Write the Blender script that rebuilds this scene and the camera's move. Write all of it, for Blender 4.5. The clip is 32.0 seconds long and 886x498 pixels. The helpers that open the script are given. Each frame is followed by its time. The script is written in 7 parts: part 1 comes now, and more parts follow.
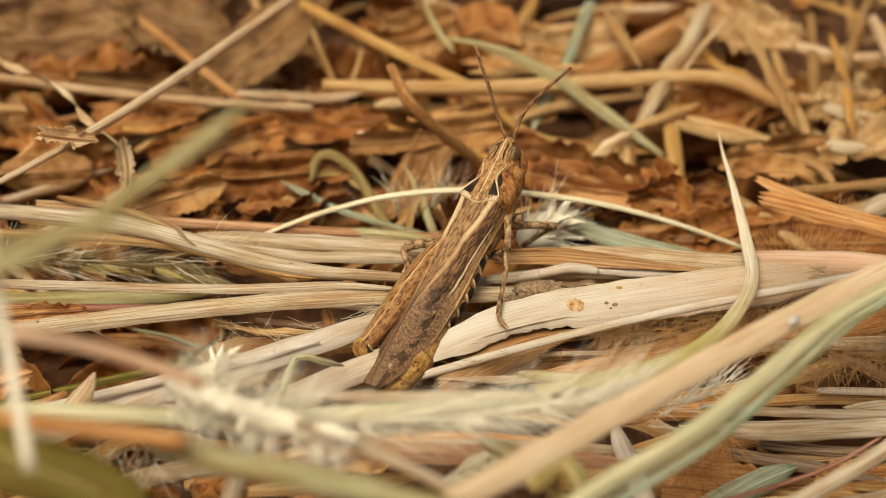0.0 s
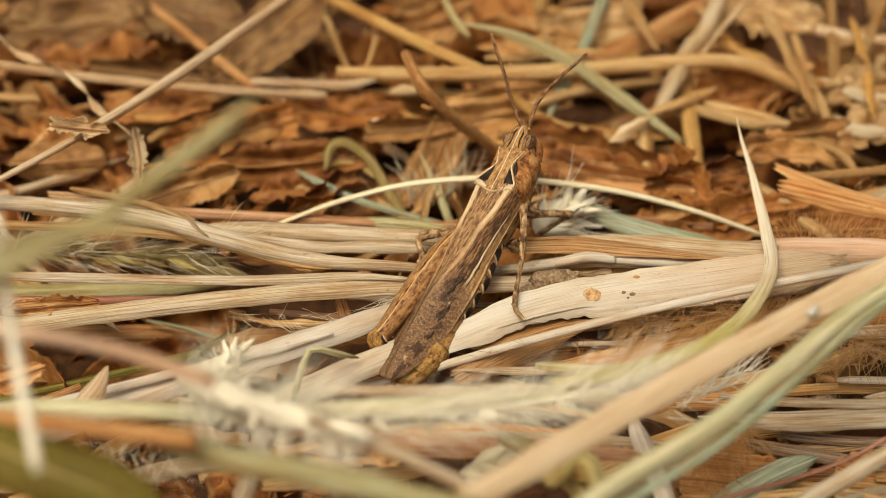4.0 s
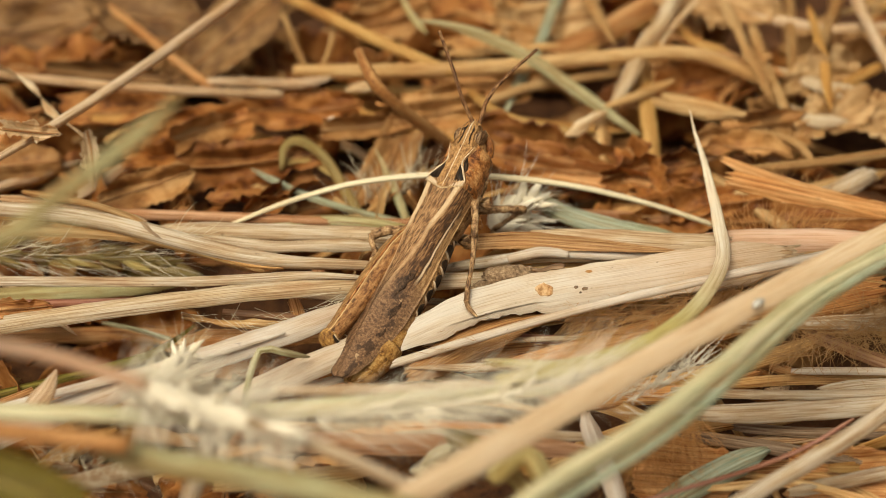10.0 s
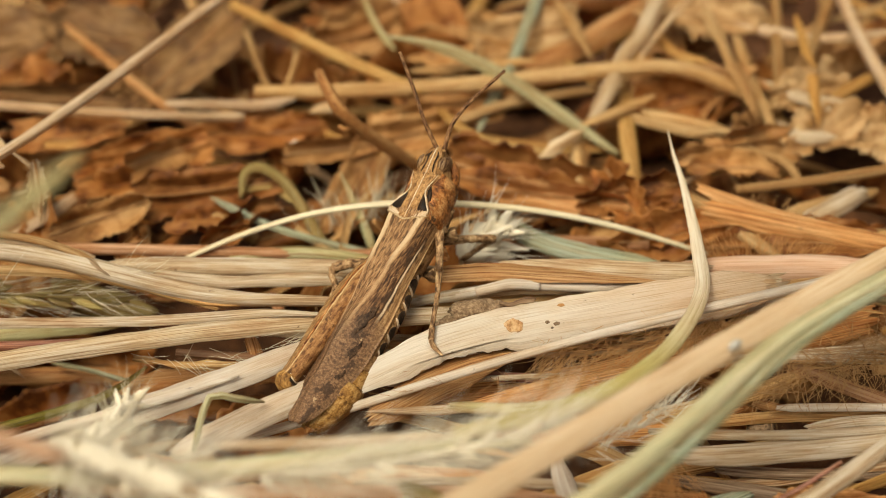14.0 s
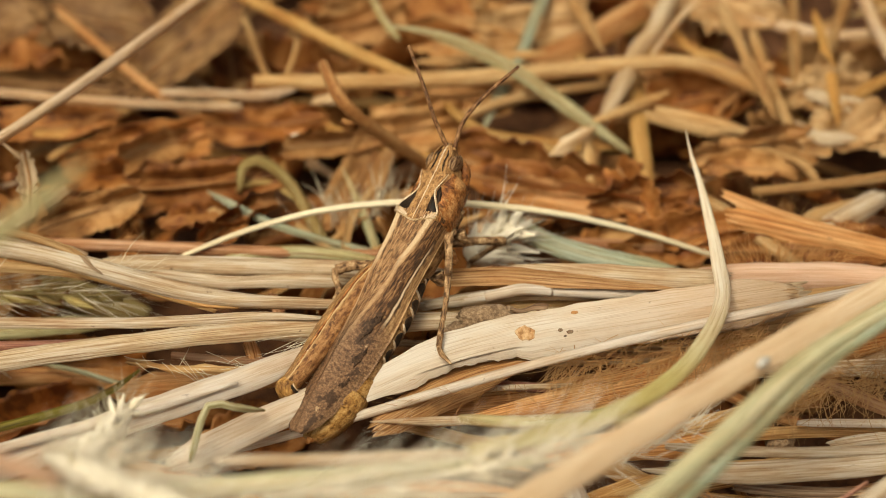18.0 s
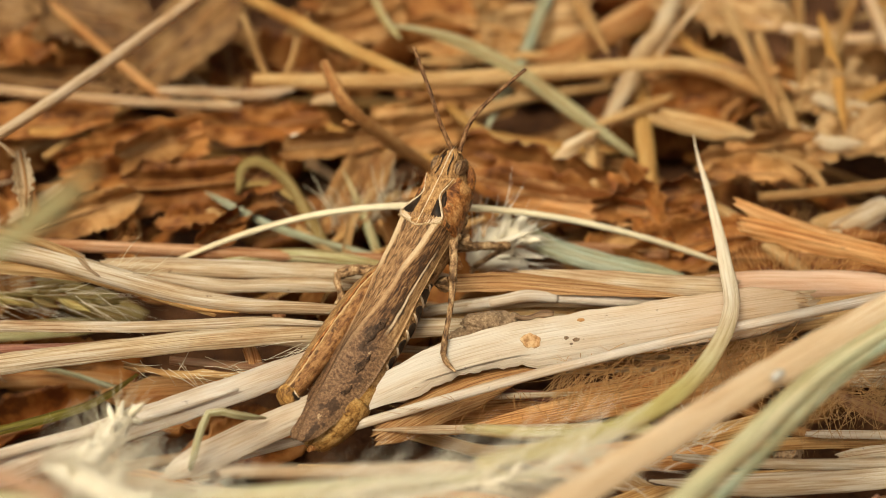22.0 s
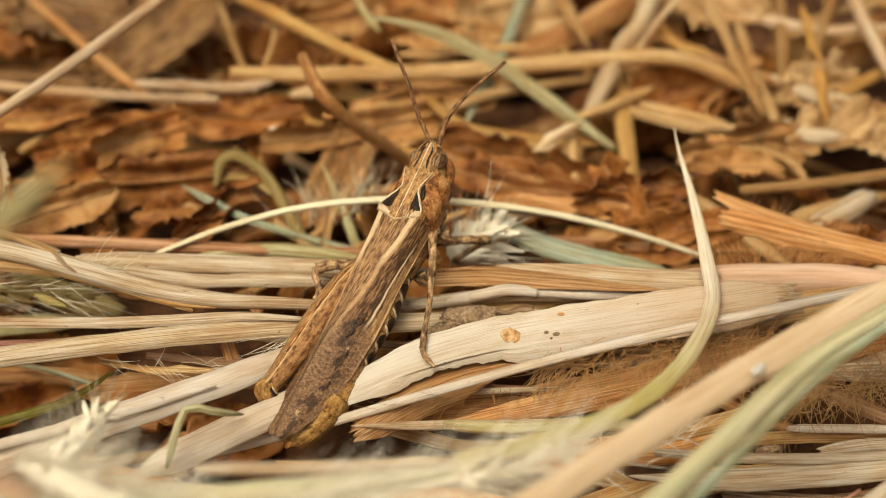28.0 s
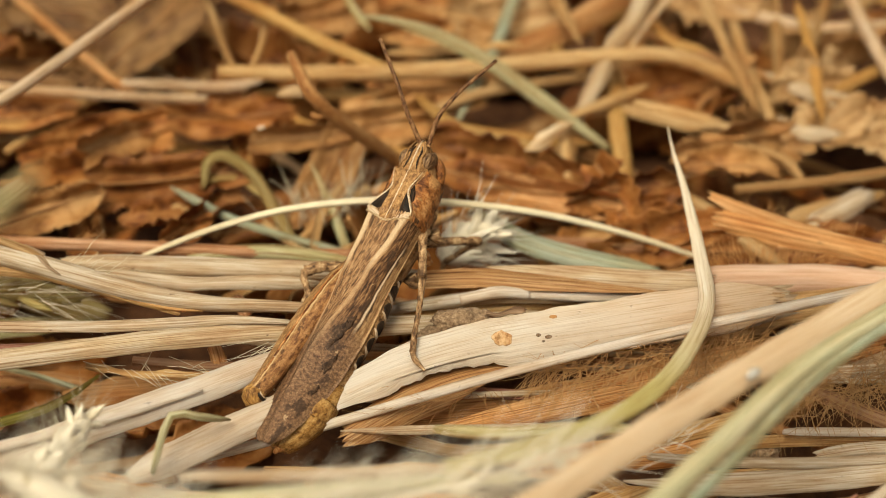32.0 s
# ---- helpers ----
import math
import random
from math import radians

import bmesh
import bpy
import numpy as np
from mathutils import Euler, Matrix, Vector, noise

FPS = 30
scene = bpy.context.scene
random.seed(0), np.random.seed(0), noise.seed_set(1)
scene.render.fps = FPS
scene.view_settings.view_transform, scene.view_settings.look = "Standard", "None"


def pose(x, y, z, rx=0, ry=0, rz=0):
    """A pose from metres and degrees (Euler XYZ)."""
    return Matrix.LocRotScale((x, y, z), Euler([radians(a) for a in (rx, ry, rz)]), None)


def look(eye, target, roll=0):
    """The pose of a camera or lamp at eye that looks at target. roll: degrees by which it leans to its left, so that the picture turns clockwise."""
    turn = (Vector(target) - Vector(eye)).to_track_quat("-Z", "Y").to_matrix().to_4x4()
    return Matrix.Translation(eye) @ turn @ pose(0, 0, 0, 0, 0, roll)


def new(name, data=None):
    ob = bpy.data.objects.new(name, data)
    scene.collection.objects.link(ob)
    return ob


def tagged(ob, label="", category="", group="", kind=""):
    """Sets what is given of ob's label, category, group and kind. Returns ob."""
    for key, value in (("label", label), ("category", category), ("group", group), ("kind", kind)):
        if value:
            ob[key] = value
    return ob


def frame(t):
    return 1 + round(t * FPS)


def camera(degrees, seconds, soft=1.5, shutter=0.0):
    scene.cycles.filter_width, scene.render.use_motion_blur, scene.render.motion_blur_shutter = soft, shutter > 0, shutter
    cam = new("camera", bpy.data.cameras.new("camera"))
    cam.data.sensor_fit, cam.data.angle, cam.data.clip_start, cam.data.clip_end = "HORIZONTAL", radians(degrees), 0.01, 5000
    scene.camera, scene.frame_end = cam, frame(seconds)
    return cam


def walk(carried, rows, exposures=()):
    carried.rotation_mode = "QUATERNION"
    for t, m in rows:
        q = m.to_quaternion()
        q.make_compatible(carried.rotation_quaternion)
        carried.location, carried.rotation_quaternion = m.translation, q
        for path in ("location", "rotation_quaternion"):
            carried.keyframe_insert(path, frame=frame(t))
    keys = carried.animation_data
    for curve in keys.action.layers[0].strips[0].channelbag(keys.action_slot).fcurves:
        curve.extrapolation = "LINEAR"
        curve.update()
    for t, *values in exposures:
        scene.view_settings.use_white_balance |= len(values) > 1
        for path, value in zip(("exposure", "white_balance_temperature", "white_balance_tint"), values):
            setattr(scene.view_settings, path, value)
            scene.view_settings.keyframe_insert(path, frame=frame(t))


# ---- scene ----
from mathutils.bvhtree import BVHTree

# ---- camera: a macro lens, held by hand above the straw ----
cam = camera(30, 32.0, soft=0.6)
cam.data.dof.use_dof = True
cam.data.dof.focus_distance = 0.1042
cam.data.dof.aperture_fstop = 28.0
PATH = [
    (0, pose(-0.00606, -0.08176, 0.08384, 49.859, -1.746, 0.480)),
    (0.5, pose(-0.00548, -0.08065, 0.08412, 49.811, -1.670, 0.243)),
    (1, pose(-0.00606, -0.08051, 0.08408, 49.564, -1.709, 0.301)),
    (1.5, pose(-0.00619, -0.08053, 0.08401, 49.462, -1.605, 0.381)),
    (2, pose(-0.00653, -0.08080, 0.08427, 49.341, -1.449, 0.600)),
    (2.5, pose(-0.00646, -0.08061, 0.08373, 49.363, -1.326, 0.899)),
    (3, pose(-0.00588, -0.08058, 0.08385, 49.255, -1.234, 0.838)),
    (3.5, pose(-0.00623, -0.08065, 0.08386, 49.171, -1.251, 0.832)),
    (4, pose(-0.00562, -0.08034, 0.08372, 49.084, -1.001, 0.831)),
    (4.5, pose(-0.00474, -0.08005, 0.08358, 49.017, -0.771, 0.718)),
    (6.5, pose(-0.00407, -0.08001, 0.08364, 48.855, -0.622, 0.491)),
    (7, pose(-0.00315, -0.08002, 0.08372, 49.052, -0.543, 0.271)),
    (7.5, pose(-0.00345, -0.08010, 0.08387, 48.937, -0.513, 0.273)),
    (8, pose(-0.00312, -0.08002, 0.08377, 48.889, -0.430, 0.268)),
    (8.5, pose(-0.00179, -0.07989, 0.08372, 48.867, -0.012, 0.236)),
    (9, pose(-0.00101, -0.07991, 0.08376, 48.978, 0.007, 0.004)),
    (9.5, pose(-0.00149, -0.07993, 0.08379, 48.906, -0.137, -0.029)),
    (10, pose(-0.00246, -0.08002, 0.08382, 48.870, -0.334, 0.175)),
    (10.5, pose(-0.00216, -0.07988, 0.08357, 48.885, -0.305, 0.185)),
    (11, pose(-0.00138, -0.07968, 0.08356, 48.904, -0.226, 0.056)),
    (11.5, pose(-0.00142, -0.07948, 0.08353, 48.909, -0.305, -0.043)),
    (12, pose(-0.00073, -0.07836, 0.08336, 48.888, -0.135, -0.131)),
    (12.5, pose(-0.00059, -0.07732, 0.08286, 48.863, 0.122, 0.066)),
    (13, pose(0.00007, -0.07507, 0.08223, 48.721, 0.452, 0.263)),
    (13.5, pose(0.00093, -0.07429, 0.08202, 48.662, 0.616, -0.093)),
    (14, pose(0.00067, -0.07364, 0.08181, 48.605, 0.551, -0.065)),
    (14.5, pose(0.00018, -0.07260, 0.08106, 48.361, 0.467, 0.101)),
    (16.5, pose(-0.00128, -0.07067, 0.08031, 48.018, -0.252, 0.140)),
    (17, pose(-0.00185, -0.07031, 0.08013, 47.949, -0.475, 0.135)),
    (17.5, pose(-0.00052, -0.06949, 0.08000, 47.896, -0.303, -0.093)),
    (18, pose(-0.00130, -0.06928, 0.07997, 47.863, -0.595, -0.075)),
    (18.5, pose(-0.00144, -0.06870, 0.07962, 47.842, -0.678, -0.159)),
    (19, pose(-0.00190, -0.06831, 0.07953, 47.769, -0.946, -0.192)),
    (19.5, pose(-0.00141, -0.06785, 0.07927, 47.771, -0.956, -0.447)),
    (20, pose(-0.00120, -0.06781, 0.07939, 47.774, -0.937, -0.569)),
    (20.5, pose(-0.00128, -0.06754, 0.07944, 47.699, -1.018, -0.526)),
    (21, pose(-0.00218, -0.06742, 0.07912, 47.657, -1.263, -0.429)),
    (21.5, pose(-0.00240, -0.06755, 0.07923, 47.639, -1.291, -0.318)),
    (22, pose(-0.00269, -0.06745, 0.07940, 47.580, -1.382, -0.220)),
    (22.5, pose(-0.00307, -0.06755, 0.07939, 47.659, -1.557, -0.367)),
    (23, pose(-0.00311, -0.06738, 0.07918, 47.671, -1.537, -0.398)),
    (23.5, pose(-0.00294, -0.06727, 0.07911, 47.613, -1.482, -0.362)),
    (24, pose(-0.00285, -0.06731, 0.07916, 47.564, -1.485, -0.387)),
    (24.5, pose(-0.00378, -0.06743, 0.07908, 47.550, -1.775, -0.157)),
    (25, pose(-0.00320, -0.06723, 0.07904, 47.547, -1.738, -0.387)),
    (25.5, pose(-0.00307, -0.06720, 0.07915, 47.520, -1.766, -0.434)),
    (27.5, pose(-0.00292, -0.06700, 0.07912, 47.325, -1.796, -0.499)),
    (28, pose(-0.00236, -0.06681, 0.07891, 47.351, -1.641, -0.725)),
    (28.5, pose(-0.00202, -0.06700, 0.07908, 47.394, -1.559, -0.817)),
    (29, pose(-0.00207, -0.06696, 0.07906, 47.382, -1.621, -0.668)),
    (29.5, pose(-0.00194, -0.06675, 0.07882, 47.354, -1.534, -0.785)),
    (30, pose(-0.00125, -0.06658, 0.07868, 47.336, -1.388, -0.759)),
    (30.5, pose(-0.00197, -0.06651, 0.07879, 47.282, -1.610, -0.773)),
    (31, pose(-0.00226, -0.06596, 0.07869, 47.329, -1.681, -0.857)),
    (31.5, pose(-0.00223, -0.06549, 0.07836, 47.224, -1.700, -0.807)),
    (32, pose(-0.00194, -0.06549, 0.07815, 47.223, -1.603, -0.913)),
]
walk(cam, PATH, [(0.0, 0.140, 7600.0, 5.0), (10.0, 0.120, 7600.0, 5.0), (19.0, 0.110, 7600.0, 5.0), (23.0, 0.180, 7600.0, 5.0), (28.0, 0.190, 7600.0, 5.0), (32.0, 0.150, 7600.0, 5.0)])

# ---- light: bright hazy daylight, with a broad soft sun ----
SUN_HEIGHT, SUN_TURN = radians(66), radians(-140)
world = bpy.data.worlds.new("world")
scene.world = world
world.use_nodes = True
wn = world.node_tree.nodes
sky = wn.new("ShaderNodeTexSky")
sky.sky_type, sky.sun_disc = "NISHITA", False
sky.sun_elevation, sky.sun_rotation = SUN_HEIGHT, SUN_TURN
sky.dust_density, sky.ozone_density, sky.air_density = 7.0, 0.3, 0.8
haze = wn.new("ShaderNodeHueSaturation")
haze.inputs["Saturation"].default_value = 0.15
world.node_tree.links.new(sky.outputs[0], haze.inputs["Color"])
world.node_tree.links.new(haze.outputs[0], wn["Background"].inputs[0])
wn["Background"].inputs[1].default_value = 0.098
sun = new("sun", bpy.data.lights.new("sun", "SUN"))
sun.data.energy, sun.data.angle, sun.data.color = 2.5, radians(30), (1.0, 0.90, 0.76)
sun_way = Vector((math.sin(SUN_TURN) * math.cos(SUN_HEIGHT), math.cos(SUN_TURN) * math.cos(SUN_HEIGHT), math.sin(SUN_HEIGHT)))
sun.matrix_world = look(sun_way * 2.0, (0, 0, 0))

# ---- materials: texture coordinates are millimetres along and across each piece ----
MM = 0.001


def nodes_of(name):
    m = bpy.data.materials.new(name)
    m.use_nodes = True
    nt = m.node_tree
    return m, nt, nt.nodes["Principled BSDF"], nt.nodes["Material Output"]


def add(nt, kind, **inputs):
    n = nt.nodes.new(kind)
    for key, value in inputs.items():
        n.inputs[key].default_value = value
    return n


def noise_at(nt, scale, detail=4.0, rough=0.6, stretch=(1, 1, 1)):
    """Noise on the millimetre coordinates, stretched along the piece."""
    uv = nt.nodes.new("ShaderNodeUVMap")
    mp = nt.nodes.new("ShaderNodeMapping")
    mp.inputs["Scale"].default_value = stretch
    info = nt.nodes.new("ShaderNodeObjectInfo")
    off = nt.nodes.new("ShaderNodeVectorMath")
    off.operation = "SCALE"
    off.inputs[0].default_value = (37.0, 91.0, 53.0)
    nt.links.new(info.outputs["Random"], off.inputs["Scale"])
    nt.links.new(off.outputs[0], mp.inputs["Location"])
    nt.links.new(uv.outputs[0], mp.inputs["Vector"])
    n = nt.nodes.new("ShaderNodeTexNoise")
    n.inputs["Scale"].default_value, n.inputs["Detail"].default_value, n.inputs["Roughness"].default_value = scale, detail, rough
    nt.links.new(mp.outputs[0], n.inputs["Vector"])
    return n.outputs["Fac"]


def ramp(nt, fac, stops):
    r = nt.nodes.new("ShaderNodeValToRGB")
    els = r.color_ramp.elements
    while len(els) < len(stops):
        els.new(0.5)
    for e, (p, c) in zip(els, stops):
        e.position, e.color = p, (*c, 1)
    nt.links.new(fac, r.inputs[0])
    return r.outputs[0]


def mixed(nt, a, b, fac, mode="MIX"):
    m = nt.nodes.new("ShaderNodeMix")
    m.data_type, m.blend_type = "RGBA", mode
    for sock, v in ((m.inputs[0], fac), (m.inputs[6], a), (m.inputs[7], b)):
        if isinstance(v, bpy.types.NodeSocket):
            nt.links.new(v, sock)
        elif isinstance(v, tuple):
            sock.default_value = (*v, 1)
        else:
            sock.default_value = v
    return m.outputs[2]


def bump_to(nt, shader, fac, metres, strength=0.6):
    b = nt.nodes.new("ShaderNodeBump")
    b.inputs["Strength"].default_value, b.inputs["Distance"].default_value = strength, metres
    nt.links.new(fac, b.inputs["Height"])
    nt.links.new(b.outputs[0], shader.inputs["Normal"])


def fibre(name, dark, mid, pale, rough=0.55, vary=0.35, spots=0.5, spot=(0.16, 0.08, 0.04), through_tint=(1.0, 0.80, 0.54), see=0.32, bands=0.7, stretch=(1, 0.016, 1), fine=15.0, fade=None, stained=0.75, relief=0.6):
    """Dry plant fibre: streaks along the piece, broad stains, small specks, and thin enough to let some light through."""
    m, nt, sh, out = nodes_of(name)
    streak = noise_at(nt, fine, 4, 0.6, stretch)
    broad = noise_at(nt, 0.5, 4, 0.62, (1.6, 0.35, 1))
    col = ramp(nt, streak, [(0.37, dark), (0.46, mid), (0.60, pale)])
    if bands:
        lengthwise = noise_at(nt, 4.5, 4, 0.7, (1, 0.022, 1))
        col = mixed(nt, col, ramp(nt, lengthwise, [(0.40, (0.66, 0.47, 0.32)), (0.53, (1, 1, 1))]), bands, "MULTIPLY")
    if bands:
        crease = ramp(nt, noise_at(nt, 9.0, 2, 0.5, (1, 0.011, 1)), [(0.34, (0.54, 0.38, 0.25)), (0.39, (1, 1, 1))])
        col = mixed(nt, col, crease, min(1.0, bands * 1.1), "MULTIPLY")
    stain = ramp(nt, broad, [(0.42, (1, 1, 1)), (0.56, (0.90, 0.78, 0.62)), (0.68, (0.70, 0.48, 0.30))])
    col = mixed(nt, col, stain, stained, "MULTIPLY")
    info = nt.nodes.new("ShaderNodeObjectInfo")
    tone = ramp(nt, info.outputs["Random"], [(0.0, (1 - vary, 1 - vary * 1.15, 1 - vary * 1.3)), (0.5, (1, 1, 1)), (1.0, (1, 0.97, 0.9))])
    col = mixed(nt, col, tone, 1.0, "MULTIPLY")
    speck = ramp(nt, noise_at(nt, 2.6, 4, 0.7, (1, 0.45, 1)), [(0.66, (0, 0, 0)), (0.74, (1, 1, 1))])
    sp = nt.nodes.new("ShaderNodeMath")
    sp.operation = "MULTIPLY"
    sp.inputs[1].default_value = spots
    nt.links.new(speck, sp.inputs[0])
    col = mixed(nt, col, spot, sp.outputs[0])
    if fade:
        uv, sep, rng = nt.nodes.new("ShaderNodeUVMap"), nt.nodes.new("ShaderNodeSeparateXYZ"), nt.nodes.new("ShaderNodeMapRange")
        nt.links.new(uv.outputs[0], sep.inputs[0])
        nt.links.new(sep.outputs[1], rng.inputs[0])
        rng.inputs[1].default_value, rng.inputs[2].default_value = fade[0], fade[1]
        col = mixed(nt, col, ramp(nt, rng.outputs[0], [(0.0, (1, 1, 1)), (1.0, fade[2])]), 1.0, "MULTIPLY")
    nt.links.new(col, sh.inputs["Base Color"])
    sh.inputs["Roughness"].default_value = rough
    sh.inputs["Specular IOR Level"].default_value = 0.35
    if relief:
        bump_to(nt, sh, streak, 0.00012, relief)
    if see:
        tr = nt.nodes.new("ShaderNodeBsdfTranslucent")
        nt.links.new(mixed(nt, col, through_tint, 1.0, "MULTIPLY"), tr.inputs[0])
        mx = nt.nodes.new("ShaderNodeMixShader")
        mx.inputs[0].default_value = see
        nt.links.new(sh.outputs[0], mx.inputs[1])
        nt.links.new(tr.outputs[0], mx.inputs[2])
        nt.links.new(mx.outputs[0], out.inputs["Surface"])
    return m


PALE = fibre("pale_straw", (0.446, 0.329, 0.214), (0.637, 0.543, 0.407), (0.746, 0.685, 0.575), spots=0.85, vary=0.2, bands=0.5)
WHITE = fibre("bleached_leaf", (0.621, 0.525, 0.418), (0.738, 0.681, 0.6), (0.792, 0.752, 0.687), spots=0.55, vary=0.02, stained=0.6, bands=0.16)
STREAKED = fibre("bleached_leaf_tan_beyond", (0.641, 0.566, 0.483), (0.743, 0.712, 0.666), (0.788, 0.77, 0.735), spots=0.8, vary=0.0, stained=0.5, bands=0.09, fade=(12.0, 26.0, (0.86, 0.70, 0.55)))
BUFF = fibre("buff_leaf", (0.446, 0.291, 0.157), (0.679, 0.519, 0.348), (0.781, 0.655, 0.496), spots=0.7, vary=0.1, bands=0.6)
TIPPED = fibre("pale_blade_olive_below", (0.70, 0.62, 0.44), (0.84, 0.79, 0.64), (0.90, 0.87, 0.76), spots=0.2, vary=0.0, bands=0.25, stained=0.4, fade=(15.0, 26.0, (0.72, 0.70, 0.36)))
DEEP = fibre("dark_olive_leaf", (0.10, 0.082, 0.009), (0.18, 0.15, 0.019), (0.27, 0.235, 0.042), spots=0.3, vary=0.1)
TAN = fibre("tan_straw", (0.42, 0.24, 0.098), (0.655, 0.43, 0.193), (0.785, 0.58, 0.31), bands=0.5)
GOLD = fibre("golden_straw", (0.42, 0.225, 0.06), (0.64, 0.395, 0.13), (0.75, 0.52, 0.22))
OLIVE = fibre("olive_blade", (0.34, 0.29, 0.10), (0.53, 0.46, 0.19), (0.68, 0.60, 0.31), spots=0.25)
GREENISH = fibre("grey_green_blade", (0.34, 0.33, 0.16), (0.52, 0.51, 0.29), (0.66, 0.64, 0.44), spots=0.2, vary=0.15)
MINT = fibre("pale_mint_blade", (0.38, 0.42, 0.26), (0.62, 0.63, 0.42), (0.82, 0.79, 0.57), spots=0.15, vary=0.0, stained=0.3, bands=0.4, fine=9.0)
TEAL = fibre("blue_green_blade", (0.22, 0.31, 0.235), (0.40, 0.48, 0.37), (0.60, 0.65, 0.51), spots=0.2, vary=0.15)
PINK = fibre("pink_brown_stem", (0.42, 0.215, 0.12), (0.62, 0.375, 0.23), (0.74, 0.50, 0.34))
PEACH = fibre("peach_straw", (0.676, 0.499, 0.308), (0.774, 0.619, 0.413), (0.81, 0.688, 0.502), vary=0.0, spots=0.15, stained=0.25, bands=0.25)
ROSE = fibre("rosy_stalk", (0.646, 0.4, 0.261), (0.76, 0.53, 0.378), (0.827, 0.632, 0.486), vary=0.0, spots=0.2, stained=0.3, bands=0.25)
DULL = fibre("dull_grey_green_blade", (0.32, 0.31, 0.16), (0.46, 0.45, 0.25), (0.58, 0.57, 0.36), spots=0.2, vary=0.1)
RUST = fibre("rust_sheath", (0.44, 0.19, 0.065), (0.72, 0.39, 0.16), (0.83, 0.54, 0.27), vary=0.2)
PURPLE = fibre("purple_red_stem", (0.28, 0.11, 0.09), (0.45, 0.22, 0.18), (0.58, 0.34, 0.27))
TWIG = fibre("brown_twig", (0.24, 0.10, 0.03), (0.46, 0.23, 0.085), (0.60, 0.36, 0.15), see=0, rough=0.75, stretch=(1, 0.25, 1))
DARK = fibre("weathered_dark_straw", (0.10, 0.065, 0.04), (0.22, 0.15, 0.10), (0.36, 0.27, 0.19), see=0.05)
PAPER = fibre("papery_husk", (0.7, 0.56, 0.35), (0.85, 0.74, 0.52), (0.92, 0.84, 0.65), see=0.45, spots=0.2)
FLUFF = fibre("pale_bristle", (0.648, 0.558, 0.384), (0.744, 0.66, 0.492), (0.816, 0.744, 0.588), see=0, relief=0, spots=0.0, vary=0.04, stained=0.05, bands=0)
HAIR = fibre("rusty_hair", (0.54, 0.27, 0.10), (0.68, 0.39, 0.16), (0.78, 0.51, 0.25), see=0.2, relief=0, spots=0.0, bands=0)
INNER = fibre("brown_inner_leaf", (0.24, 0.115, 0.042), (0.46, 0.255, 0.108), (0.64, 0.42, 0.22), spots=0.6, vary=0.0)
LEAF = fibre("dead_brown_leaf", (0.17, 0.058, 0.015), (0.34, 0.13, 0.032), (0.54, 0.255, 0.085), rough=0.6, vary=0.4, stretch=(0.35, 0.2, 1), fine=2.6, see=0.32, bands=0)
LEAFTAN = fibre("dead_tan_leaf", (0.27, 0.127, 0.044), (0.42, 0.215, 0.078), (0.56, 0.325, 0.138), rough=0.65, vary=0.3, stretch=(0.35, 0.2, 1), fine=2.6, see=0.22, bands=0)
DRY = fibre("dead_buff_leaf", (0.35, 0.2, 0.088), (0.51, 0.325, 0.155), (0.64, 0.45, 0.25), rough=0.65, vary=0.15, stretch=(0.35, 0.2, 1), fine=2.6, see=0.3, bands=0)
BRISTLE = fibre("cream_bristle", (0.90, 0.83, 0.64), (0.93, 0.88, 0.72), (0.95, 0.91, 0.79), see=0, relief=0, spots=0.0, vary=0.04, stained=0.05, bands=0)
GLINT = fibre("grey_glint_bead", (0.34, 0.33, 0.29), (0.44, 0.43, 0.40), (0.55, 0.54, 0.52), rough=0.2, see=0, relief=0, spots=0, vary=0, stained=0.2, bands=0)
STALK = fibre("greenish_cream_stalk", (0.58, 0.50, 0.32), (0.71, 0.64, 0.44), (0.79, 0.73, 0.55), see=0, spots=0.2, vary=0, stained=0.2, bands=0.2)
DRAB = fibre("drab_leaf", (0.125, 0.062, 0.024), (0.19, 0.10, 0.040), (0.27, 0.155, 0.067), rough=0.7, vary=0.2, stretch=(0.35, 0.2, 1), fine=2.6, see=0.15, bands=0)
CHAFF = fibre("white_kernel", (0.67, 0.605, 0.47), (0.755, 0.70, 0.565), (0.83, 0.785, 0.675), see=0, relief=0, spots=0.0, vary=0.04, stained=0.05, bands=0)

SPOTTED = fibre("rust_spot", (0.3, 0.17, 0.08), (0.46, 0.29, 0.15), (0.62, 0.45, 0.28), rough=0.8, stretch=(1, 1, 1), fine=1.2, spots=0, see=0, bands=0, vary=0)


def soil_material():
    m, nt, sh, _ = nodes_of("dry_soil")
    co = nt.nodes.new("ShaderNodeTexCoord")
    grain = add(nt, "ShaderNodeTexNoise", Scale=900.0, Detail=8.0, Roughness=0.7)
    broad = add(nt, "ShaderNodeTexNoise", Scale=60.0, Detail=4.0)
    for n in (grain, broad):
        nt.links.new(co.outputs["Object"], n.inputs["Vector"])
    col = ramp(nt, grain.outputs["Fac"], [(0.3, (0.05, 0.018, 0.006)), (0.6, (0.17, 0.066, 0.021)), (0.8, (0.31, 0.145, 0.058))])
    col = mixed(nt, col, ramp(nt, broad.outputs["Fac"], [(0.35, (0.6, 0.55, 0.5)), (0.65, (1, 1, 1))]), 0.8, "MULTIPLY")
    nt.links.new(col, sh.inputs["Base Color"])
    sh.inputs["Roughness"].default_value = 0.95
    bump_to(nt, sh, grain.outputs["Fac"], 0.0006, 0.9)
    return m


SOIL = soil_material()


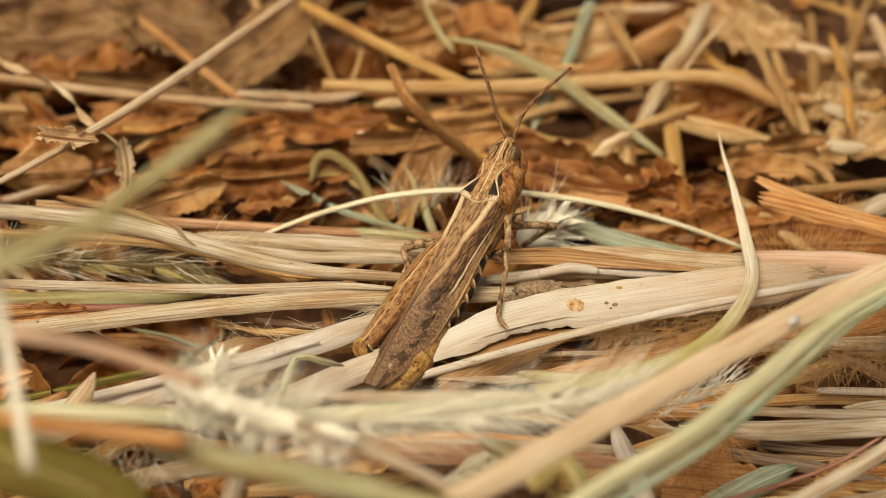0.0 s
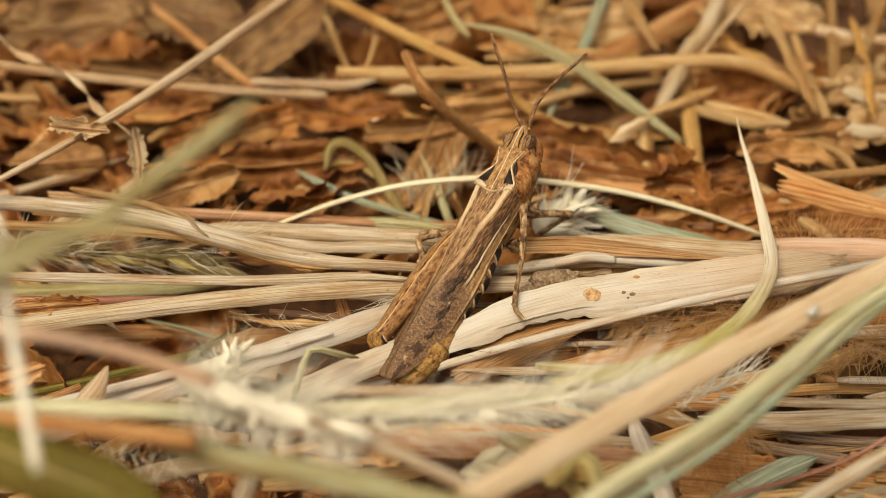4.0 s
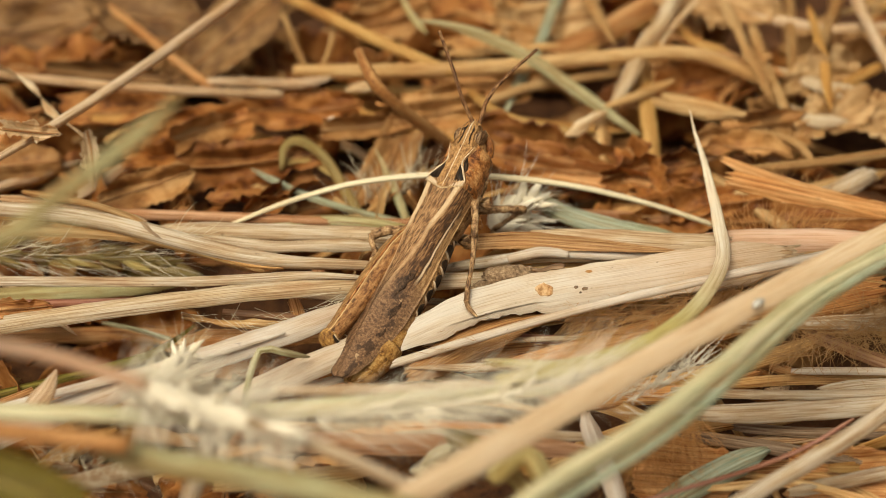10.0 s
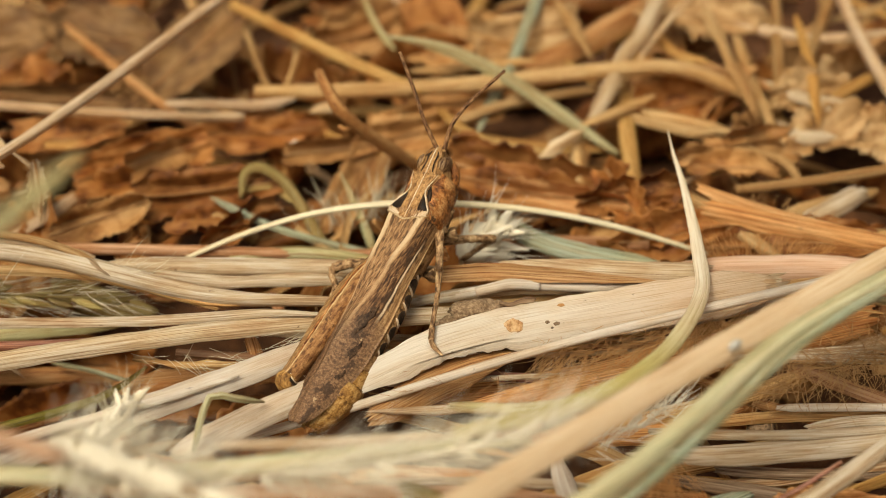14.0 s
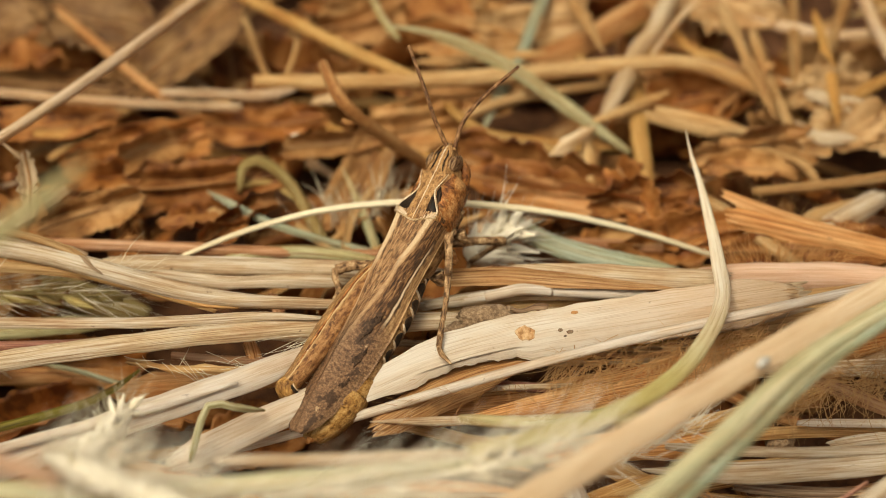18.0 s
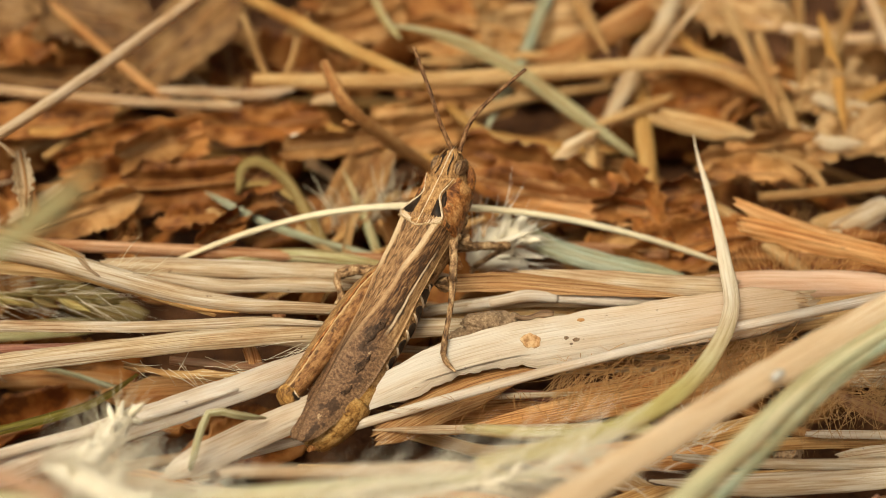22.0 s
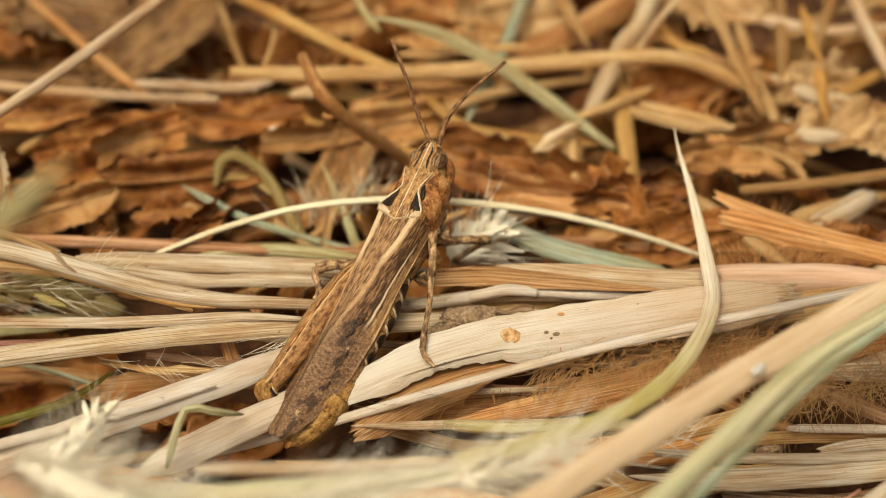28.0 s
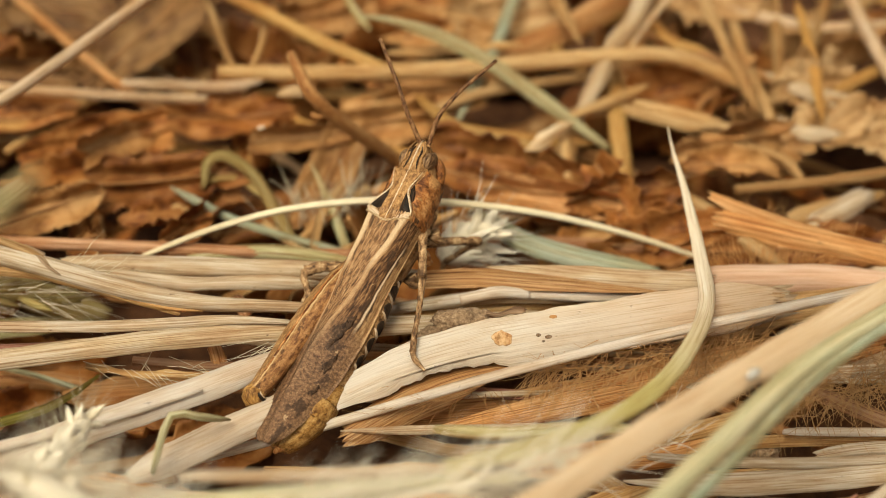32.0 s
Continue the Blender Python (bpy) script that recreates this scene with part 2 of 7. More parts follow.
def clay_material():
    m, nt, sh, _ = nodes_of("dry_clay_crumb")
    co = nt.nodes.new("ShaderNodeTexCoord")
    grain = add(nt, "ShaderNodeTexNoise", Scale=4000.0, Detail=6.0, Roughness=0.7)
    nt.links.new(co.outputs["Object"], grain.inputs["Vector"])
    nt.links.new(ramp(nt, grain.outputs["Fac"], [(0.35, (0.12, 0.07, 0.038)), (0.5, (0.27, 0.175, 0.10)), (0.65, (0.42, 0.30, 0.19))]), sh.inputs["Base Color"])
    sh.inputs["Roughness"].default_value = 0.95
    bump_to(nt, sh, grain.outputs["Fac"], 0.00015, 1.0)
    return m


CLAY = clay_material()

# ---- shapes ----


def sheet(verts, faces, uvs, name="shape"):
    """A smooth mesh from millimetre points; uvs: a pair for each point."""
    me = bpy.data.meshes.new(name)
    me.from_pydata([(x * MM, y * MM, z * MM) for x, y, z in verts], [], faces)
    lay = me.uv_layers.new(name="UVMap")
    flat = np.array(uvs, dtype=np.float32)[np.array([l.vertex_index for l in me.loops])]
    lay.data.foreach_set("uv", flat.ravel())
    me.polygons.foreach_set("use_smooth", [True] * len(me.polygons))
    return me


def spline(points, n):
    """n points on a smooth curve through the given ones, evenly spaced."""
    p = [Vector(q) for q in points]
    p = [p[0] * 2 - p[1]] + p + [p[-1] * 2 - p[-2]]
    fine = []
    for i in range(1, len(p) - 2):
        for k in range(16):
            t = k / 16
            a, b, c, d = p[i - 1], p[i], p[i + 1], p[i + 2]
            fine.append(0.5 * (2 * b + (c - a) * t + (2 * a - 5 * b + 4 * c - d) * t * t + (3 * b - a - 3 * c + d) * t ** 3))
    fine.append(p[-2])
    run = [0.0]
    for a, b in zip(fine, fine[1:]):
        run.append(run[-1] + (b - a).length)
    out, j = [], 0
    for k in range(n):
        s = run[-1] * k / (n - 1)
        while j < len(run) - 2 and run[j + 1] < s:
            j += 1
        f = (s - run[j]) / max(run[j + 1] - run[j], 1e-9)
        out.append(fine[j].lerp(fine[j + 1], min(max(f, 0), 1)))
    return out, run[-1]


FACE = Vector((0, -0.5, 0.86))


def blade_mesh(points, width, curl=0.28, ends=(0.6, 0.3), tip=(0.15, 0.25), roll=0.0, twist=0.0, ribs=5, rib=0.014, thick=0.06, ragged=0.035, seed=0, wave=0.0, belly=0.0, across=11, step=0.9, tear=None):
    """A flat grass blade or split straw along the points: arched across, ribbed lengthwise, of real thickness.
    tear: start, end and depth of a notch in the lower edge. ends: width left at the two ends; tip: the share of the length over which each end narrows."""
    path, long = spline(points, 2)
    n = int(min(max(long / step, 10), 46 if step > 0.5 else 96))
    path, long = spline(points, n)
    rnd = random.Random(seed * 7919 + 13)
    verts, uvs, faces = [], [], []
    ph = [rnd.uniform(0, 9) for _ in range(4)]
    groove = [rnd.uniform(0.1, 1.6) for _ in range(across)]
    torn = [rnd.uniform(-0.2, 0.5) for _ in range(across)]
    last = None
    for k, p in enumerate(path):
        t = (path[min(k + 1, n - 1)] - path[max(k - 1, 0)]).normalized()
        side = t.cross(FACE)
        if k and (side.length < 0.35 or side.dot(last) < 0):
            side = last - t * last.dot(t)
        elif k:
            side = side.normalized().lerp(last, 0.35)
        side = (side - t * side.dot(t)).normalized()
        last = side
        up = side.cross(t).normalized()
        f = k / (n - 1)
        a = radians(roll + twist * f + 3 * math.sin(f * 5 + ph[3]))
        s2, u2 = side * math.cos(a) + up * math.sin(a), up * math.cos(a) - side * math.sin(a)
        w = width * (1 + belly * math.sin(math.pi * f))
        if f < tip[0]:
            w *= ends[0] + (1 - ends[0]) * math.sin(math.pi / 2 * f / tip[0])
        if f > 1 - tip[1]:
            w *= ends[1] + (1 - ends[1]) * math.sin(math.pi / 2 * (1 - f) / tip[1])
        for layer in (1, -1):
            for c in range(across):
                s = c / (across - 1) * 2 - 1
                edge = 1 + ragged * math.sin(f * long * 1.3 + ph[0] + s) * (abs(s) > 0.7) + ragged * 0.6 * math.sin(f * long * 3.1 + ph[1] + 3 * s) * (abs(s) > 0.9)
                if tear and s > 0.4 and tear[0] < f < tear[1]:
                    g = math.sin(math.pi * (f - tear[0]) / (tear[1] - tear[0]))
                    edge *= 1 - tear[2] * (g ** 0.6 + 0.12 * math.sin(f * 90) + 0.10 * math.sin(f * 210))
                z = -curl * w * s * s + rib * groove[c] * math.cos(s * math.pi * ribs + ph[0]) * (layer > 0) + wave * math.sin(f * long * 0.9 + ph[2]) * s
                z += layer * thick * 0.5 * (1 - 0.7 * abs(s) ** 3)
                q = p + s2 * (s * w * 0.5 * edge) + u2 * z
                if k in (0, n - 1):
                    q = q + t * (torn[c] * min(w, 1.6) * (1 if k else -1))
                verts.append(q)
                uvs.append((s * w * 0.5 + (layer < 0) * 5, f * long))
    m = across * 2
    for k in range(n - 1):
        for c in range(across - 1):
            a = k * m + c
            faces.append((a, a + 1, a + 1 + m, a + m))
            b = k * m + across + c
            faces.append((b + 1, b, b + m, b + 1 + m))
        a, b = k * m, k * m + across
        faces.append((b, a, a + m, b + m))
        a, b = k * m + across - 1, k * m + m - 1
        faces.append((a, b, b + m, a + m))
    for k in (0, n - 1):
        for c in range(across - 1):
            q = (k * m + c, k * m + c + 1, k * m + across + c + 1, k * m + across + c)
            faces.append(q if k else q[::-1])
    return sheet(verts, faces, uvs)


def tube_data(points, radii, sides=8, flute=0.0, step=0.8, bumps=0.0, seed=0, most=40):
    """Points, faces and texture coordinates of a round stem along the points; radii: at even steps along it."""
    path, long = spline(points, 2)
    n = int(min(max(long / step, 4), most))
    path, long = spline(points, n)
    rnd = random.Random(seed + 5)
    verts, uvs, faces = [], [], []
    for k, p in enumerate(path):
        t = (path[min(k + 1, n - 1)] - path[max(k - 1, 0)]).normalized()
        ref = FACE if abs(t.dot(FACE)) < 0.95 else Vector((1, 0, 0))
        side = t.cross(ref).normalized()
        up = side.cross(t)
        f = k / (n - 1) * (len(radii) - 1)
        i = min(int(f), len(radii) - 2)
        r0 = radii[i] + (radii[i + 1] - radii[i]) * (f - i)
        for c in range(sides):
            a = 2 * math.pi * c / sides
            r = r0 * (1 + flute * (c % 2) + bumps * rnd.uniform(-1, 1))
            verts.append(p + (side * math.cos(a) + up * math.sin(a)) * r)
            uvs.append((a * r0, k / (n - 1) * long))
    for k in range(n - 1):
        for c in range(sides):
            a, b = k * sides + c, k * sides + (c + 1) % sides
            faces.append((a, b, b + sides, a + sides))
    faces.append(list(range(sides))[::-1])
    faces.append(list(range((n - 1) * sides, n * sides)))
    return verts, faces, uvs


def joined(pieces):
    """One mesh of several (points, faces, uvs)."""
    verts, faces, uvs = [], [], []
    for v, f, u in pieces:
        base = len(verts)
        verts += v
        uvs += u
        faces += [[i + base for i in q] for q in f]
    return sheet(verts, faces, uvs)


def thing(name, me, material, label="", category="", group="", kind=""):
    if material and not me.materials:
        me.materials.append(material)
    return tagged(new(name, me), label, category, group, kind)


def part(name, me, material, parent, label=""):
    if not me.materials:
        me.materials.append(material)
    ob = tagged(new(name, me), label)
    ob.parent = parent
    return ob


SERIAL = [0]


def settled(points, share=0.5):
    """The same points with small kinks taken out."""
    p = [Vector(q) for q in points]
    return [p[0]] + [b.lerp((a + c) * 0.5, share) for a, b, c in zip(p, p[1:], p[2:])] + [p[-1]]


def blade(name, material, points, width, label, category="grass blade", group="dry grass blades", **more):
    SERIAL[0] += 1
    if category in ("straw", "leaf sheath") or group == "straw bundle":
        points = settled(points)
    return thing(name, blade_mesh(points, width, seed=SERIAL[0], **more), material, label, category, group)


def stem(name, material, points, radii, label, category="straw", group="dry stems", **more):
    SERIAL[0] += 1
    if category == "straw":
        points = settled(points)
    return thing(name, joined([tube_data(points, radii, seed=SERIAL[0], **more)]), material, label, category, group)


def leaf_mesh(long, wide, seed, curl=0.25, crumple=0.5, lobes=0.25, nu=22, nv=13, thick=0.12, bend=0.15):
    """A dead leaf, crumpled and curled, with a midrib and a torn outline; it lies along x and faces z."""
    rnd = random.Random(seed)
    off = Vector((rnd.uniform(0, 50), rnd.uniform(0, 50), 0))
    blunt = (rnd.choice((0.03, 0.12, 0.3)), rnd.choice((0.03, 0.1, 0.25)))
    verts, uvs, faces = [], [], []
    for layer in (1, -1):
        for i in range(nu):
            u = i / (nu - 1)
            for j in range(nv):
                v = j / (nv - 1) * 2 - 1
                prof = max(math.sin(math.pi * (blunt[0] + (1 - blunt[0] - blunt[1]) * u)), 0.02) ** 0.55
                tear = 1 + lobes * noise.noise(Vector((u * 7, (v > 0) * 3.0, 0)) + off) + (0.10 + 0.5 * lobes) * noise.noise(Vector((u * 19, (v > 0) * 5.0, 1)) + off)
                x = (u - 0.5) * long * (1 + 0.16 * noise.noise(Vector((v * 3, u > 0.5, 2)) + off) + 0.08 * noise.noise(Vector((v * 11, u > 0.5, 5)) + off))
                y = v * wide * 0.5 * prof * tear
                big = noise.noise(Vector((x * 0.16, y * 0.2, 0)) + off)
                fine = noise.noise(Vector((x * 0.5, y * 0.6, 3)) + off)
                pleat = abs(noise.noise(Vector((x * 0.22, y * 0.9, 7)) + off))
                z = curl * wide * v * v * prof + crumple * (1.5 * big + 0.5 * fine + 1.1 * pleat) + bend * long * (u - 0.5) ** 2 * 2
                z += 0.18 * math.exp(-(v / 0.09) ** 2) + 0.06 * abs(math.sin((u * 9 + abs(v) * 2.2) * math.pi)) ** 6
                verts.append((x, y, z + layer * thick * 0.5))
                uvs.append((y + layer, x))
    half = nu * nv
    for i in range(nu - 1):
        for j in range(nv - 1):
            a = i * nv + j
            faces.append((a, a + nv, a + nv + 1, a + 1))
            b = a + half
            faces.append((b, b + 1, b + nv + 1, b + nv))
    for i in range(nu - 1):
        a, b = i * nv, i * nv + nv - 1
        faces.append((a, a + half, a + half + nv, a + nv))
        faces.append((b, b + nv, b + nv + half, b + half))
    for j in range(nv - 1):
        a, b = j, (nu - 1) * nv + j
        faces.append((a, a + 1, a + 1 + half, a + half))
        faces.append((b, b + half, b + half + 1, b + 1))
    return sheet(verts, faces, uvs)


def rib_mesh(me, rows, row, middle, radius):
    """A thin raised rib along the middle of a leaf's upper face."""
    pts = [me.vertices[i * row + middle].co / MM for i in range(1, rows - 1, 3)]
    return joined([tube_data(pts, [radius, radius * 0.9, radius * 0.4], sides=5, step=0.9, most=24)])


def placed(x, y, z, rx=0, ry=0, rz=0):
    return pose(x * MM, y * MM, z * MM, rx, ry, rz)


def hair_data(root, way, long, radius, bend, rnd):
    """One bristle: a thin tapered three-sided thread."""
    way = Vector(way).normalized()
    side = way.cross(Vector((rnd.uniform(-1, 1), rnd.uniform(-1, 1), rnd.uniform(-1, 1)))).normalized()
    pts = [Vector(root), Vector(root) + way * long * 0.5 + side * bend * long * 0.25, Vector(root) + way * long + side * bend * long]
    return tube_data(pts, [radius, radius * 0.8, radius * 0.25], sides=3, step=long / 5, most=5)

# ---- ground: one sheet of dry soil out to the horizon ----


def ground():
    inner = list(np.linspace(-120, 120, 97))
    outer = [150 * 1.6 ** k for k in range(17)]
    axis = [-v for v in reversed(outer)] + inner + outer
    n = len(axis)
    verts, uvs, faces = [], [], []
    for y in axis:
        for x in axis:
            near = max(0.0, 1 - max(abs(x), abs(y)) / 200)
            z = -2.2 + near * (1.6 * noise.noise(Vector((x * 0.07, y * 0.07, 0))) + 0.7 * noise.noise(Vector((x * 0.3, y * 0.3, 4))))
            z -= 5.0 * math.exp(-((x + 23) / 7) ** 2 - ((y - 5) / 5) ** 2)
            verts.append((x, y, z))
            uvs.append((x, y))
    for j in range(n - 1):
        for i in range(n - 1):
            a = j * n + i
            faces.append((a, a + 1, a + 1 + n, a + n))
    thing("ground", sheet(verts, faces, uvs), SOIL, "dry brown crumbly soil under the straw litter", "ground", kind="structure")


ground()

# ---- the straw bundle on which the grasshopper sits ----
main_leaf = blade("grass_leaf", STREAKED, [(-5.5, -1.5, 7), (-2.2, -0.1, 7.8), (1.2, 1.1, 8.3), (5.3, 2.0, 8.5), (10.1, 2.9, 8.7), (15.6, 3.7, 9.2), (20.9, 4.2, 9.8)], 3.0, "wide bleached grass leaf with a rust-brown spot, torn along one edge", "leaf", "straw bundle", roll=-6, ends=(0.45, 0.55), tip=(0.3, 0.12), ribs=9, across=29, curl=0.10, ragged=0.03, step=0.3, tear=(0.12, 0.40, 0.42))
blade("grass_leaf", BUFF, [(7.6, 3.4, 8.85), (10.2, 3.9, 9.0), (13.3, 4.55, 9.2), (16.4, 4.8, 9.5), (19.0, 4.7, 9.85), (21.3, 4.4, 10.0)], 1.25, "buff upper half of a folded leaf with a rounded frayed end", "leaf", "straw bundle", ends=(0.05, 0.7), tip=(0.5, 0.06), ribs=5, across=15, ragged=0.05, step=0.4)


def blotch(parent, name, material, middle, long, wide, label, seed):
    """A thin stain of uneven outline that follows the leaf on which it lies."""
    me = parent.data
    tree = BVHTree.FromPolygons([v.co for v in me.vertices], [p.vertices for p in me.polygons])
    side = Vector((1, 0.06, 0.04)).normalized()
    along = FACE.normalized().cross(side)
    up = side.cross(along)
    verts, faces = [], []
    for k, grow in enumerate((1.04, 1.0, 0.75, 0.5, 0.25, 0.02)):
        for c in range(20):
            a = 2 * math.pi * c / 20
            r = grow * (1 + 0.07 * math.sin(2 * a + seed) + 0.08 * math.sin(5 * a + 2 * seed) + 0.06 * math.sin(9 * a))
            q = Vector(middle) + side * (long * r * math.cos(a)) + along * (wide * r * math.sin(a))
            hit = tree.ray_cast((q + up * 3) * MM, -up)[0]
            q = hit / MM if hit else q
            verts.append(q + up * (-0.05 if k == 0 else 0.018))
    faces = [(k * 20 + c, k * 20 + (c + 1) % 20, k * 20 + 20 + (c + 1) % 20, k * 20 + 20 + c) for k in range(5) for c in range(20)]
    return part(name, sheet(verts, faces, [(v[0] * 3, v[1] * 3) for v in verts]), material, parent, label)


blotch(main_leaf, "spot", SPOTTED, (4.55, 2.0, 8.6), 0.60, 0.46, "rust-brown rough spot", 3)
blotch(main_leaf, "stain", DARK, (6.7, 2.4, 8.4), 0.16, 0.10, "small dark stain", 5)
blotch(main_leaf, "stain", DARK, (7.3, 2.3, 8.4), 0.22, 0.12, "small dark stain", 6)
blotch(main_leaf, "stain", DARK, (7.0, 2.0, 8.4), 0.10, 0.07, "small dark stain", 7)
blotch(main_leaf, "stain", LEAFTAN, (7.6, 3.6, 8.6), 0.22, 0.12, "small brown stain", 8)
blade("grass_leaf", INNER, [(-4.5, -3.5, 6.2), (-2.6, -2.3, 6.5), (-0.6, -1.0, 6.7), (1.3, 0.0, 6.9), (3.3, 0.6, 7.1), (5.0, 0.9, 7.2)], 2.3, "curled brown underside of a torn grass leaf", "leaf", "straw bundle", roll=6, ends=(0.4, 0.15), tip=(0.2, 0.5), wave=0.12, ribs=7, across=15)
blade("leaf_scrap", DARK, [(3.7, 3.8, 8.9), (4.4, 3.7, 8.9), (5.2, 4.1, 8.9), (6.0, 4.1, 8.9)], 0.42, "blackened ragged scrap beside the clod", "leaf", "leaves", ragged=0.5, wave=0.15, ribs=1, ends=(0.4, 0.6), step=0.2)
blade("grass_leaf", PALE, [(7.1, 3.7, 7.7), (11.9, 3.7, 8), (17.2, 4.6, 8.2), (22.2, 5.5, 8.6)], 2.81, "pale tan grass leaf lying under a bleached one", "leaf", "straw bundle", roll=-10, ends=(0.3, 0.6), ribs=8, across=17)
stem("straw", WHITE, [(-14, -4.3, 4.6), (-8.8, -3.1, 5.2), (-5.5, -2.5, 6), (-0.9, -2.1, 7.6), (5, -1, 9.2), (13.1, 1, 9.9), (19.9, 2.4, 10.6), (26.9, 3.9, 11.2)], [0.28, 0.29, 0.28, 0.28, 0.30, 0.32], "thin pale straw laid straight across the bundle", flute=0.1, sides=10)
blade("dry_grass", WHITE, [(-34.4, -11.9, 6.6), (-22.1, -5.2, 7.2), (-18.1, -3.6, 7.5), (-13.4, -1.7, 7.8), (-8.3, 1.3, 7.8), (-5.6, 3.1, 7.5)], 1.77, "broad pale ribbed straw lying flat in the bundle", "straw", "straw bundle", ribs=8, across=19, roll=5)
blade("dry_grass", WHITE, [(-34.6, -10.2, 7.8), (-22.6, -5.5, 8), (-17.7, -3.9, 8), (-12.7, -1.6, 7.9)], 0.61, "narrow pale straw lying along a broader one", "straw", "straw bundle")
blade("dry_grass", WHITE, [(-16.1, -7.1, 6.9), (-13.1, -5.3, 7.2), (-10, -3.5, 7.4), (-6.8, -1.4, 7.4), (-4.2, 0.2, 7.2)], 1.84, "broad bleached straw with fine lengthwise ribs", "straw", "straw bundle", ribs=8, across=19, ends=(0.4, 0.8))
blade("dry_grass", GREENISH, [(-14.9, -7.4, 7.5), (-14.4, -6.4, 9.2), (-13.9, -5.6, 10.2), (-13.4, -5.4, 10.3), (-12.3, -5.1, 9.6), (-10.9, -3.9, 8)], 0.45, "thin grey-green blade bent over in a sharp kink", ribs=2)
blade("dry_grass", PALE, [(-37.2, -1.2, 7), (-23.7, 1.3, 7.6), (-18.8, 1.9, 7.9), (-13.1, 2.5, 8.1), (-7, 3.7, 8), (0.6, 4.1, 7.4), (7, 6.2, 6.6)], 1.28, "flat pale straw with fine ribs and dark flecks", "straw", "straw bundle", ribs=6, across=15)
blade("dry_grass", PALE, [(-38.3, 3.5, 7.8), (-24, 3.4, 7.9), (-18.9, 3.2, 8.1), (-14.5, 3.3, 8.3), (-11.1, 3.7, 8.6), (-7.7, 3.4, 8.4)], 0.73, "narrow pale straw frayed at its end", "straw", "straw bundle", ribs=4)
culm = stem("straw", PALE, [(-46, 10.3, 8.9), (-39.5, 10.1, 8.9), (-34.7, 9.9, 8.9), (-29, 9.3, 8.9), (-25.3, 8.4, 8.9), (-22.7, 7.4, 8.8), (-19.1, 6.3, 8.6), (-15.2, 5.1, 8.4), (-12.9, 4.9, 8.3), (-9.5, 5.1, 8.1), (-5.5, 5.3, 7.6)], [0.5, 0.52, 0.54, 0.58, 0.64, 0.60, 0.42, 0.3], "round pale straw split and cracked near one end", flute=0.05, sides=22, step=0.6, most=70)
part("peeled_sheath", blade_mesh([(-33.5, 10.4, 9.4), (-29.0, 9.7, 9.5), (-25.6, 8.9, 9.5), (-23.2, 7.9, 9.4)], 0.75, curl=0.5, seed=501, ends=(1.0, 0.8), tip=(0.05, 0.05), ribs=4, ragged=0.15), BUFF, culm, "brown sheath peeled off at the crack")
# Tan strip darkens the culm's lower side: its stain and its shading in colour.
part("underside", blade_mesh([(x, y - 0.5, z - 0.14) for x, y, z in ((-34.7, 9.9, 8.9), (-29, 9.3, 8.9), (-25.3, 8.4, 8.9), (-22.7, 7.4, 8.8), (-19.1, 6.3, 8.6), (-15.6, 5.2, 8.4), (-13.2, 5.0, 8.3))], 0.5, curl=0.6, seed=503, ends=(1.0, 0.2), tip=(0.05, 0.3), ribs=3), TAN, culm, "brown underside, stain and shading painted together")
part("crack", blade_mesh([(-23.6, 8.0, 9.4), (-23.0, 7.4, 9.48), (-22.6, 7.0, 9.32), (-21.8, 6.5, 9.05)], 0.3, seed=502, ends=(0.4, 0.2), ragged=0.4, ribs=1, step=0.3), DARK, culm, "dark ragged crack")
blade("dry_grass", TAN, [(-39.5, 8.4, 8.4), (-26.1, 8, 8.4), (-22.5, 7.4, 8.4), (-18.9, 6.1, 8.3), (-14.6, 4.4, 8)], 0.7, "tan straw half hidden under a split one", "straw", "straw bundle", curl=0.4)
blade("grass_splinter", TAN, [(-31.9, 10.2, 10.2), (-29, 9.5, 10.2), (-26.2, 9.1, 9.9), (-23.3, 8, 9.5), (-22.3, 7.2, 9.2)], 0.51, "thin splinter peeled off a cracked straw", "straw", "straw bundle")
blade("dry_grass", PALE, [(-22.1, 8.9, 8), (-16.8, 8.8, 8), (-12.2, 8.6, 8), (-7.2, 8.4, 7.9), (-3.7, 9, 7.6), (1.4, 8.8, 7)], 1.22, "pale straw running under the grasshopper", "straw", "straw bundle", ribs=5, across=13)
blade("dry_grass", PALE, [(-19.2, 8.2, 7.7), (-16.4, 7.8, 7.6), (-14.2, 7.3, 7.5), (-11.8, 7.7, 7.7), (-9.3, 7.6, 7.7), (-5.8, 7.7, 7.4)], 0.92, "wavy-edged pale grass blade in the bundle", "grass blade", "straw bundle", wave=0.12, ribs=3)
blade("dry_grass", GREENISH, [(-15, 10.8, 6.4), (-11.7, 11.5, 6.6), (-8.4, 11.2, 6.8), (-4.4, 10.7, 6.6)], 0.92, "pale grey-green blade tucked behind the bundle")
blade("grass_leaf", PALE, [(3.8, 7.9, 8.8), (6.6, 7.4, 9.0), (10.1, 7.0, 8.9), (13.6, 6.8, 8.8), (17.4, 6.9, 8.6)], 1.35, "pale flap of a folded dry leaf", "leaf", "straw bundle", ends=(0.04, 1.0), tip=(0.5, 0.05), ribs=5, across=15, curl=0.1, step=0.45)
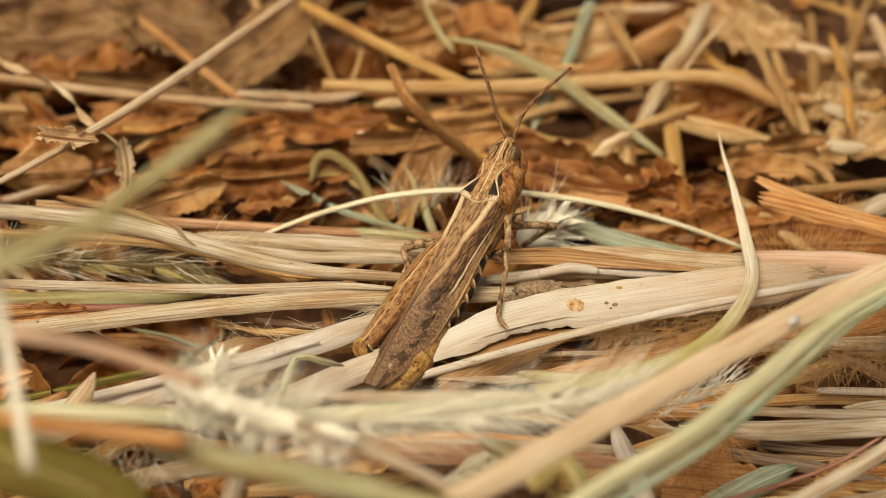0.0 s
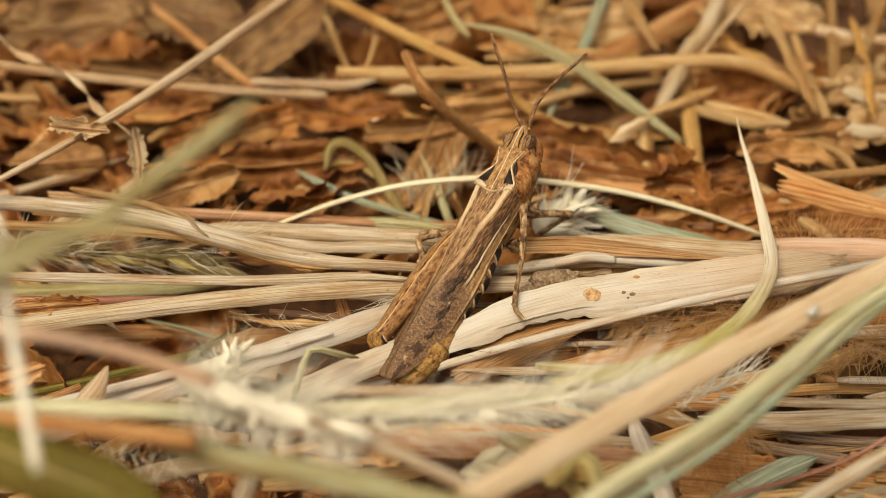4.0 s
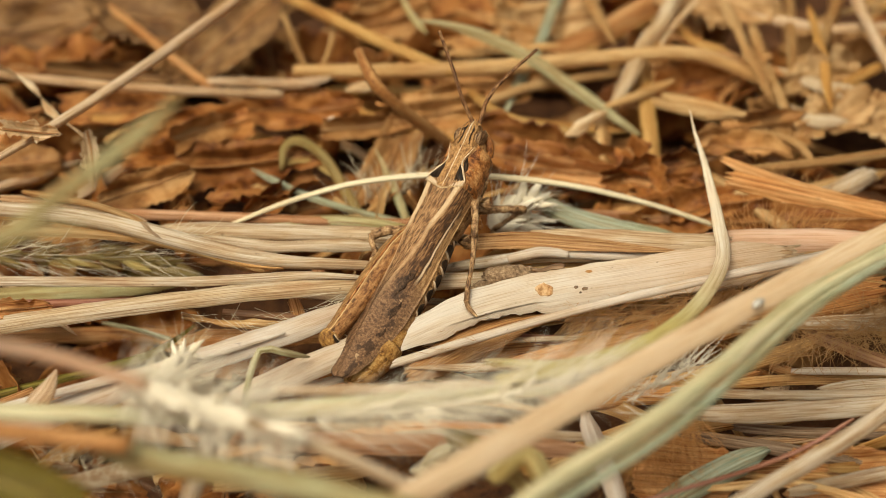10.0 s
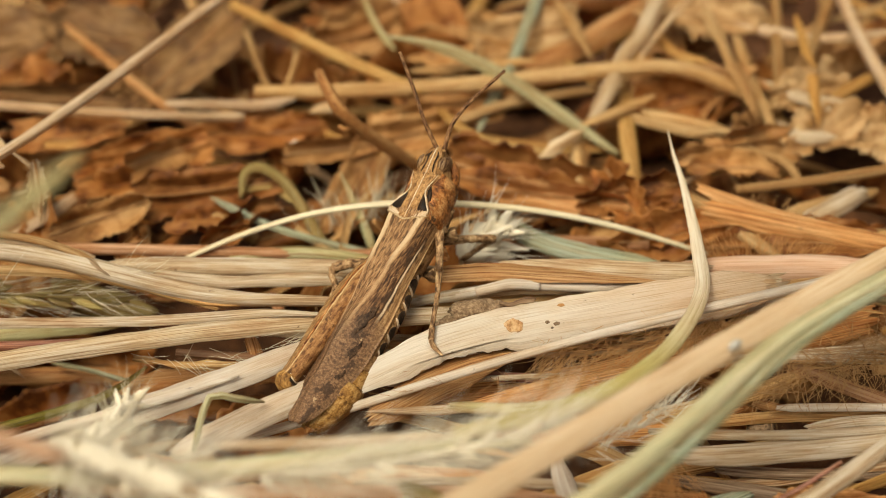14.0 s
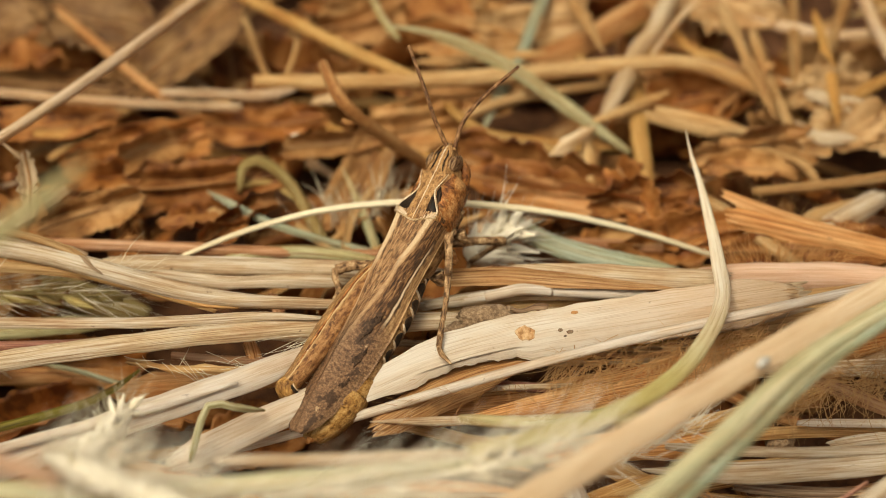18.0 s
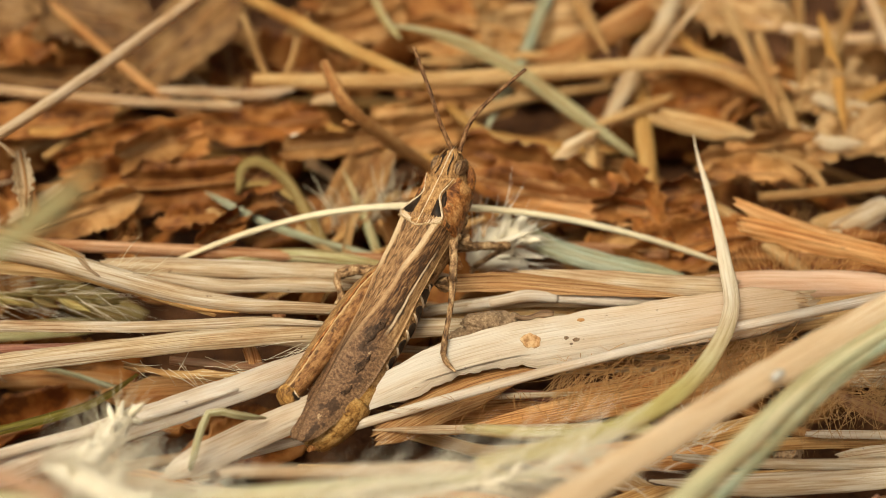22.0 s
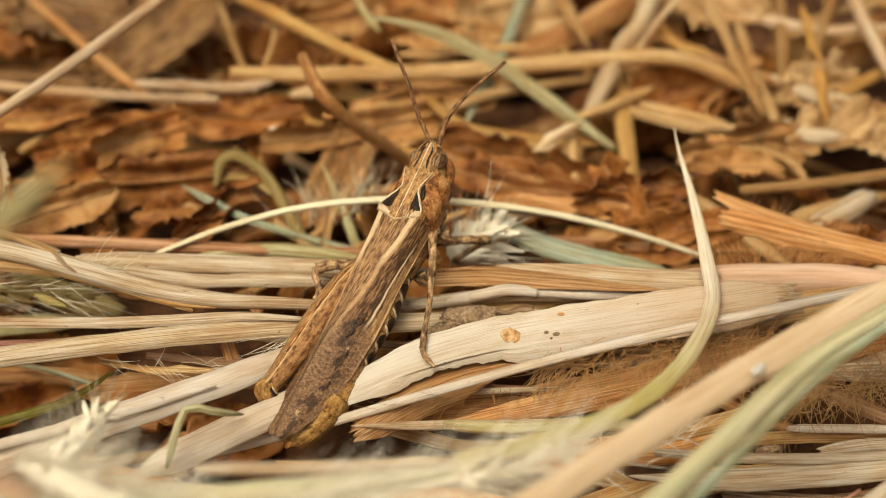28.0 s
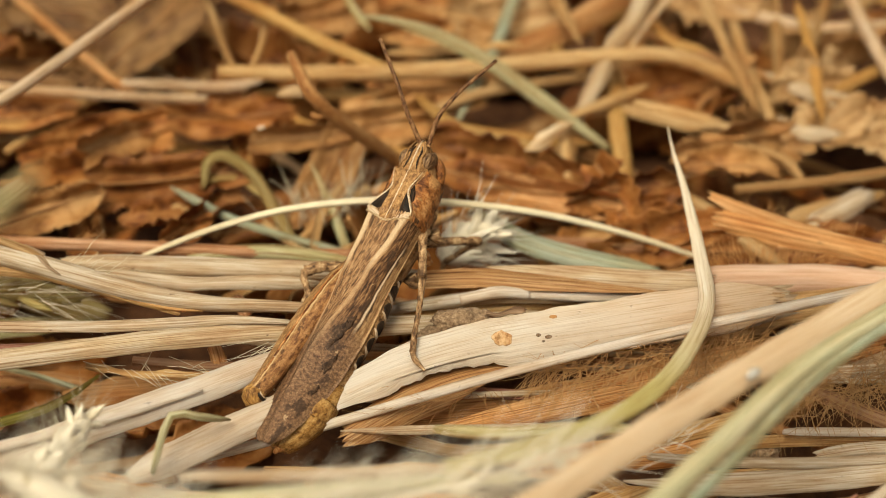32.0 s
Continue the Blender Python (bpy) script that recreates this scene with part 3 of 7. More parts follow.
blade("grass_leaf", INNER, [(-0.6, 7.1, 8.2), (1.5, 7.2, 8.4), (3.9, 7.1, 8.6), (6.6, 6.7, 8.6), (10.1, 6.4, 8.5), (14.6, 6.2, 8.4)], 1.2, "rust-brown inner side of a folded dry leaf", "leaf", "straw bundle", curl=-0.25, ends=(0.8, 0.05), tip=(0.1, 0.75), ribs=5, across=15, ragged=0.06)
blade("dry_grass", PALE, [(-1.5, 5.6, 7.6), (2, 6, 7.9), (4.4, 6.3, 8.2), (7.2, 6.1, 8.1), (11.5, 6.4, 8), (17.6, 6.9, 7.9)], 0.92, "pale straw with a swollen joint", "straw", "straw bundle", ribs=4, curl=0.45)
blade("dry_grass", TAN, [(-3.6, 6, 6.6), (1, 5.7, 6.8), (5.6, 6.7, 6.9), (10.6, 6.9, 6.8)], 1.34, "tan ribbed straw beneath the folded leaf", "straw", "straw bundle", ribs=6)
blade("dry_grass", ROSE, [(15.4, 7.3, 8.4), (19.5, 8, 8.2), (24.2, 8.2, 8), (29.8, 7.8, 8)], 1.84, "broad pinkish tan leaf sheath", "leaf sheath", "straw bundle", ribs=8, across=15)
blade("dry_grass", TAN, [(13.8, 4.1, 7.4), (18.3, 4.8, 7.8), (23.8, 5.9, 8), (29.6, 6.8, 8)], 1.94, "tan leaf sheath under the straw", "leaf sheath", "straw bundle", ribs=8, across=15)
blade("straw_scrap", TAN, [(-20.1, 2.3, 5.6), (-17.2, 1.6, 5.8), (-14.1, 1.2, 5.8), (-11.1, 1.6, 5.8), (-8.3, 1.7, 5.6)], 0.55, "frayed scrap of tan straw between the stems", "straw", wave=0.2, ragged=0.35)
stem("straw", PINK, [(-17.5, 3.4, 5), (-14, 3, 5), (-9.8, 2.8, 5), (-5.6, 3.1, 4.8)], [0.28, 0.3, 0.28], "pinkish dry stem in the gap below the bundle")
stem("straw", PURPLE, [(-38.6, 3.1, 5.8), (-26.4, 3.3, 5.8), (-23.3, 3.6, 5.8), (-21, 4.1, 5.6)], [0.3, 0.35, 0.3], "thin purple-red dry stem in the bundle")
stem("straw", PURPLE, [(-0.8, 1, 5.4), (3.3, 0.6, 5.4), (6.7, 0.4, 5.4), (11.5, 0, 5.2)], [0.3, 0.34, 0.3], "purple-red dry stem below the bleached leaf")
# Dark olive instead of plain olive: the gap's shade is put into the colour.
blade("dry_grass", DEEP, [(-38.2, -2.6, 1), (-25.1, 1.2, 2), (-21.7, 2.3, 2.8), (-19.7, 3.5, 3.6)], 0.62, "thin olive blade coloured dark for the shade", ribs=2)
blade("dry_grass", RUST, [(-40.9, 6.3, -0.6), (-26.4, 6.8, -0.4), (-22.3, 6.4, -0.4), (-18.2, 5.5, -0.6)], 1.19, "rust-red dead blade in the shade", "leaf")
blade("dry_grass", TEAL, [(-27, 6.9, 0.6), (-24.3, 6, 0.8), (-21.3, 5, 0.6), (-18, 4.2, 0.4)], 0.35, "thin blue-grey blade lying in the shade")

# ---- behind the bundle ----
stem("grass_stalk", STALK, [(-19, 10.6, 6), (-16.4, 11.3, 7), (-13.1, 11.9, 8.2), (-8.8, 12.6, 9.4), (-3.7, 12.8, 10), (1.7, 13, 9.6), (7.3, 13.6, 8.4), (12.3, 13.8, 6.8), (18.7, 13.9, 4)], [0.17, 0.21, 0.23, 0.23, 0.21, 0.18], "thin pale stalk arching over the litter", sides=7)
blade("dry_grass", OLIVE, [(-7.7, 14.2, 3.2), (-8.9, 16.2, 3.8), (-10, 18.2, 4.6), (-11.1, 19.7, 5.6), (-12.2, 20.4, 6.4), (-13.3, 20.6, 7), (-14.2, 20.5, 6.8), (-14.6, 20.1, 6.2), (-14.6, 19.7, 5.4), (-14.8, 19.6, 4.8)], 0.85, "yellow-green blade curled over in a loop", "grass blade", ribs=2, ends=(0.8, 0.5), step=0.5)
blade("dry_grass", OLIVE, [(-14.7, 20.1, 5), (-13.4, 20.4, 5.2), (-12, 20, 5.2), (-10.7, 19.1, 4.6)], 0.55, "yellow-green strip beside a curled blade", "grass blade", ribs=2, ends=(0.6, 0.4))
blade("dry_grass", TEAL, [(-17.1, 20.4, 4.2), (-12.7, 17.1, 4.4), (-9.2, 15.4, 4.4), (-4.1, 13.7, 4.2)], 0.56, "narrow blue-green blade in the litter", ends=(0.2, 0.8), ribs=2)
blade("dry_grass", GREENISH, [(-7.6, 22.6, 4.6), (-6.8, 20.7, 4.2), (-5.9, 18.4, 3.6), (-5, 16.1, 2.6)], 0.67, "short pale green blade tip", ends=(0.08, 0.9), tip=(0.6, 0.1), ribs=2)
stem("twig", TWIG, [(-8.8, 23.8, 13), (-8.2, 22.4, 12.6), (-7.4, 21.1, 11.8), (-6.1, 21.1, 10.2), (-4.2, 22.1, 7.6), (-2, 23.7, 4.4), (-0.6, 24.3, 2.4)], [0.36, 0.50, 0.46, 0.52, 0.48, 0.44], "broken brown twig poking up from the litter", "twig", "twigs", bumps=0.08, sides=9)
stem("twig", TWIG, [(-6.1, 21.1, 10.2), (-6.9, 20.9, 10), (-7.4, 21, 10.2)], [0.22, 0.16], "short side stub of a brown twig", "twig", "twigs")
blade("dry_grass", GREENISH, [(-4.6, 34.1, 9), (-2.1, 33.6, 9), (1.1, 32.6, 8.6), (5.2, 30.4, 7.6), (9.7, 27.5, 5.8), (13.3, 25.2, 4.2)], 1.13, "long pale green blade slanting into the litter", ends=(0.08, 0.35), tip=(0.35, 0.3), ribs=3)
blade("dry_grass", TEAL, [(8.1, 42.4, 8), (6.7, 37.6, 7.4), (5.4, 34, 6.4), (3.7, 30.7, 5), (2.7, 28.5, 3.8)], 0.97, "blue-green blade standing in the litter", ribs=3, ends=(0.9, 0.3))
stem("straw", TAN, [(-14.5, 30.5, 6.4), (-6.2, 30, 6.6), (1.1, 30.4, 6.8), (7.6, 31.3, 7), (13.6, 31.9, 7.2), (18, 32.4, 7.4), (19.8, 31.7, 7), (22.4, 31.1, 6), (24.3, 30.7, 5.2)], [0.5, 0.6, 0.62, 0.62, 0.6, 0.5], "thick tan straw with a bent end", flute=0.06, sides=12)
stem("straw", BUFF, [(-42.1, 31, 6), (-35.4, 29.7, 6), (-27.9, 28.4, 6), (-20.7, 28.3, 5.8), (-15.2, 28.3, 5.6)], [0.36, 0.38, 0.38, 0.34], "pale straw lying across the litter", flute=0.06)
blade("dry_grass", BUFF, [(-21.4, 30.3, 5.6), (-17.2, 30.3, 5.6), (-13.9, 29.4, 5.8), (-12.6, 29.5, 6.2), (-10.8, 30.2, 6.4)], 0.86, "pale split straw in the litter", "straw")
blade("dry_grass", GOLD, [(-12.7, 31, 4.2), (-8.1, 30.7, 4.4), (-2.5, 31, 4.2), (2.1, 31.5, 4)], 0.86, "golden straw in the litter", "straw")
blade("dry_grass", GOLD, [(1.6, 27.9, 4.2), (4.3, 27.1, 4), (7.9, 26.4, 4), (13.4, 26.2, 3.8)], 0.76, "golden split straw in the litter", "straw")
stem("straw", BUFF, [(-38.5, 8.1, 11), (-33.5, 11.6, 12), (-30.6, 14.5, 12.4), (-26.5, 18.8, 13), (-22.8, 23.3, 13.4), (-19, 28.6, 13.8), (-15, 34.5, 14)], [0.2, 0.25, 0.36, 0.4, 0.42, 0.42, 0.42], "long pale stalk slanting over the litter", flute=0.05, sides=10)
blade("grass_leaf", PAPER, [(-45.2, 35.7, 8), (-40, 29, 9), (-36.5, 25.8, 9.8), (-33.8, 23.3, 10.2), (-32, 20.3, 10.2), (-30.3, 18.6, 10), (-28.6, 17.2, 9.6), (-27.9, 15.7, 8.6), (-27.8, 13.9, 7.4)], 0.5, "papery withered blade hanging over the litter", "husk", "husks", wave=0.3, ragged=0.35, ends=(0.7, 0.3), twist=140, thick=0.03)
stem("straw", RUST, [(-31.6, 42.2, 5), (-28, 37.9, 5.2), (-24.6, 33.4, 5.2), (-20.4, 29.5, 4.6), (-18.6, 28.7, 4)], [0.4, 0.42, 0.4], "orange-brown stem slanting in the litter")
stem("straw", GOLD, [(-16.9, 39.7, 8.4), (-12.4, 36.1, 8.2), (-8.1, 33, 7.8), (-3.4, 30.8, 7), (-1.6, 30, 6.6)], [0.5, 0.52, 0.48], "golden straw slanting in the litter", flute=0.05)
stem("straw", PINK, [(-41.1, 12.8, 6.4), (-27.1, 12, 6.6), (-22, 12, 6.6), (-17.2, 11.7, 6.6), (-11.7, 11.5, 6.4), (-3.7, 11.8, 6)], [0.40, 0.42, 0.44, 0.38], "pinkish brown stem behind the bundle", bumps=0.05)
blade("dry_grass", TEAL, [(3.9, 16.7, 5.4), (6.1, 14.3, 5.6), (9.6, 12.7, 5.4), (15.4, 11.9, 4.6)], 1.46, "flat pale blue-green blade behind the straw", ends=(0.2, 0.5), ribs=4)
blade("grass_leaf", PAPER, [(18, 40.9, 9), (15.9, 35.4, 8.6), (14.6, 33.5, 8.2), (13.5, 31.4, 7.4), (12.3, 29.4, 6), (11.1, 27.5, 4.6)], 1.4, "pale papery blade folded over in the litter", "husk", "husks", wave=0.15, ends=(0.8, 0.4))
blade("grass_leaf", PAPER, [(20.5, 40.7, 8.6), (17.9, 36.9, 8.2), (16.1, 34.4, 7.6), (15.1, 32.7, 6.8)], 0.45, "narrow papery strip in the litter", "husk", "husks")
blade("dry_grass", GOLD, [(14.4, 34.1, 5), (14.2, 30.4, 4.8), (14.2, 26.3, 4.4), (14.4, 22.8, 3.4)], 1.35, "short golden straw standing in a gap", "straw", ends=(0.9, 0.9))
stem("straw", TAN, [(27.6, 43.1, 6.6), (26.8, 36.4, 6.4), (26.4, 32, 6), (25.8, 28.9, 5.4)], [0.5, 0.5, 0.45], "tan straw stub in the litter")
stem("straw", TAN, [(32.1, 42.5, 7), (30, 36.9, 6.6), (28.3, 33.2, 6), (27, 30.4, 5.4)], [0.5, 0.55, 0.5], "tan straw stub in the litter")
stem("straw", BUFF, [(32.4, 40.9, 8), (32.9, 36, 7.8), (33.7, 31.1, 7.2), (35.1, 26.1, 6.4)], [0.5, 0.55, 0.5], "pale straw in the litter")
stem("straw", TAN, [(21.4, 19.8, 5), (25.2, 19.6, 5.6), (29.5, 20, 6), (34.9, 21.1, 6.2)], [0.35, 0.4, 0.42], "brown straw behind an orange sheath")
blade("grass_leaf", RUST, [(6.3, 34.9, 5.4), (9.8, 36.9, 5.6), (13.6, 40.1, 5.8), (17.6, 44.2, 5.8)], 2.0, "orange-brown withered leaf in the litter", "leaf", ribs=4, ends=(0.3, 0.5))
blade("dry_grass", GOLD, [(27.8, 27.3, 5.4), (30.6, 30.4, 6), (33.6, 32.3, 6.4), (37.7, 34, 6.4)], 0.97, "golden straw at the edge of the litter", "straw")

blade("dry_grass", PALE, [(25.9, 16.1, 5.0), (27.9, 17.6, 5.0), (30.6, 19.6, 5.0)], 1.6, "pale strip of leaf behind the orange sheath", "leaf", "leaves", ends=(0.3, 0.8), ribs=4)
blade("dry_grass", TAN, [(24.9, 17.6, 4.4), (28.3, 19.0, 4.4), (32.0, 20.4, 4.4)], 1.3, "tan straw behind the orange sheath", "straw", ribs=4)
blade("grass_leaf", TAN, [(10.4, 27.1, 5.5), (13.4, 28.8, 5.5), (16.5, 30.9, 5.5)], 0.75, "tan twisted leaf in the litter", "leaf", "leaves", ends=(0.3, 0.5), wave=0.2, ribs=4)
blade("grass_leaf", TAN, [(15.6, 29.2, 5.2), (18.3, 28.3, 5.2), (21.8, 26.7, 5.2)], 0.9, "tan split straw in the litter", "straw", ends=(0.6, 0.4), ribs=5)
blade("grass_leaf", TAN, [(9.8, 21.9, 3.8), (10.5, 25.6, 3.8), (11.2, 29.6, 3.8)], 1.5, "tan straw slanting down the litter", "straw", ends=(0.6, 0.6), ribs=5)

# ---- loose blades in front of and over the bundle ----
blade("leaf_sheath", RUST, [(15.7, 0.6, 19.6), (17.6, 0.3, 19.3), (20.1, 0, 18.9), (22.9, -0.4, 18.4), (26.4, -0.9, 17.9), (30.6, -1.5, 17.2)], 1.55, "orange-brown leaf sheath torn open at its tip", "leaf sheath", "leaf sheaths", ribs=6, across=17, ends=(0.75, 0.3), tip=(0.04, 0.9), curl=0.3, ragged=0.12)
blade("leaf_sheath", RUST, [(15.2, 1.6, 20.3), (16.2, 1.3, 20), (18.4, 0.8, 19.4), (21.5, 0.2, 18.7), (25.1, -0.3, 18.1)], 0.85, "narrow orange strip of a torn leaf sheath", "leaf sheath", "leaf sheaths", ribs=3, ends=(0.6, 0.4), tip=(0.06, 0.7), roll=12)
blade("dry_grass", TIPPED, [(15.6, 17.2, 12.5), (15.9, 15.7, 11.6), (16.4, 13.3, 10.8), (16.7, 9.7, 10.3), (16.7, 6.4, 10.5), (16.5, 3.2, 11), (15.8, 0.6, 11.7), (14.6, -2.3, 12.5), (12.5, -6, 13.6), (9.6, -9.4, 14.8), (6.6, -11.8, 15.8), (3.9, -13.3, 16.4), (0.8, -14.4, 16.6)], 0.98, "pale green grass blade bent up to a fine dry tip", ends=(0.05, 0.7), tip=(0.36, 0.15), ribs=3, curl=0.12, step=0.7)
long_straw = blade("dry_grass", PEACH, [(-6.1, -29.5, 22.5), (-1.8, -25.5, 21.5), (2.6, -21.2, 20.5), (9.1, -15.3, 19.3), (16.3, -9.2, 18.5), (22.1, -4.9, 18.1), (29.5, 0.5, 17.9)], 1.55, "long peach-tan straw leaning across in front", "straw", ribs=4, curl=0.15, across=13)
# Grey bead added at the node to stand for a glint of light.
part("joint", joined([tube_data([(15.5, -10.7, 19.0), (15.8, -10.4, 19.05), (16.2, -10.1, 19.0)], [0.1, 0.24, 0.24, 0.1], sides=10, step=0.1)]), GLINT, long_straw, "grey bead for the glint at the joint")
blade("dry_grass", MINT, [(0.4, -27.7, 20.6), (3.9, -24.2, 20), (8.7, -19.9, 19.2), (13.3, -14.9, 18.5), (17.5, -10.2, 18.1), (21.1, -7, 17.9), (25.9, -3.5, 17.8), (30, -0.8, 17.8)], 1.2, "long pale green blade leaning across in front", ribs=4, curl=0.35, across=13)
blade("dry_grass", TEAL, [(1.5, -28.1, 20.6), (5.0, -24.9, 19.9), (9.7, -20.5, 19.1), (14.1, -15.5, 18.4), (18.2, -10.8, 18.1), (21.8, -7.5, 18.0), (26.4, -4.0, 17.9), (30.4, -1.2, 17.9)], 0.55, "dark green edge strip of a long blade in front", ribs=2)
blade("dry_grass", MINT, [(-31.6, -17.7, 17), (-26.7, -17.3, 17), (-22, -17.4, 17), (-15.8, -17.5, 17), (-8, -16.5, 16.8), (-1.8, -15.6, 16.6), (4.6, -14.8, 16.4)], 1.03, "pale green blade lying across in front", ribs=3)
blade("dry_grass", PALE, [(-12.1, -14.2, 15.6), (-6.9, -14.2, 15.6), (-1.7, -13.8, 15.6), (1.5, -13.4, 15.4)], 0.65, "pale straw lying across in front", "straw")
blade("dry_grass", DULL, [(-19.2, -27.2, 25.7), (-17, -27.7, 25.1), (-13.8, -28.1, 24.7), (-9.8, -28.5, 24.2), (-5, -29.2, 23.5), (-0.2, -29.8, 22.7)], 1.3, "grey-green blade close in front", ribs=3)
stem("straw", RUST, [(-27.1, -27.4, 26.9), (-22.9, -27.7, 26.6), (-19.5, -27.8, 26.5), (-16.9, -28.1, 26.2)], [0.45, 0.48, 0.4], "rust-brown dry stem close in front")
olive_leaf = blade("leaf", DEEP, [(-27.4, -28.8, 27.3), (-24.7, -29.6, 26.3), (-22.1, -30.1, 25.8), (-19.8, -30.9, 24.9), (-18.4, -31.9, 23.7)], 3.0, "broad olive green leaf close in front", "leaf", "leaves", ribs=3, across=15, curl=0.2, ends=(0.3, 0.3))
part("midrib", rib_mesh(olive_leaf.data, len(olive_leaf.data.vertices) // 30, 30, 7, 0.12), OLIVE, olive_leaf, "paler raised midrib")
blade("dry_grass", DULL, [(-13.8, -22.7, 42.1), (-15.7, -23.8, 40.9), (-18.1, -25, 39.5), (-20.4, -26.1, 38.1), (-23.1, -27.1, 36.9), (-26.7, -28.3, 35.6)], 0.81, "pale green blade slanting close in front", ends=(0.25, 0.8), ribs=2)
stem("straw", CHAFF, [(-25.1, -25.2, 37.4), (-24.8, -26.8, 35.5), (-24.5, -27.9, 34.3), (-24.1, -29.2, 32.7), (-23.5, -31.0, 30.7), (-23.0, -32.5, 28.9)], [0.14, 0.26, 0.29, 0.26], "pale stalk standing close in front")
blade("dry_grass", DULL, [(-26.3, -30.1, 38.1), (-24.4, -29.5, 38.8), (-21.7, -28.9, 39.5), (-18.9, -28.6, 39.8), (-16.8, -28.4, 40.1)], 0.65, "pale green blade close in front", ends=(0.9, 0.15), tip=(0.1, 0.5))
stem("straw", ROSE, [(-27.2, -24.7, 30.1), (-22.9, -25, 29.7), (-20.6, -25.3, 29.4), (-18.2, -25.8, 28.8), (-16.1, -26.3, 28.3)], [0.34, 0.38, 0.38, 0.32], "rosy tan flower stalk close in front")
stem("straw", PALE, [(-12.1, -22.6, 22), (-9.8, -23.6, 22), (-7.5, -24.4, 21.6), (-4.6, -25.3, 20.6), (-2.1, -26, 19.6), (0.5, -27, 18.4)], [0.3, 0.36, 0.4, 0.42], "pale flower stalk close in front")
blade("dry_grass", PALE, [(11.2, -6.2, 5.6), (14.7, -6.8, 5.8), (20.3, -6.4, 5.8), (29.3, -5.2, 5.8)], 1.4, "broad pale straw in the lower litter", "straw", ribs=7, across=15, ends=(0.08, 0.8), tip=(0.4, 0.1))
blade("dry_grass", PALE, [(12.7, -4.9, 6.2), (17.8, -5.5, 6.4), (22.5, -5.4, 6.2), (29.4, -4.6, 6)], 0.65, "pale straw in the lower litter", "straw")
blade("dry_grass", WHITE, [(21.1, -1.9, 5), (24.8, -2, 5.2), (30, -2.2, 5.2)], 0.54, "bleached strip in the lower litter", "straw")
blade("dry_grass", DARK, [(13.2, -7.1, 4.4), (17, -7.8, 4.4), (20.9, -8.5, 4.2), (24.8, -9, 4), (29.4, -10, 3.8)], 0.92, "dark weathered straw in the lower litter", "straw", ribs=5, across=13, ends=(0.5, 0.8))
blade("dry_grass", DARK, [(16.9, -5.9, 3.8), (20.5, -6.4, 3.8), (25, -6.5, 3.8), (29.5, -6.1, 3.6)], 0.76, "grey weathered straw in the lower litter", "straw", ribs=4)
blade("dry_grass", TEAL, [(10.6, -13.5, 4), (13.2, -11.8, 4.4), (15.9, -10.1, 4.6), (18.6, -8.6, 4.6)], 1.73, "dull blue-green blade in the lower litter", ends=(0.6, 0.3), ribs=4)
stem("straw", PURPLE, [(7.8, -15.8, 7), (12, -14.3, 7.2), (16.6, -12.8, 7.4), (20.3, -11.4, 7.6), (23.5, -8.9, 7.8)], [0.12, 0.15, 0.15, 0.12], "thin purple-brown stalk over the litter", sides=6)
blade("dry_grass", PALE, [(12.7, -18.5, 9), (16.3, -16, 9.2), (20, -13.7, 9.4), (24.7, -10.3, 9.6), (28.9, -6.6, 9.6)], 1.08, "pale straw leaning over the lower litter", "straw", ribs=5, curl=0.35)
blade("grass_leaf", WHITE, [(7, -7.2, 6.4), (7.3, -9.7, 7), (7.7, -12.1, 7.4), (8.2, -14.2, 7.4), (8.4, -16.6, 7.2)], 1.35, "short bleached strip of grass leaf", "leaf", ribs=4, across=13, wave=0.1, roll=10)
blade("dry_grass", PINK, [(-12.7, -12, 9), (-7.2, -12.1, 8.8), (-1.7, -11.7, 8.4), (5.3, -11.5, 8), (7.3, -11.8, 7.8)], 1.35, "broad pinkish tan straw in front", "straw", ribs=6, across=15)
blade("dry_grass", GREENISH, [(0.5, -6.2, 10), (4, -6.5, 10), (7.6, -6, 9.8), (11.9, -5.7, 9.6)], 0.76, "pale blade below the bundle", ribs=3)
blade("dry_grass", PALE, [(-4.8, -3.3, 6.4), (-1.7, -3.4, 6.6), (2.1, -3.4, 6.8), (8.7, -3.4, 7)], 0.54, "thin pale straw below the bundle", "straw", ends=(0.1, 0.3), tip=(0.3, 0.2))
blade("dry_grass", OLIVE, [(0.4, -19.9, 14.5), (2.4, -17.9, 14.6), (3.3, -19.6, 14.2), (3.7, -20.8, 13.6)], 1.3, "small olive leaf tip in front", "leaf", ends=(0.4, 0.3), ribs=2)
blade("dry_grass", PALE, [(-16.8, -19.1, 11), (-16.4, -16.6, 11.5), (-15.8, -14.9, 12), (-15.7, -13.1, 12)], 1.19, "pale upright scrap of grass leaf", "leaf", ribs=3)
blade("grass_leaf", BUFF, [(-27.6, -9.9, 9.5), (-26.8, -8.9, 10), (-26.3, -7.6, 10.4)], 1.3, "small torn rust-brown leaf scrap", "leaf", "leaves", ends=(0.8, 0.15), tip=(0.1, 0.7), ribs=2)


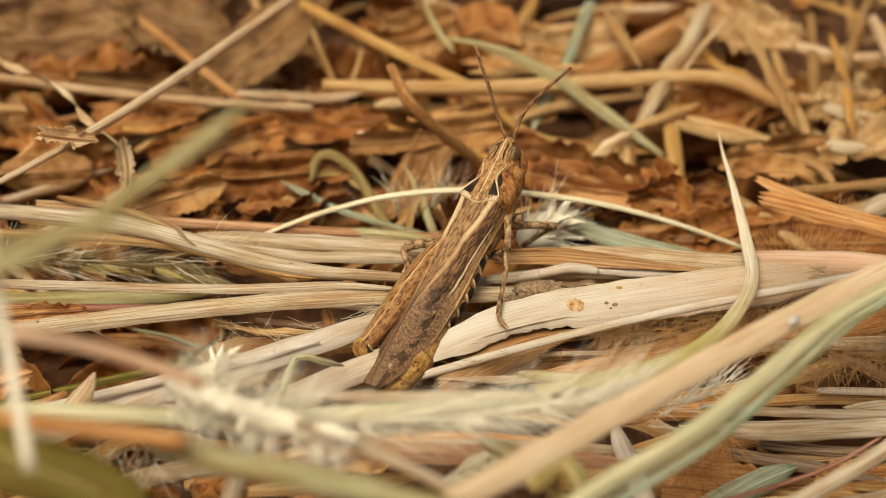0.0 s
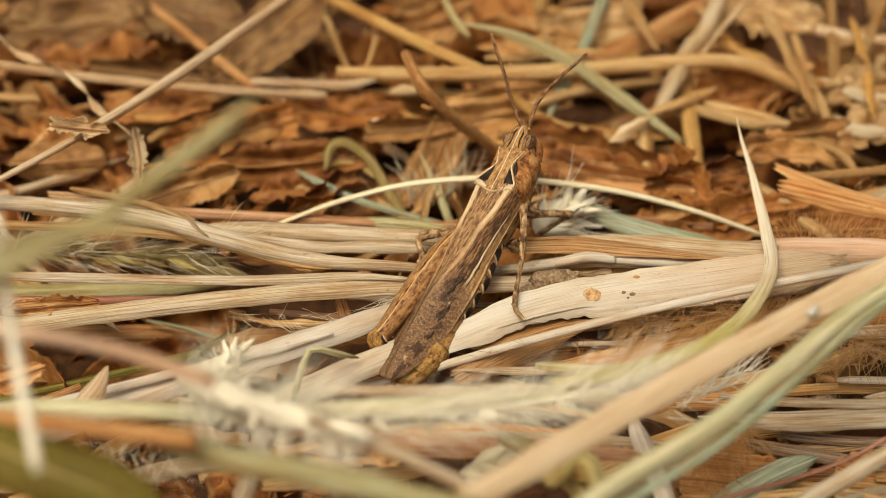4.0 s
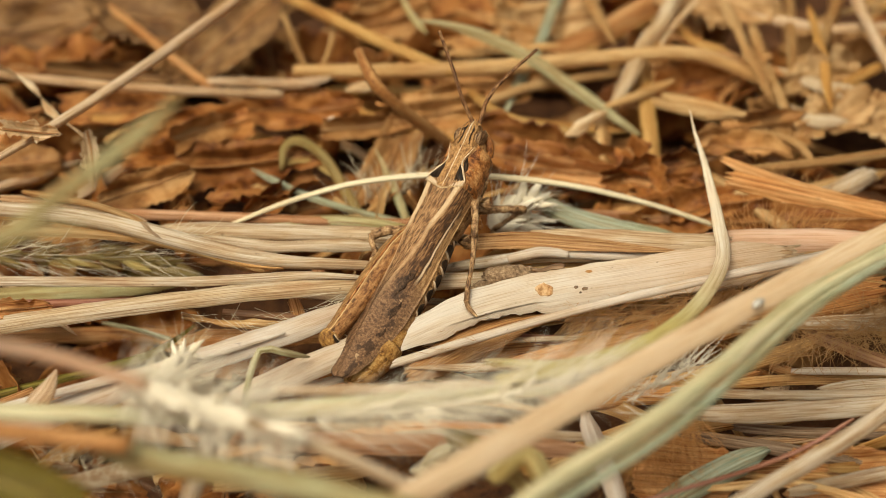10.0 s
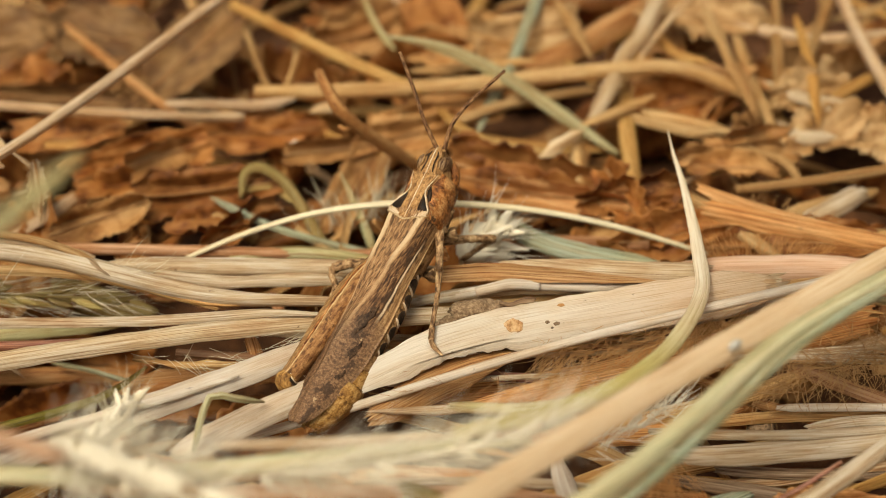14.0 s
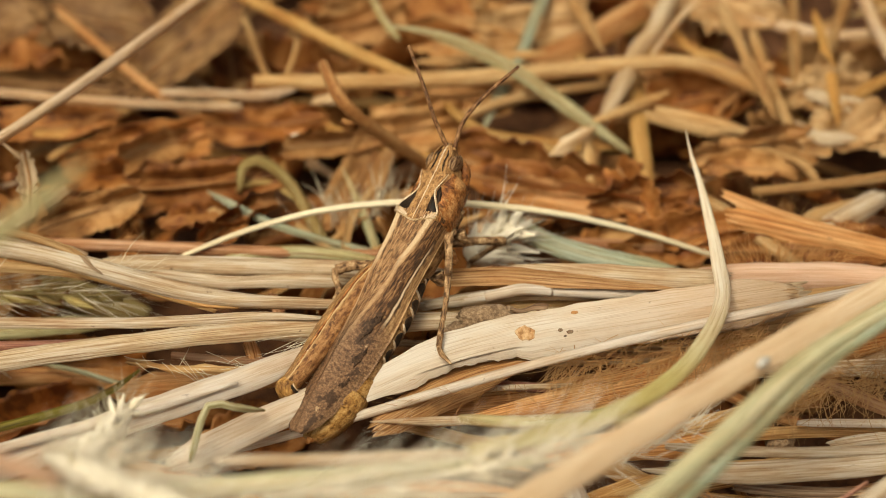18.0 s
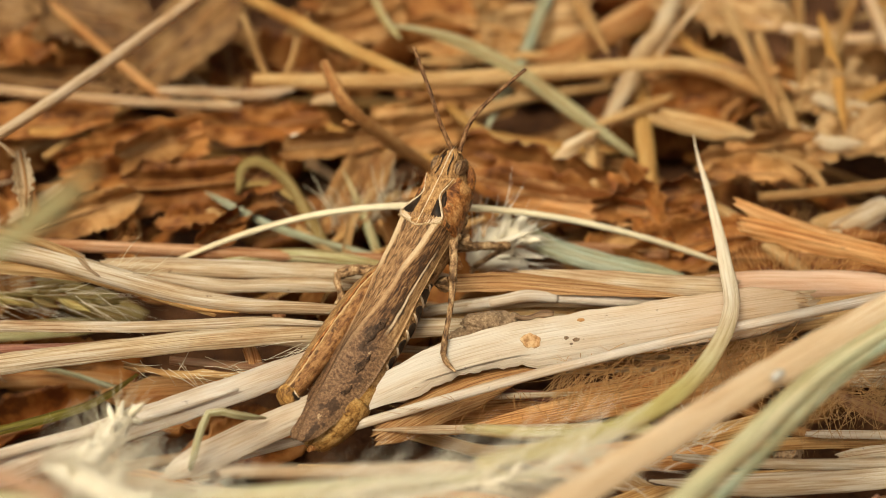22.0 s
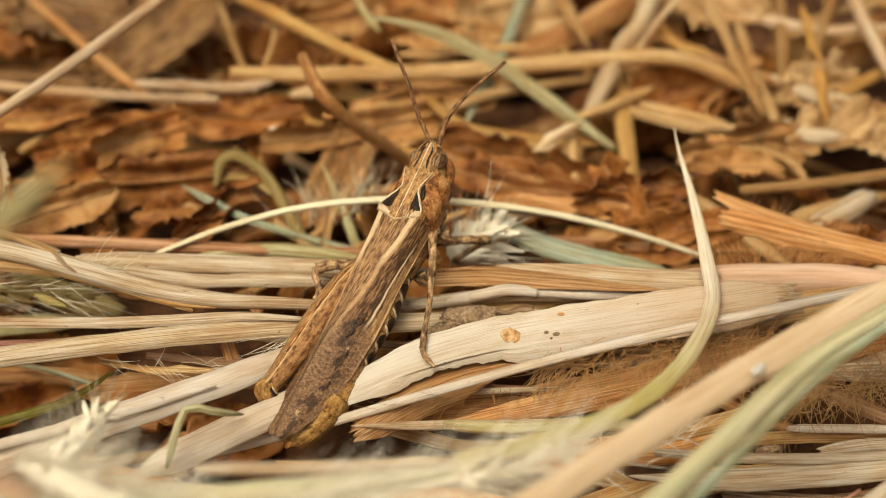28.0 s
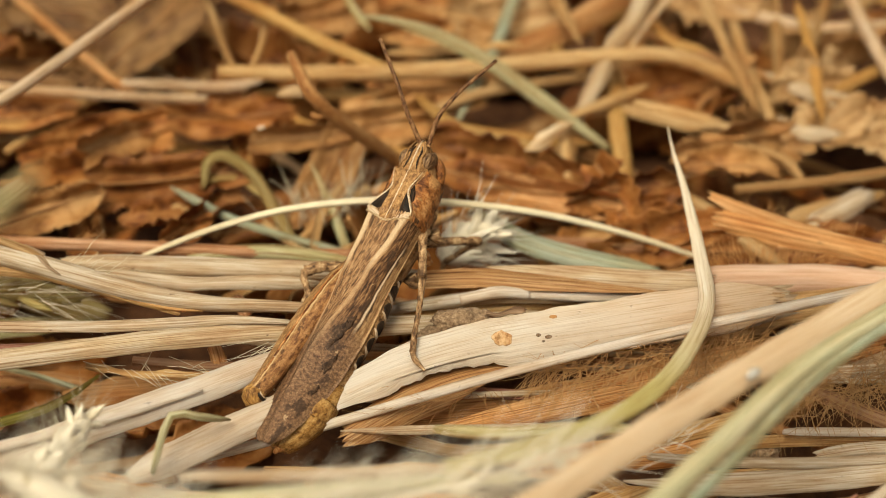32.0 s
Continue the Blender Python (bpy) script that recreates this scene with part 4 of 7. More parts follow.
def clump(name, middle, size, label, seed):
    """A crumb of dry earth."""
    bm = bmesh.new()
    bmesh.ops.create_icosphere(bm, subdivisions=4, radius=1.0)
    for v in bm.verts:
        n = v.co.normalized()
        f = 1 + 0.35 * noise.noise(n * 1.6 + Vector((seed, 0, 0))) + 0.22 * noise.noise(n * 4.5 + Vector((seed, 5, 0))) + 0.10 * noise.noise(n * 12)
        v.co = Vector((n.x * size[0], n.y * size[1], n.z * size[2])) * f * MM
    me = bpy.data.meshes.new(name)
    bm.to_mesh(me)
    bm.free()
    me.polygons.foreach_set("use_smooth", [True] * len(me.polygons))
    ob = thing(name, me, CLAY, label, "soil clump", "soil clumps")
    ob.location = Vector(middle) * MM
    return ob


for spot, size, seed in (([(2.2, 3.8, 8)][0], (1.8, 0.9, 0.75), 1), ([(0.5, 3.1, 7.6)][0], (0.9, 0.6, 0.5), 2), ([(3.5, 4.2, 8)][0], (0.8, 0.5, 0.45), 3), ([(20.3, -1.9, 3.2)][0], (0.8, 0.7, 0.6), 4)):
    clump("soil_clump", spot, size, "grey-brown crumb of dry earth stuck in the straw", seed)

stem("straw", PINK, [(3.2, 15.4, 4), (6.2, 15.2, 4.2), (10, 15.1, 4.2), (14.7, 15.3, 3.6)], [0.4, 0.5, 0.45], "pinkish stem lying behind the straw")

blade("dry_grass", GOLD, [(8.5, 38.2, 5), (12.5, 33.3, 5), (13.7, 30.6, 4.6)], 0.7, "golden straw slanting in the litter", "straw")
blade("dry_grass", TAN, [(14.5, 29.5, 4.6), (17.9, 27.4, 5), (22.3, 25.9, 5), (25.3, 25, 4.6)], 1.1, "brown split straw in the litter", "straw")
stem("straw", TAN, [(10, 26.1, 5.6), (10.1, 23.6, 5), (10.3, 21.5, 4)], [0.42, 0.45, 0.42], "short tan stub in the litter")
blade("grass_leaf", PAPER, [(7.1, 22.3, 6.2), (8.5, 23.1, 6.6), (10.6, 24.9, 6.8)], 0.9, "small pale torn husk in the litter", "husk", "husks", wave=0.2, ragged=0.3, ends=(0.15, 0.1), tip=(0.3, 0.3))
blade("dry_grass", TAN, [(23.7, 38, 6.4), (24, 32.8, 6), (25.2, 29.1, 5.2), (25.5, 26.5, 4.6)], 0.9, "tan curled straw in the litter", "straw", wave=0.15)
blade("dry_grass", TAN, [(18.6, 25.8, 5.6), (20.8, 25.8, 6), (22.5, 25.4, 5.6), (23.3, 24.1, 5)], 0.7, "tan curled strip in the litter", "husk", "husks", wave=0.2)
blade("dry_grass", TAN, [(20, 22.9, 5.6), (22.6, 23.1, 6), (25.2, 22.6, 5.6), (26.4, 20.8, 4.8)], 0.8, "grey-brown curled strip in the litter", "husk", "husks", wave=0.25)
blade("dry_grass", TAN, [(17.1, 19.7, 5), (19.4, 17.7, 5), (22, 14.8, 4.6), (24.4, 13, 4)], 1.0, "tan strip of leaf behind the straw", "leaf")
stem("straw", TAN, [(1.2, 28.9, 4.6), (4.4, 30.5, 5.2), (8.6, 31, 5.4), (12.3, 32, 5.4)], [0.4, 0.45, 0.4], "tan straw under a thicker one")
stem("straw", GOLD, [(-8.9, 27.3, 4.6), (-5.2, 25.1, 4.6), (-1.6, 24.1, 4.2), (2, 24.3, 4)], [0.3, 0.34, 0.3], "thin golden stem in the litter")
stem("straw", TAN, [(-16.1, 39.9, 6), (-14.8, 34.8, 6), (-13.4, 31.3, 5.6), (-12.6, 29.8, 5)], [0.3, 0.32, 0.3], "thin brown stem in the litter")
stem("straw", TAN, [(-11.7, 38.5, 6.4), (-11.3, 34.5, 6.8), (-12, 32.1, 6.2), (-12.7, 30.8, 5.4)], [0.22, 0.25, 0.22], "thin curved brown stem in the litter")
blade("dry_grass", GREENISH, [(-6.4, 41.3, 8), (-5.2, 37.6, 7.6), (-3.7, 35.1, 7)], 0.6, "pale green blade tip in the litter")

blade("dry_grass", TAN, [(9.7, -3.2, 4.4), (15.4, -2, 4.8), (21.3, -0.2, 5), (24.7, 1.7, 5)], 1.2, "tan straw in the lower litter", "straw", ribs=5)
blade("dry_grass", PINK, [(22.7, 1.3, 5.4), (25.1, -0.1, 5.4), (28, -1.3, 5), (32.2, -3.2, 4.6)], 1.0, "pinkish straw in the lower litter", "straw", ribs=4)
blade("dry_grass", TAN, [(17, -2.2, 4), (21.2, -1.6, 4.2), (25.7, -1.9, 4.2), (31.2, -1.5, 4)], 0.8, "brown weathered straw in the lower litter", "straw", ribs=4)
blade("dry_grass", PALE, [(22.7, -3.7, 5), (25.3, -3.3, 5.2), (28.4, -3, 5.2), (32.2, -3.1, 5)], 0.8, "pale ribbed straw in the lower litter", "straw", ribs=4)
blade("dry_grass", TAN, [(4.8, -9.9, 4), (7.1, -8.6, 4.2), (10.5, -7.1, 4.2), (13.2, -5.6, 4)], 2.2, "broad tan leaf sheath in the lower litter", "leaf sheath", "leaf sheaths", ribs=7, across=15)
blade("dry_grass", PALE, [(-5.2, -9.2, 6.4), (0.1, -9.1, 6.6), (5.5, -9.1, 6.4), (8.7, -9.2, 6.2)], 0.7, "pale straw lying in front", "straw", ribs=3)
blade("dry_grass", OLIVE, [(-2.4, -14.8, 13), (-0.1, -16.3, 13.2), (1.5, -17.6, 12.8), (2.7, -19, 12)], 1.0, "olive blade tip close in front", "grass blade", ribs=2, ends=(0.2, 0.6))
blade("dry_grass", PALE, [(19.6, -12, 4.4), (23.2, -11.2, 4.6), (28.5, -9.7, 4.6)], 0.9, "pale straw in the lower litter", "straw", ribs=4)
blade("dry_grass", TAN, [(-16.4, -12.3, 5), (-13.3, -12, 5.2), (-10.1, -11.4, 5.2), (-5.9, -10.8, 5)], 1.0, "tan straw in the lower litter", "straw", ribs=4)
blade("dry_grass", PALE, [(-25.6, -13.2, 6), (-22.6, -12.2, 6.2), (-19.2, -11.3, 6.2), (-15.8, -10.9, 6)], 1.2, "pale straw in the lower litter", "straw", ribs=5)

part("joint", joined([tube_data([(2.2, 5.8, 8), (3.4, 5.9, 8.3), (4.6, 6.1, 8.4), (6.4, 6.2, 8.1)], [0.31, 0.35, 0.38, 0.35, 0.31], sides=14, step=0.2, flute=0.025)]), WHITE, thing("straw", joined([tube_data([(-2.2, 5.8, 7), (2.3, 6.1, 7.8), (4.4, 6.3, 8.2), (6.9, 6.3, 8), (11.1, 6.3, 7.8), (17.7, 7.4, 7.2)], [0.30, 0.32, 0.30, 0.30, 0.28], sides=12, flute=0.025)]), WHITE, "pale straw with a swollen joint beside the grasshopper", "straw", "dry stems"), "swollen pale joint")

blade("leaf_sheath", RUST, [(-0.8, -3.1, 5.8), (6.6, -1.2, 6.2), (13.5, 0.5, 6.5), (20.6, 2.4, 6.8), (27.9, 4.3, 7)], 2.5, "rust-orange leaf sheath under a fringe of hairs", "leaf sheath", "leaf sheaths", ribs=8, across=17, ends=(0.05, 0.8), tip=(0.6, 0.1))
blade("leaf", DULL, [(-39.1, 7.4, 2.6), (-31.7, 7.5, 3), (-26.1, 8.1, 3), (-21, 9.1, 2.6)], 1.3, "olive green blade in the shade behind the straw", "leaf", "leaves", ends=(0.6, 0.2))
blade("dry_grass", PALE, [(-3.5, -0.3, 5.6), (1.6, 0, 5.8), (6.7, 0.4, 5.8), (11.2, 0.5, 5.6)], 0.4, "thin pale straw below the bleached leaf", "straw", ends=(0.3, 0.4))

blade("dry_grass", GOLD, [(-0.2, 28.6, 6.0), (1.4, 26.3, 6.0), (3.6, 24.6, 6.0), (6.7, 23.6, 6.0), (9.3, 22.7, 5.6)], 0.85, "golden curved straw in the litter", "grass blade", ribs=4)

for points, width, material, label in (
        ([(21, 40.8, 8), (22.2, 34.5, 7.6), (23.3, 30, 6.8), (24.1, 26.8, 5.8)], 1.0, TAN, "tan strip standing in the litter"),
        ([(28.3, 38.2, 8), (28.6, 33.7, 7.6), (28.5, 29, 7), (28.3, 25.5, 6.2)], 0.9, GOLD, "golden strip standing in the litter"),
        ([(9, 40.9, 8.4), (10.6, 36.3, 8), (11.8, 33, 7.4)], 0.8, TAN, "tan strip standing in the litter"),
        ([(23.4, 39.5, 6.6), (26.9, 37.5, 6.8), (31.5, 36.7, 6.8), (36.6, 37.9, 6.6)], 0.9, BUFF, "buff straw lying in the litter"),
        ([(25.2, 31.7, 6.2), (28, 29.1, 6.4), (31.9, 28.2, 6.2)], 1.2, PAPER, "pale crinkled husk in the litter"),
        ([(25.5, 27.4, 5.6), (27, 25.3, 5.8), (29.7, 25.2, 5.6)], 1.0, PAPER, "pale crinkled husk in the litter"),
        ([(-2.5, 33.4, 6.2), (2.1, 33.7, 6.4), (7.7, 34.2, 6.6)], 0.8, TAN, "pale straw lying in the litter"),
        ([(16.6, 38.8, 6.4), (18.7, 35.4, 6.4), (21.4, 34.4, 6)], 0.9, GOLD, "golden straw lying in the litter"),
        ([(-10.3, 29.2, 5.4), (-8.9, 29.5, 5.8), (-7.8, 29.4, 5.4)], 0.9, PAPER, "small pale husk in the litter")):
    blade("grass_strip", material, points, width, label, "grass blade", "litter strips", wave=0.15, ragged=0.15, curl=0.2, ribs=4, ends=(0.12, 0.1), tip=(0.3, 0.3))

for points, width, material, label in (
        ([(-12.7, 3.9, 6), (-12.4, 3.1, 5.4), (-12.2, 2.3, 4.6)], 0.9, RUST, "small rust-orange scrap of leaf in a gap of the bundle"),
        ([(-11.6, 7.8, 6.2), (-11.2, 7.2, 6), (-10.9, 6.5, 5.4)], 0.8, PINK, "small pinkish scrap of leaf in a gap of the bundle"),
        ([(-16.8, 6.8, 4.6), (-13.6, 6.2, 4.6), (-10, 6.1, 4.4)], 0.9, RUST, "rust-orange blade under the bundle"),
        ([(-22, 3.2, 2), (-18.1, 3.4, 2.4), (-14.2, 3.8, 2.4), (-10, 4.6, 2)], 1.6, RUST, "rust-orange dead blade under the bundle"),
        ([(-8.6, 4.9, 3.6), (-3.6, 4.6, 4), (0, 4.2, 4)], 1.4, RUST, "rust-orange dead blade under the bleached leaf"),
        ([(-20.5, 10, 4.4), (-17.2, 9.6, 4.4), (-13.5, 9.3, 4.2)], 1.2, RUST, "rust-orange blade behind the split straw")):
    blade("dry_grass", material, points, width, label, "leaf", "leaves", ragged=0.2, wave=0.1, ribs=3, ends=(0.4, 0.3))

blade("grass_leaf", OLIVE, [(-32.7, 13.8, 1.5), (-28.0, 13.3, 1.5), (-24.1, 12.1, 1.5), (-20.5, 10.8, 1.5)], 2.2, "olive-tan withered blade in the shade behind the straw", "leaf", "leaves", ends=(0.8, 0.4), ribs=4)
blade("grass_leaf", RUST, [(-8.4, -6.5, 3.5), (-4.7, -6.1, 3.5), (0.1, -6.2, 3.5), (4.5, -6.8, 3.5)], 1.6, "rust-brown split sheath low in the litter", "leaf", "leaves", ends=(0.6, 0.6), ribs=5)
blade("grass_leaf", TAN, [(2.7, -8.9, 2.2), (7.2, -8.0, 2.2), (11.9, -8.2, 2.2), (16.9, -7.3, 2.2)], 1.7, "tan split sheath low in the litter", "leaf", "leaves", ends=(0.6, 0.6), ribs=5)
blade("grass_leaf", RUST, [(5.8, -4.1, 4.2), (9.6, -3.2, 4.2), (14.2, -2.8, 4.2), (18.9, -1.2, 4.2)], 1.8, "rust-brown split sheath low in the litter", "leaf", "leaves", ends=(0.6, 0.6), ribs=5)
blade("grass_leaf", RUST, [(12.0, -8.7, 1.2), (15.8, -8.1, 1.2), (20.0, -7.5, 1.2), (24.4, -7.6, 1.2)], 1.8, "rust-brown split sheath low in the litter", "leaf", "leaves", ends=(0.6, 0.6), ribs=5)
blade("grass_leaf", TAN, [(12.2, -5.0, 2.6), (16.5, -4.0, 2.6), (20.4, -3.5, 2.6), (25.2, -2.1, 2.6)], 1.6, "tan split sheath low in the litter", "leaf", "leaves", ends=(0.6, 0.6), ribs=5)
blade("grass_leaf", RUST, [(-1.7, -0.1, 4.2), (2.2, 0.4, 4.2), (6.9, 1.2, 4.2), (10.9, 2.5, 4.2)], 1.8, "rust-brown split sheath low in the litter", "leaf", "leaves", ends=(0.6, 0.6), ribs=5)


def bundle():
    """Thin straws that run along between the broader ones."""
    rnd = random.Random(77)
    for k in range(60):
        x, y = rnd.uniform(-34, 30), rnd.uniform(-4.0, 9.0)
        if y < 3.5 - 0.1 * x or x < -8 or (x < 2 and k % 2):
            continue
        long, z = rnd.uniform(12, 30), rnd.uniform(4.6, 7.3)
        lean = rnd.gauss(0.06 if y < 2 else -0.04, 0.10)
        pts = [(x + f * long, y + f * long * lean + rnd.gauss(0, 0.25), z + rnd.gauss(0, 0.25)) for f in (-0.5, -0.2, 0.15, 0.5)]
        material = (PALE, WHITE, PALE, TAN, PALE, GREENISH, TAN, PINK)[k % 8]
        if k % 3 == 0:
            stem("straw", material, pts, [rnd.uniform(0.1, 0.22) for _ in range(3)], "thin dry straw lying along the bundle", "straw", "straw bundle", sides=7, flute=0.08)
        else:
            blade("dry_grass", material, pts, rnd.uniform(0.3, 0.75), "thin dry grass blade lying along the bundle", "grass blade", "straw bundle", ribs=3, ends=(0.3, 0.2), tip=(0.2, 0.4), step=1.3, across=9)


bundle()

# ---- dead leaves behind the bundle ----


def fallen(material, ends, width, label, seed, roll=0, **shape):
    """A dead leaf lying from one place to another, turned about its length by roll degrees."""
    a, b = Vector(ends[0]), Vector(ends[1])
    shape["crumple"] = shape.get("crumple", 0.5) * 1.35
    shape["lobes"] = shape.get("lobes", 0.25) * 0.6
    me = leaf_mesh((b - a).length, width, seed, nu=40, nv=23, **shape)
    ob = thing("dead_leaf", me, material, label, "leaf", "dead leaves")
    part("midrib", rib_mesh(me, 40, 23, 11, 0.10), INNER, ob)
    x = (b - a).normalized()
    y = FACE.cross(x).normalized()
    z = x.cross(y)
    m = Matrix((x, y, z)).transposed().to_4x4()
    m.translation = (a + b) * 0.5 * MM
    ob.matrix_world = m @ pose(0, 0, 0, roll, 0, 0)
    return ob


fallen(DRAB, [(-43.9, 40.6, 3), (-31.5, 41, 4)], 7.5, "large crumpled brown dead leaf", 1, 10, crumple=0.8, curl=0.1)
fallen(DRAB, [(-32.6, 42, 4.5), (-22.9, 38.6, 4.5)], 7.0, "large crumpled brown dead leaf", 2, -10, crumple=0.9, curl=0.15)
fallen(DRAB, [(-35.3, 34.3, 3.6), (-24.2, 33, 3.2)], 2.6, "long tan edge of a curled dead leaf", 3, 25, crumple=0.4, curl=0.4)
fallen(DRAB, [(-25.1, 32, 3), (-15.4, 43.6, 6.5)], 5.5, "large streaked brown withered leaf", 4, -5, crumple=0.35, curl=0.2, lobes=0.1)
fallen(LEAF, [(-33.1, 27.5, 3.4), (-24.7, 29.1, 3.4)], 3.4, "rust-orange dead leaf in the shade", 5, -15, crumple=0.6)
fallen(LEAF, [(-27.9, 23.1, 3.4), (-18, 26.8, 4)], 4.4, "folded brown dead leaf", 6, 20, crumple=0.9, curl=0.35)
fallen(LEAFTAN, [(-23.9, 23.9, 4.2), (-18.8, 26.4, 4.6)], 2.6, "small folded tan dead leaf", 7, 30, crumple=0.6, curl=0.6)
fallen(LEAFTAN, [(-39.2, 20.4, 4), (-32, 21.5, 4)], 3.6, "rounded pinkish tan dead leaf", 8, 20, crumple=0.6, curl=-0.3)
fallen(LEAFTAN, [(-28.5, 16.4, 4), (-21.6, 19.5, 4.6)], 3.0, "golden brown curled dead leaf", 9, 25, crumple=0.6, curl=0.4)
fallen(LEAF, [(-22.7, 20.8, 3.8), (-11.7, 21.9, 4.2)], 3.6, "orange-brown ragged dead leaf", 10, 15, crumple=0.9, lobes=0.6)
fallen(LEAF, [(-19.8, 17.2, 2.6), (-12.1, 19.8, 3)], 3.8, "rust-brown crumpled dead leaf", 11, -20, crumple=1.0, lobes=0.5)
fallen(LEAF, [(-17.5, 16, 3), (-14.6, 18.6, 4)], 2.2, "curled rust-red dead leaf", 12, 30, crumple=0.6, curl=0.7)
fallen(LEAFTAN, [(-11.9, 24.8, 4.6), (-4.3, 25.9, 4.8)], 1.9, "golden brown curled leaf strip", 13, 20, crumple=0.4, curl=0.5)
fallen(LEAFTAN, [(-8.1, 17.8, 2.4), (-5.2, 25.8, 4)], 3.6, "grey-brown streaked dead leaf", 14, 0, crumple=0.5, curl=0.2)
fallen(LEAF, [(0.6, 24.1, 4), (12.5, 20.9, 4)], 4.4, "dark rust crumpled dead leaf", 15, 15, crumple=1.0, lobes=0.6)
fallen(LEAF, [(1.1, 22.8, 3), (13.7, 19.1, 3)], 3.6, "dark brown curled dead leaf", 16, -10, crumple=0.8, lobes=0.4)
fallen(LEAF, [(9.6, 19, 5), (17.5, 20.3, 5.4)], 3.2, "rust-brown torn dead leaf with a folded edge", 17, 35, crumple=1.1, lobes=0.8, curl=0.4)
fallen(LEAF, [(12, 22, 5.4), (15, 15.5, 4)], 3.0, "dark brown folded dead leaf", 18, 20, crumple=0.9, lobes=0.7, curl=0.5)
fallen(LEAF, [(12.4, 15.3, 3.6), (23.3, 17.1, 4.4)], 3.4, "rust-brown dead leaf under the straw", 19, 10, crumple=0.9, lobes=0.5)
fallen(LEAF, [(18.5, 15.4, 3), (30.8, 15.5, 3.6)], 3.6, "rust-brown dead leaf behind the sheath", 20, 10, crumple=0.7, lobes=0.4)
fallen(DRY, [(17.1, 43, 6), (25.8, 38.7, 6)], 5.0, "tan lobed dead leaf", 21, 0, crumple=0.7, lobes=0.7)
fallen(LEAFTAN, [(17.6, 24.1, 4.4), (26.3, 25.5, 4.8)], 3.4, "grey-brown curled dry leaf mass", 22, 20, crumple=1.2, lobes=0.8, curl=0.4)
fallen(LEAFTAN, [(18.4, 22.4, 4), (24.8, 21.5, 4.2)], 2.2, "small grey-brown shrivelled dead leaf", 23, -20, crumple=1.0, lobes=0.6, curl=0.5)
fallen(DRY, [(25.2, 30.5, 4.8), (31.9, 32.1, 5.4)], 4.2, "tan crinkled lobed dead leaf", 24, 10, crumple=1.2, lobes=0.9)
fallen(DRY, [(25.4, 25.2, 4.2), (32.2, 28.2, 4.8)], 4.0, "tan crinkled dead leaf", 25, -10, crumple=1.2, lobes=0.8)
fallen(DRY, [(30.4, 27.7, 4), (36.3, 25.8, 4.4)], 4.4, "pale tan shrivelled dead leaf", 26, 10, crumple=1.0, lobes=0.5, curl=0.4)
fallen(LEAFTAN, [(-3.5, 39.6, 4), (6.1, 37.7, 4.2)], 3.6, "tan dead leaf in the litter", 27, 0, crumple=0.8)
fallen(DRY, [(2.3, 39.1, 4.4), (11.1, 40.9, 5)], 4.0, "tan dead leaf in the litter", 28, 10, crumple=0.7)
fallen(LEAF, [(15.3, 31.5, 3.4), (23.3, 32.4, 4)], 4.2, "brown dead leaf in the litter", 29, 0, crumple=0.9)
fallen(LEAFTAN, [(-10.4, 41, 3.6), (-3.6, 42.8, 4.2)], 5.0, "tan dead leaf in the litter", 30, 10, crumple=0.9)
fallen(LEAFTAN, [(-5.8, 27.7, 3.4), (1.2, 29.6, 3.6)], 4.0, "tan crumpled dead leaf in the litter", 35, 15, crumple=0.8)
fallen(LEAFTAN, [(-2.6, 33.2, 3.6), (4.9, 30.7, 3.8)], 3.4, "pale brown dead leaf in the litter", 36, 10, crumple=0.7)
fallen(RUST, [(4.4, 21.0, 4.2), (13.7, 19.0, 4.2)], 2.2, "orange-brown curled strip of dead leaf", 37, 25, crumple=0.9, curl=0.5)
fallen(RUST, [(-34.3, -8.2, 8.8), (-30.6, -6.7, 9.2)], 1.7, "torn ochre leaf scrap caught on the straw", 38, 10, crumple=0.35, lobes=0.8, curl=0.3)
fallen(RUST, [(-35.2, 1, 6.8), (-28.9, 2, 6.8)], 1.6, "crumbled ochre scrap of leaf on the straw", 39, 15, crumple=0.5, lobes=1.0, curl=0.4)
fallen(LEAF, [(13.2, 17.2, 3.2), (19.0, 17.6, 3.4)], 3.6, "rust-brown dead leaf in the litter", 40, 0, crumple=0.7)
fallen(LEAFTAN, [(-21.9, 12.3, 6.6), (-20.5, 12.8, 6.6)], 1.3, "shrivelled knot of leaf on a pinkish stem", 41, 20, crumple=0.6, lobes=0.8, curl=0.5)
fallen(PAPER, [(-33.6, 14.0, 12.6), (-29.4, 13.6, 12.5)], 1.3, "small torn papery husk caught on a stalk", 42, 10, crumple=0.35, lobes=1.2, curl=0.5, thick=0.04)
fallen(PAPER, [(-28.4, 17.3, 10), (-27.5, 13.6, 8.2)], 1.4, "crumpled papery husk on a withered blade", 43, 10, crumple=0.4, lobes=1.2, curl=0.5, thick=0.04)
fallen(LEAF, [(-18.3, 29.2, 2.8), (-9, 29.6, 3.2)], 3.6, "dark brown dead leaf in the litter", 31, 10, crumple=0.9)
fallen(RUST, [(10.1, -9.1, 2.4), (16.2, -9.8, 2.8)], 4.6, "rust-tan dead leaf under the dark straws", 32, 0, crumple=0.6)
fallen(RUST, [(19.8, -9.8, 3), (27.1, -10.7, 3.4)], 5.0, "rust-tan dead leaf in the lower litter", 33, 0, crumple=0.6)
fallen(RUST, [(14.3, -6.9, 3), (15.4, -10.3, 3)], 2.4, "pale orange leaf flake in the lower litter", 34, 0, crumple=0.5, lobes=0.6)

